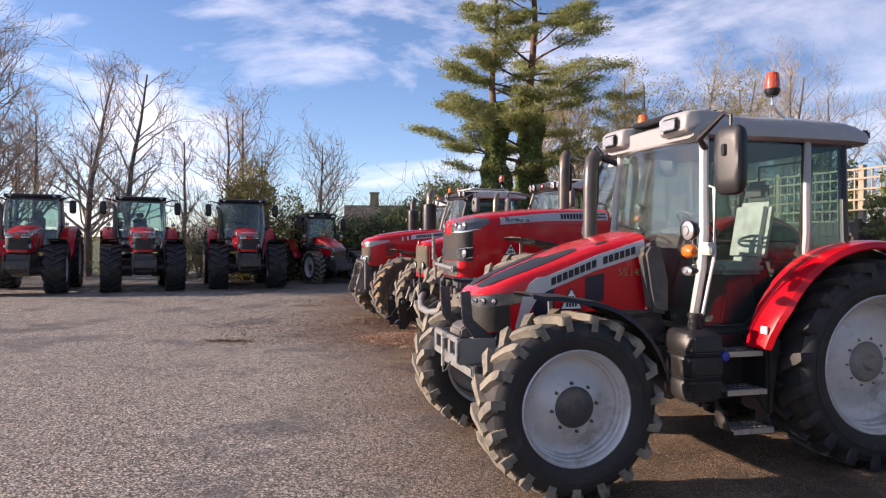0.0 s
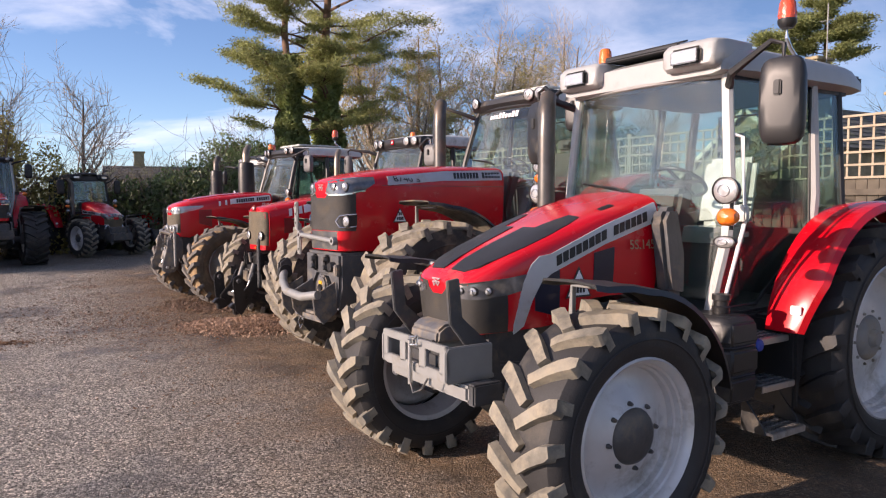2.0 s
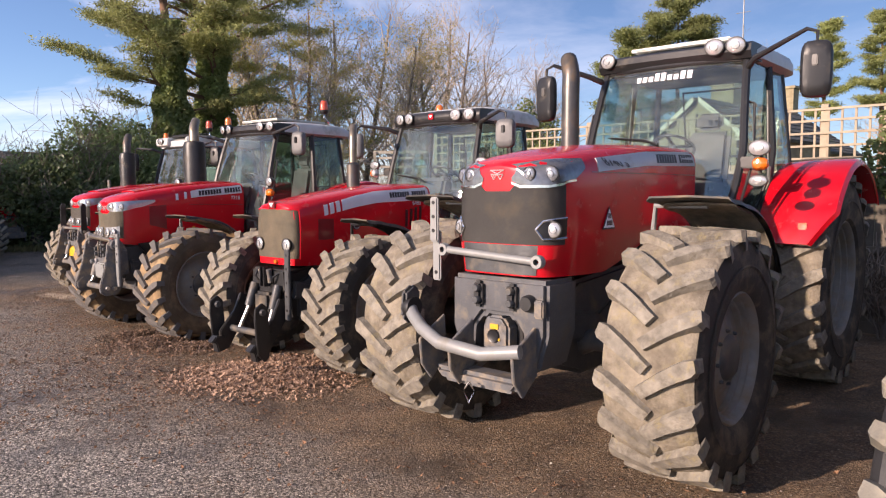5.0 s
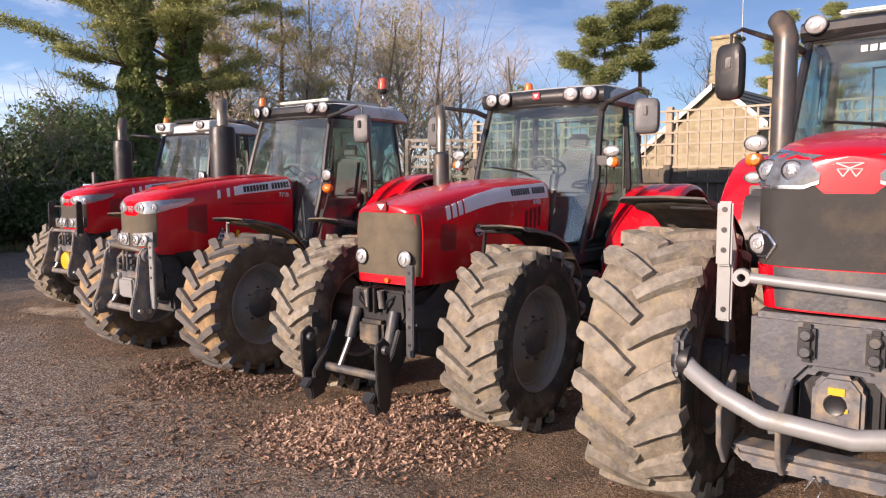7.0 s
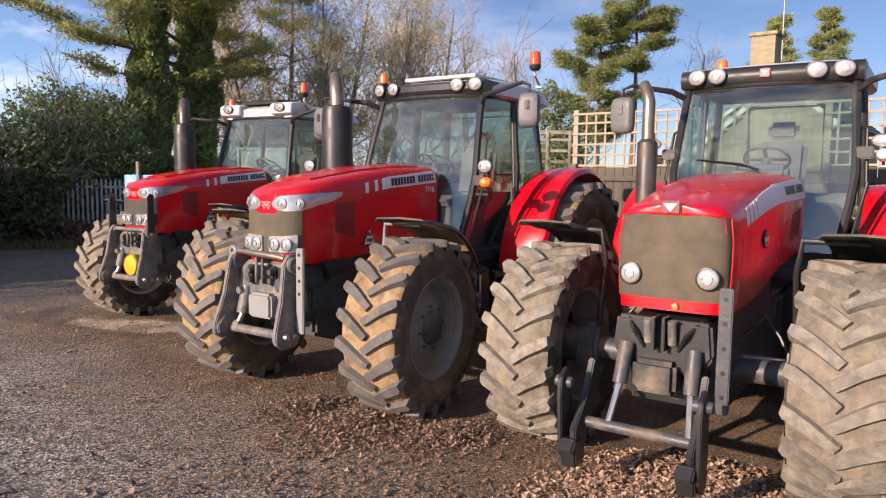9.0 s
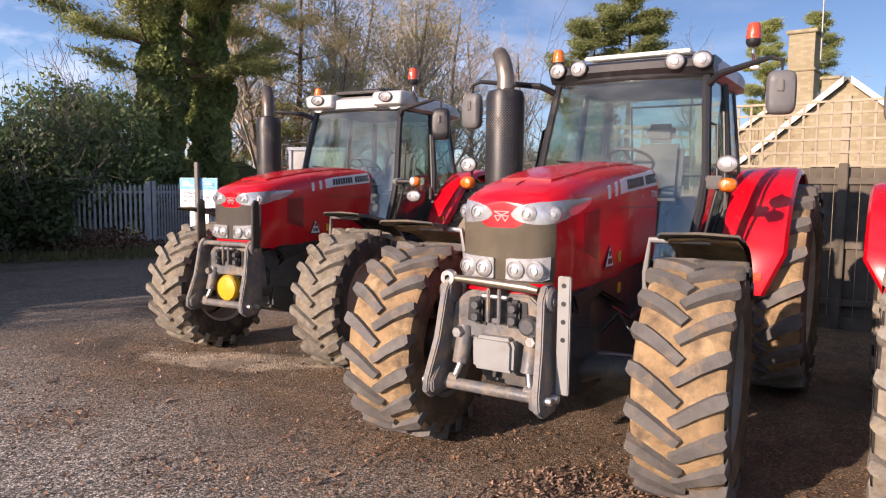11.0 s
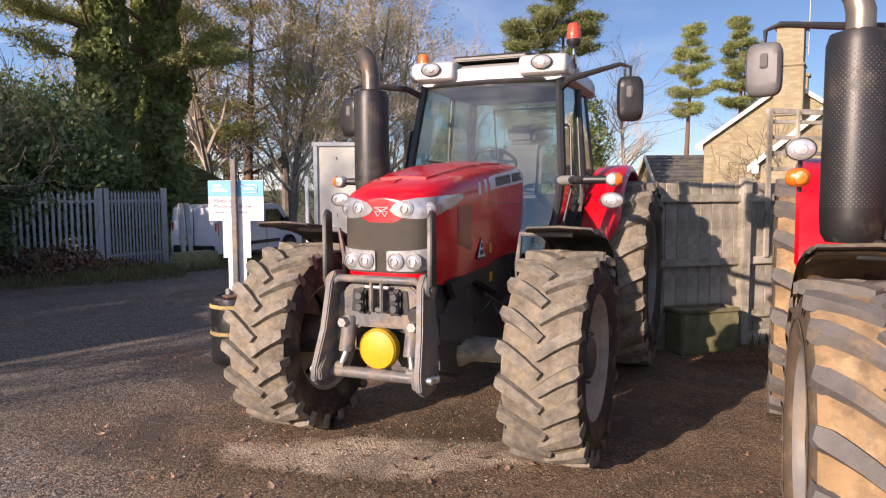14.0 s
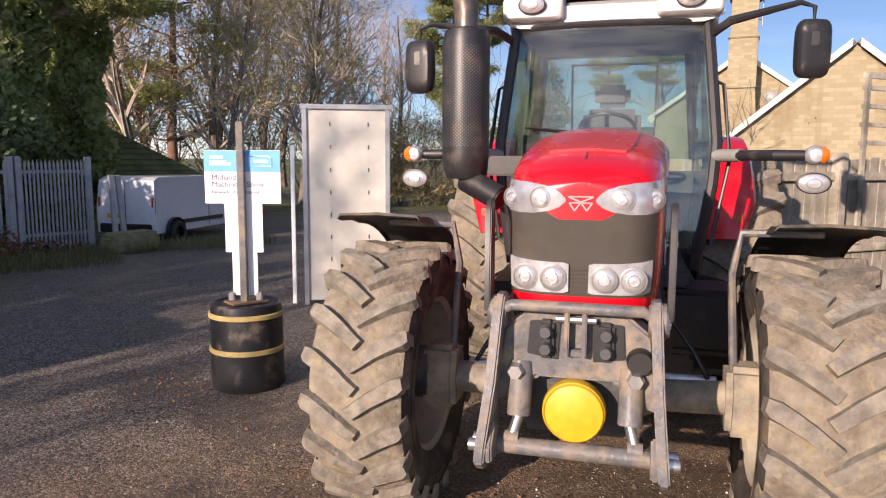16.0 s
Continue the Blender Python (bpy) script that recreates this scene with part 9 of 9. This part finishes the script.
def board_fence(name, p0, p1, h, material, label, board=0.15, rails=True, post_every=1.85, front=1):
    a, b_ = Vector((*p0, 0)), Vector((*p1, 0))
    L = (b_ - a).length
    ang = math.degrees(math.atan2(b_.y - a.y, b_.x - a.x))
    F = thing(name, pose(a.x, a.y, 0, 0, 0, ang), label, "fence", kind="")
    me = mesh_of("board", MB().box(0, 0, h / 2, board - 0.006, 0.022, h), material, 0.004, segs=1)
    n = int(L / board)
    r = random.Random(4)
    for k in range(n):
        o = new("board", me)
        o.parent = F
        o.location = (board * (k + 0.5), r.uniform(-0.004, 0.004), r.uniform(-0.015, 0.01))
    for z in (0.35, h * 0.52, h - 0.18):
        part("rail", MB().box(L / 2, front * -0.035, z, L, 0.045, 0.085), material, F, bevel=0.006)
    for k in range(int(L / post_every) + 1):
        part("post", MB().box(min(L - 0.06, 0.06 + k * post_every), front * -0.05, (h + 0.05) / 2, 0.11, 0.12, h + 0.05), material, F, bevel=0.01)
    part("gravel_board", MB().box(L / 2, front * -0.01, 0.07, L, 0.05, 0.16), material, F, bevel=0.006)
    return F, L


bf_, bl_ = board_fence("board_fence", (-2.313, 19.785), (0.987, 18.837), 1.87, weathered, "weathered grey board fence with posts and rails", front=1)
for z in (2.02, 2.20, 2.38, 2.56, 2.68):
    part("trellis_batten", MB().box(2.80, -0.04, z, 1.25, 0.03, 0.045 if z < 2.6 else 0.06), weathered, bf_, bevel=0.003)
for x in (2.20, 2.60, 3.00, 3.38):
    part("trellis_upright", MB().box(x, -0.07 if x == 2.20 else -0.06, 1.85 if x == 2.20 else 2.24, 0.06 if x == 2.20 else 0.04, 0.03, 1.68 if x == 2.20 else 0.90), weathered, bf_, bevel=0.003)
tf_, tl_ = board_fence("trellis_fence", (0.984, 18.787), (8.6, 4.6), 2.12, dark_board, "dark board fence topped with pale square trellis", front=1)
vb = mesh_of("lattice_upright", MB().box(0, 0, 0.43, 0.028, 0.02, 0.86), lattice)
nb = int(tl_ / 0.165)
for k in range(nb):
    o = new("lattice_upright", vb)
    o.parent = tf_
    o.location = (0.08 + 0.165 * k, -0.02, 2.12)
for z in (2.14, 2.31, 2.48, 2.65, 2.82, 2.97):
    part("lattice_rail", MB().box(tl_ / 2, -0.04, z, tl_, 0.02, 0.03), lattice, tf_)
for k in range(int(tl_ / 1.85) + 1):
    part("trellis_post", MB().box(min(tl_ - 0.05, 0.05 + 1.85 * k), 0.02, 1.52, 0.09, 0.09, 3.04), lattice, tf_, bevel=0.006)


def palisade(name, p0, p1, h, label, pitch=0.155, half=0.032):
    a, b_ = Vector((*p0, 0)), Vector((*p1, 0))
    L = (b_ - a).length
    F = thing(name, pose(a.x, a.y, 0, 0, 0, math.degrees(math.atan2(b_.y - a.y, b_.x - a.x))), label, "fence")
    me = mesh_of("pale", MB().prism([(-half, 0.05), (half, 0.05), (half, h - 0.1), (0.0, h), (-half, h - 0.1)], "xz", -0.004, 0.004).prism([(-0.008, 0.05), (0.008, 0.05), (0.008, h - 0.06), (-0.008, h - 0.06)], "xz", -0.018, -0.004), galv, smooth=0)
    for k in range(int(L / pitch)):
        o = new("pale", me)
        o.parent = F
        o.location = (pitch * (k + 0.5), 0, 0)
    for z in (0.3, h - 0.25):
        part("rail", MB().box(L / 2, 0.03, z, L, 0.04, 0.06), galv, F)
    for x in (0, L):
        part("post", MB().box(x, 0.05, (h + 0.05) / 2, 0.11, 0.11, h + 0.05), galv, F, bevel=0.006)
    return F


palisade("palisade_fence", (-12.559, 31.112), (-5.714, 32.008), 1.80, "grey galvanised steel palisade fence under the laurel", 0.125)
palisade("palisade_gate", (-5.571, 32.049), (-4.249, 32.372), 1.80, "grey galvanised steel palisade gate", 0.078, 0.022)

# ---------------------------------------------------------------- sign on its barrel, board, vans, shed
sg_ = thing("event_sign", pose(-5.589, 21.632, 0.70, 0, 0, -39.4), "blue and white event sign on a grey steel post", "sign")
part("post", MB().box(0.0, -0.045, 0.71, 0.055, 0.05, 1.42), cast_light, sg_, bevel=0.004)
part("sign_board", MB().box(0, 0, 0.99, 0.60, 0.012, 0.42), white_p, sg_)
part("sign_header", MB().box(0, -0.008, 1.115, 0.60, 0.006, 0.165), blue_p, sg_, "sky-blue printed header")
part("sign_column", MB().box(0, 0.0, 0.59, 0.30, 0.012, 0.40), white_p, sg_)
part("sign_foot", MB().box(0, 0.0, 0.22, 0.20, 0.012, 0.36), white_p, sg_)
hd = MB()
for x, z, w, h in ((-0.20, 1.145, 0.10, 0.022), (-0.19, 1.115, 0.13, 0.01), (-0.17, 1.092, 0.17, 0.02)):
    hd.box(x, -0.013, z, w, 0.003, h)
part("header_bars", hd, white_p, sg_)
part("arrow_outline", MB().tube([(0.06, -0.014, 1.075), (0.06, -0.014, 1.155), (0.20, -0.014, 1.155), (0.235, -0.014, 1.14), (0.235, -0.014, 1.075), (0.06, -0.014, 1.075)], 0.005, 4).box(0.15, -0.013, 1.115, 0.11, 0.003, 0.022), white_p, sg_)
navy_ink = mat("navy_print", (0.02, 0.03, 0.10), 0.5, var=0.02)
for body, z, s in (("Midlands", 0.985, 0.062), ("Machinery Show", 0.93, 0.062), ("Newark Showground", 0.87, 0.043)):
    text_part(body, s, Matrix.Translation((-0.245, -0.0075, z)) @ Euler((radians(90), 0, 0)).to_matrix().to_4x4(), navy_ink, sg_, "sign_text")
for x in (-0.11, 0.11):
    part("foot_clamp", MB().box(x, 0, 0.03, 0.05, 0.06, 0.07), frame_grey, sg_, bevel=0.008)
bk = mat("black_barrel_plastic", (0.02, 0.021, 0.023), 0.38, var=0.2, dirt=(0.25, 0.2, 0.14), dirt_amt=0.15)
barrel = thing("barrel", pose(-5.589, 21.632, 0), "black plastic barrel with two worn yellow bands", "barrel")
part("body", MB().lathe([(0, 0.0), (0.275, 0.0), (0.29, 0.02), (0.287, 0.2), (0.287, 0.44), (0.285, 0.62), (0.275, 0.68), (0.26, 0.69), (0.25, 0.675), (0, 0.675)], 40, axis="z"), bk, barrel)
band = mat("worn_yellow_band", (0.55, 0.42, 0.16), 0.6, var=0.25, dirt=(0.3, 0.2, 0.1), dirt_amt=0.3)
for z in (0.32, 0.60):
    part("band", MB().lathe([(0.286, z - 0.022), (0.298, z - 0.015), (0.298, z + 0.015), (0.286, z + 0.022)], 40, axis="z"), band, barrel)
part("base_plate", MB().box(0, 0, 0.69, 0.30, 0.20, 0.02), rust_steel, barrel, bevel=0.004)

board = thing("white_board", pose(-3.674, 24.193, 0, 0, 0, -31.4), "tall white hoarding panel in a dark frame", "board")
part("panel", MB().box(0.53, 0.0, 1.25, 0.98, 0.03, 2.38), mat("off_white_panel", (0.56, 0.55, 0.49), 0.55, var=0.05, dirt=(0.5, 0.47, 0.36), dirt_amt=0.1), board)
for x in (0.02, 1.04):
    part("frame_post", MB().box(x, -0.01, 1.24, 0.06, 0.07, 2.48), galv, board, bevel=0.006)
part("frame_top", MB().box(0.53, -0.01, 2.47, 1.12, 0.09, 0.06), galv, board, bevel=0.006)
for k in range(8):
    for x in (0.33, 0.80):
        part("panel_clip", MB().box(x, -0.02, 0.3 + 0.28 * k, 0.01, 0.012, 0.05), ink, board)
part("edge_post", MB().box(-0.14, 0.1, 1.0, 0.05, 0.05, 2.0), white_p, board, bevel=0.006)

dark_glass = mat("dark_window_glass", (0.02, 0.024, 0.028), 0.06, coat=1.0, var=0.05)


def van(at, heading, paint, label):
    V = thing("van", pose(at[0], at[1], 0, 0, 0, heading), label, "van", "vans behind the gate")
    side = [(-2.45, 0.35), (-2.48, 1.0), (-2.40, 1.85), (-2.2, 1.95), (0.9, 1.95), (1.25, 1.85), (1.75, 1.28), (2.35, 1.10), (2.48, 0.8), (2.46, 0.35)]
    loops = []
    for y, k in ((-0.93, 0.93), (-0.97, 0.98), (-0.97, 1.0), (0.97, 1.0), (0.97, 0.98), (0.93, 0.93)):
        loops.append([(x * (0.99 if k < 0.95 else 1), y * (1 if z < 1.25 else 0.93), 0.35 + (z - 0.35) * k) for x, z in side])
    part("body", MB().loft(loops), paint, V, bevel=0.03)
    for sg in (1, -1):
        part("side_window", MB().prism([(0.25, 1.25), (0.25, 1.75), (0.95, 1.75), (1.5, 1.28), (1.45, 1.22)], "xz", sg * 0.925, sg * 0.945), dark_glass, V)
        part("door_seam", MB().box(0.2, sg * 0.968, 1.05, 0.012, 0.012, 1.3), ink, V)
        part("side_trim", MB().box(-0.3, sg * 0.972, 0.62, 2.6, 0.02, 0.12), black, V, bevel=0.005)
        part("tail_lamp", MB().box(-2.42, sg * 0.88, 1.15, 0.1, 0.1, 0.45), red_lens, V, bevel=0.02)
        for x in (-1.6, 1.55):
            part("wheel_arch", MB().lathe([(0, 0.02), (0.40, 0.02), (0.42, 0.01), (0.42, -0.1)], 28, (x, sg * 0.965, 0.36)), black, V)
            w_ = part("wheel", MB().lathe([(0, 0.03), (0.2, 0.03), (0.21, 0.0)], 20, (x, sg * 0.96, 0.33)), rim_dull, V)
            part("tyre", MB().lathe([(0.2, 0.04), (0.31, 0.05), (0.33, 0.03), (0.33, -0.17), (0.31, -0.19), (0.2, -0.18)], 24, (x, sg * 0.96, 0.33)), tyre_new, w_)
    part("windscreen", MB().prism([(1.30, 1.83), (1.78, 1.29), (1.80, 1.31), (1.32, 1.85)], "xz", -0.78, 0.78), dark_glass, V)
    part("bumper", MB().box(-2.5, 0, 0.5, 0.08, 1.7, 0.25), black, V, bevel=0.03)
    part("door_split", MB().box(-2.485, 0, 1.2, 0.02, 0.015, 1.3), ink, V)
    part("plate", MB().box(-2.50, 0.35, 0.85, 0.02, 0.5, 0.12), yellow, V, "plain yellow plate")
    part("front_door_handle", MB().box(0.35, -0.975, 1.15, 0.2, 0.03, 0.04), black, V, bevel=0.008)
    part("door_mirror", MB().box(1.35, -1.05, 1.32, 0.14, 0.18, 0.26), black, V, bevel=0.04)
    part("headlamp", MB().box(2.28, -0.78, 0.95, 0.3, 0.3, 0.22), lens, V, bevel=0.05)
    part("bumper", MB().box(2.48, 0, 0.5, 0.1, 1.7, 0.28), black, V, bevel=0.03)
    return V


van((-2.228, 33.003), 36.6, mat("white_van_paint", (0.58, 0.61, 0.66), 0.3, coat=0.6, var=0.05), "white panel van parked beyond the gate posts").scale = (0.735, 0.735, 0.735)
block = thing("stone_block", pose(-3.945, 30.751, 0, 0, 0, 12), "mossy pale stone block in the grass by the gate", "stone block")
part("body", MB().prism([(-0.50, 0.0), (0.50, 0.0), (0.48, 0.36), (0.40, 0.42), (-0.42, 0.40), (-0.49, 0.33)], "xz", -0.24, 0.24), mat("mossy_stone", (0.22, 0.20, 0.12), 0.95, var=0.35, vscale=5, bump=0.5, bscale=18, dirt=(0.12, 0.13, 0.05), dirt_amt=0.5), block, bevel=0.04)
for x_, y_, rx_ in ((-4.104, 31.111, 2.0), (-3.921, 31.16, 4.0)):
    pst = thing("gate_post", pose(x_, y_, 0, 0, -rx_, 10), "leaning grey steel post by the gate", "post")
    part("shaft", MB().box(0, 0, 0.75, 0.10, 0.07, 1.5), galv, pst, bevel=0.008)
shed = thing("shed", pose(-1.168, 39.051, 0, 0, 0, -8), "low dark shed with mossy roof and roof lights", "shed")
moss = mat("mossy_roof_sheet", (0.10, 0.115, 0.045), 0.9, var=0.4, vscale=2, bump=0.3, bscale=10)
part("wall", MB().box(-1.4, 0, 0.68, 5.2, 2.8, 1.36), mat("pale_plaster", (0.42, 0.38, 0.31), 0.9, var=0.2), shed, smooth=0)
hip = [(-4.2, -1.6, 1.30), (1.5, -1.6, 1.30), (1.5, 1.6, 1.30), (-4.2, 1.6, 1.30), (-4.2, 0, 2.75), (-1.0, 0, 2.75)]
part("roof", MB().add(hip, [(0, 1, 5, 4), (1, 2, 5), (2, 3, 4, 5), (3, 0, 4), (3, 2, 1, 0)]), moss, shed, "dark mossy hipped roof", smooth=0)
for k in range(9):
    t = k / 9
    part("tile_course", MB().tube([(-4.2, -1.62 + 1.6 * t, 1.31 + 1.45 * t), (1.5 - 2.5 * t, -1.62 + 1.6 * t, 1.31 + 1.45 * t)], 0.018, 5), moss, shed)
part("gutter", MB().tube([(-4.2, -1.66, 1.28), (1.5, -1.66, 1.28)], 0.05, 8), barge, shed)
rl = part("roof_light", MB().box(-2.2, -0.86, 2.02, 0.62, 0.62, 0.05, Euler((radians(42), 0, 0)).to_matrix()), frame_grey, shed, "pale roof light", bevel=0.01)
part("pane", MB().box(-2.2, -0.88, 2.045, 0.48, 0.48, 0.03, Euler((radians(42), 0, 0)).to_matrix()), dark_glass, rl)

trough = thing("stone_trough", pose(-1.163, 19.235, 0, 0, 0, -16.0), "mossy dark stone trough standing against the board fence", "trough")
part("body", MB().prism([(-0.36, 0.0), (0.36, 0.0), (0.37, 0.40), (0.35, 0.46), (-0.35, 0.46), (-0.37, 0.40)], "xz", -0.17, 0.17), MATS["mossy_stone"], trough, bevel=0.02)
part("rim", MB().box(0, -0.15, 0.475, 0.74, 0.05, 0.04).box(0, 0.15, 0.475, 0.74, 0.05, 0.04).box(-0.35, 0, 0.475, 0.05, 0.26, 0.04).box(0.35, 0, 0.475, 0.05, 0.26, 0.04), MATS["mossy_stone"], trough, bevel=0.008)
part("soil", MB().box(0, 0, 0.465, 0.66, 0.26, 0.012), bark, trough)

# ---------------------------------------------------------------- gear behind the first tractor
loader = thing("loader_arms", pose(3.9, 6.9, 0, 0, 0, -40), "black front loader arms resting beside the fence", "loader")
for sg in (0, 1):
    part("boom", MB().prism([(-0.9, 1.60), (-0.8, 1.72), (0.7, 2.35), (1.8, 2.2), (2.4, 1.0), (2.2, 0.95), (1.6, 2.0), (0.7, 2.12)], "xz", sg * 0.95 - 0.06, sg * 0.95 + 0.06), black, loader, bevel=0.015)
    part("boom_ram", MB().tube([(-0.6, sg * 0.95, 1.35), (0.6, sg * 0.95, 1.75)], 0.05, 12), cast, loader)
    part("boom_label", MB().box(0.75, sg * 0.95 - 0.062, 2.22, 0.3, 0.004, 0.09), pale_ink, loader)
    part("hazard_label", MB().box(0.2, sg * 0.95 - 0.055, 1.60, 0.09, 0.012, 0.09), yellow, loader)
    part("boom_leg", MB().prism([(-0.95, 0.0), (-0.6, 0.0), (-0.5, 1.62), (-0.95, 1.7)], "xz", sg * 0.95 - 0.05, sg * 0.95 + 0.05), black, loader, bevel=0.01)
part("cross_tube", MB().tube([(0.7, 0, 2.2), (0.7, 0.95, 2.2)], 0.07, 12), black, loader)
drum = thing("blue_drum", pose(4.75, 6.75, 0.72), "blue plastic drum on a low trailer", "drum")
part("body", MB().lathe([(0, 0), (0.27, 0), (0.29, 0.04), (0.295, 0.3), (0.29, 0.58), (0.26, 0.66), (0, 0.67)], 32, axis="z"), blue_can, drum)
part("lid", MB().lathe([(0.27, 0.63), (0.30, 0.64), (0.30, 0.68), (0, 0.69)], 32, axis="z"), blue_can, drum)
trailer = thing("trailer", pose(4.9, 6.6, 0, 0, 0, -62), "low trailer with pale rails and dark body", "trailer")
part("bed", MB().box(0, 0, 0.62, 2.2, 1.2, 0.16), cast, trailer, bevel=0.02)
for z in (0.85, 1.06, 1.27):
    part("rail", MB().tube([(-1.1, -0.6, z), (1.1, -0.6, z)], 0.022, 8), white_p, trailer)
for x in (-1.1, 0.0, 1.1):
    part("stake", MB().tube([(x, -0.6, 0.6), (x, -0.6, 1.30)], 0.022, 8), white_p, trailer)
for x in (-0.5, 0.5):
    w_ = part("wheel", MB().lathe([(0, 0.08), (0.16, 0.08), (0.17, 0.04)], 18, (x, -0.5, 0.30)), rim_dull, trailer)
    part("tyre", MB().lathe([(0.16, 0.08), (0.28, 0.09), (0.30, 0.05), (0.30, -0.05), (0.28, -0.09), (0.16, -0.08)], 20, (x, -0.5, 0.30)), tyre_new, w_)
tub = thing("green_tub", pose(3.62, 6.05, 0), "dark green plastic tub standing on the tarmac", "tub")
part("body", MB().lathe([(0, 0.0), (0.24, 0.0), (0.26, 0.02), (0.31, 0.36), (0.33, 0.38), (0.31, 0.39), (0.29, 0.37), (0.24, 0.05), (0, 0.04)], 32, axis="z"), mat("dark_green_plastic", (0.01, 0.11, 0.03), 0.4, var=0.1), tub)
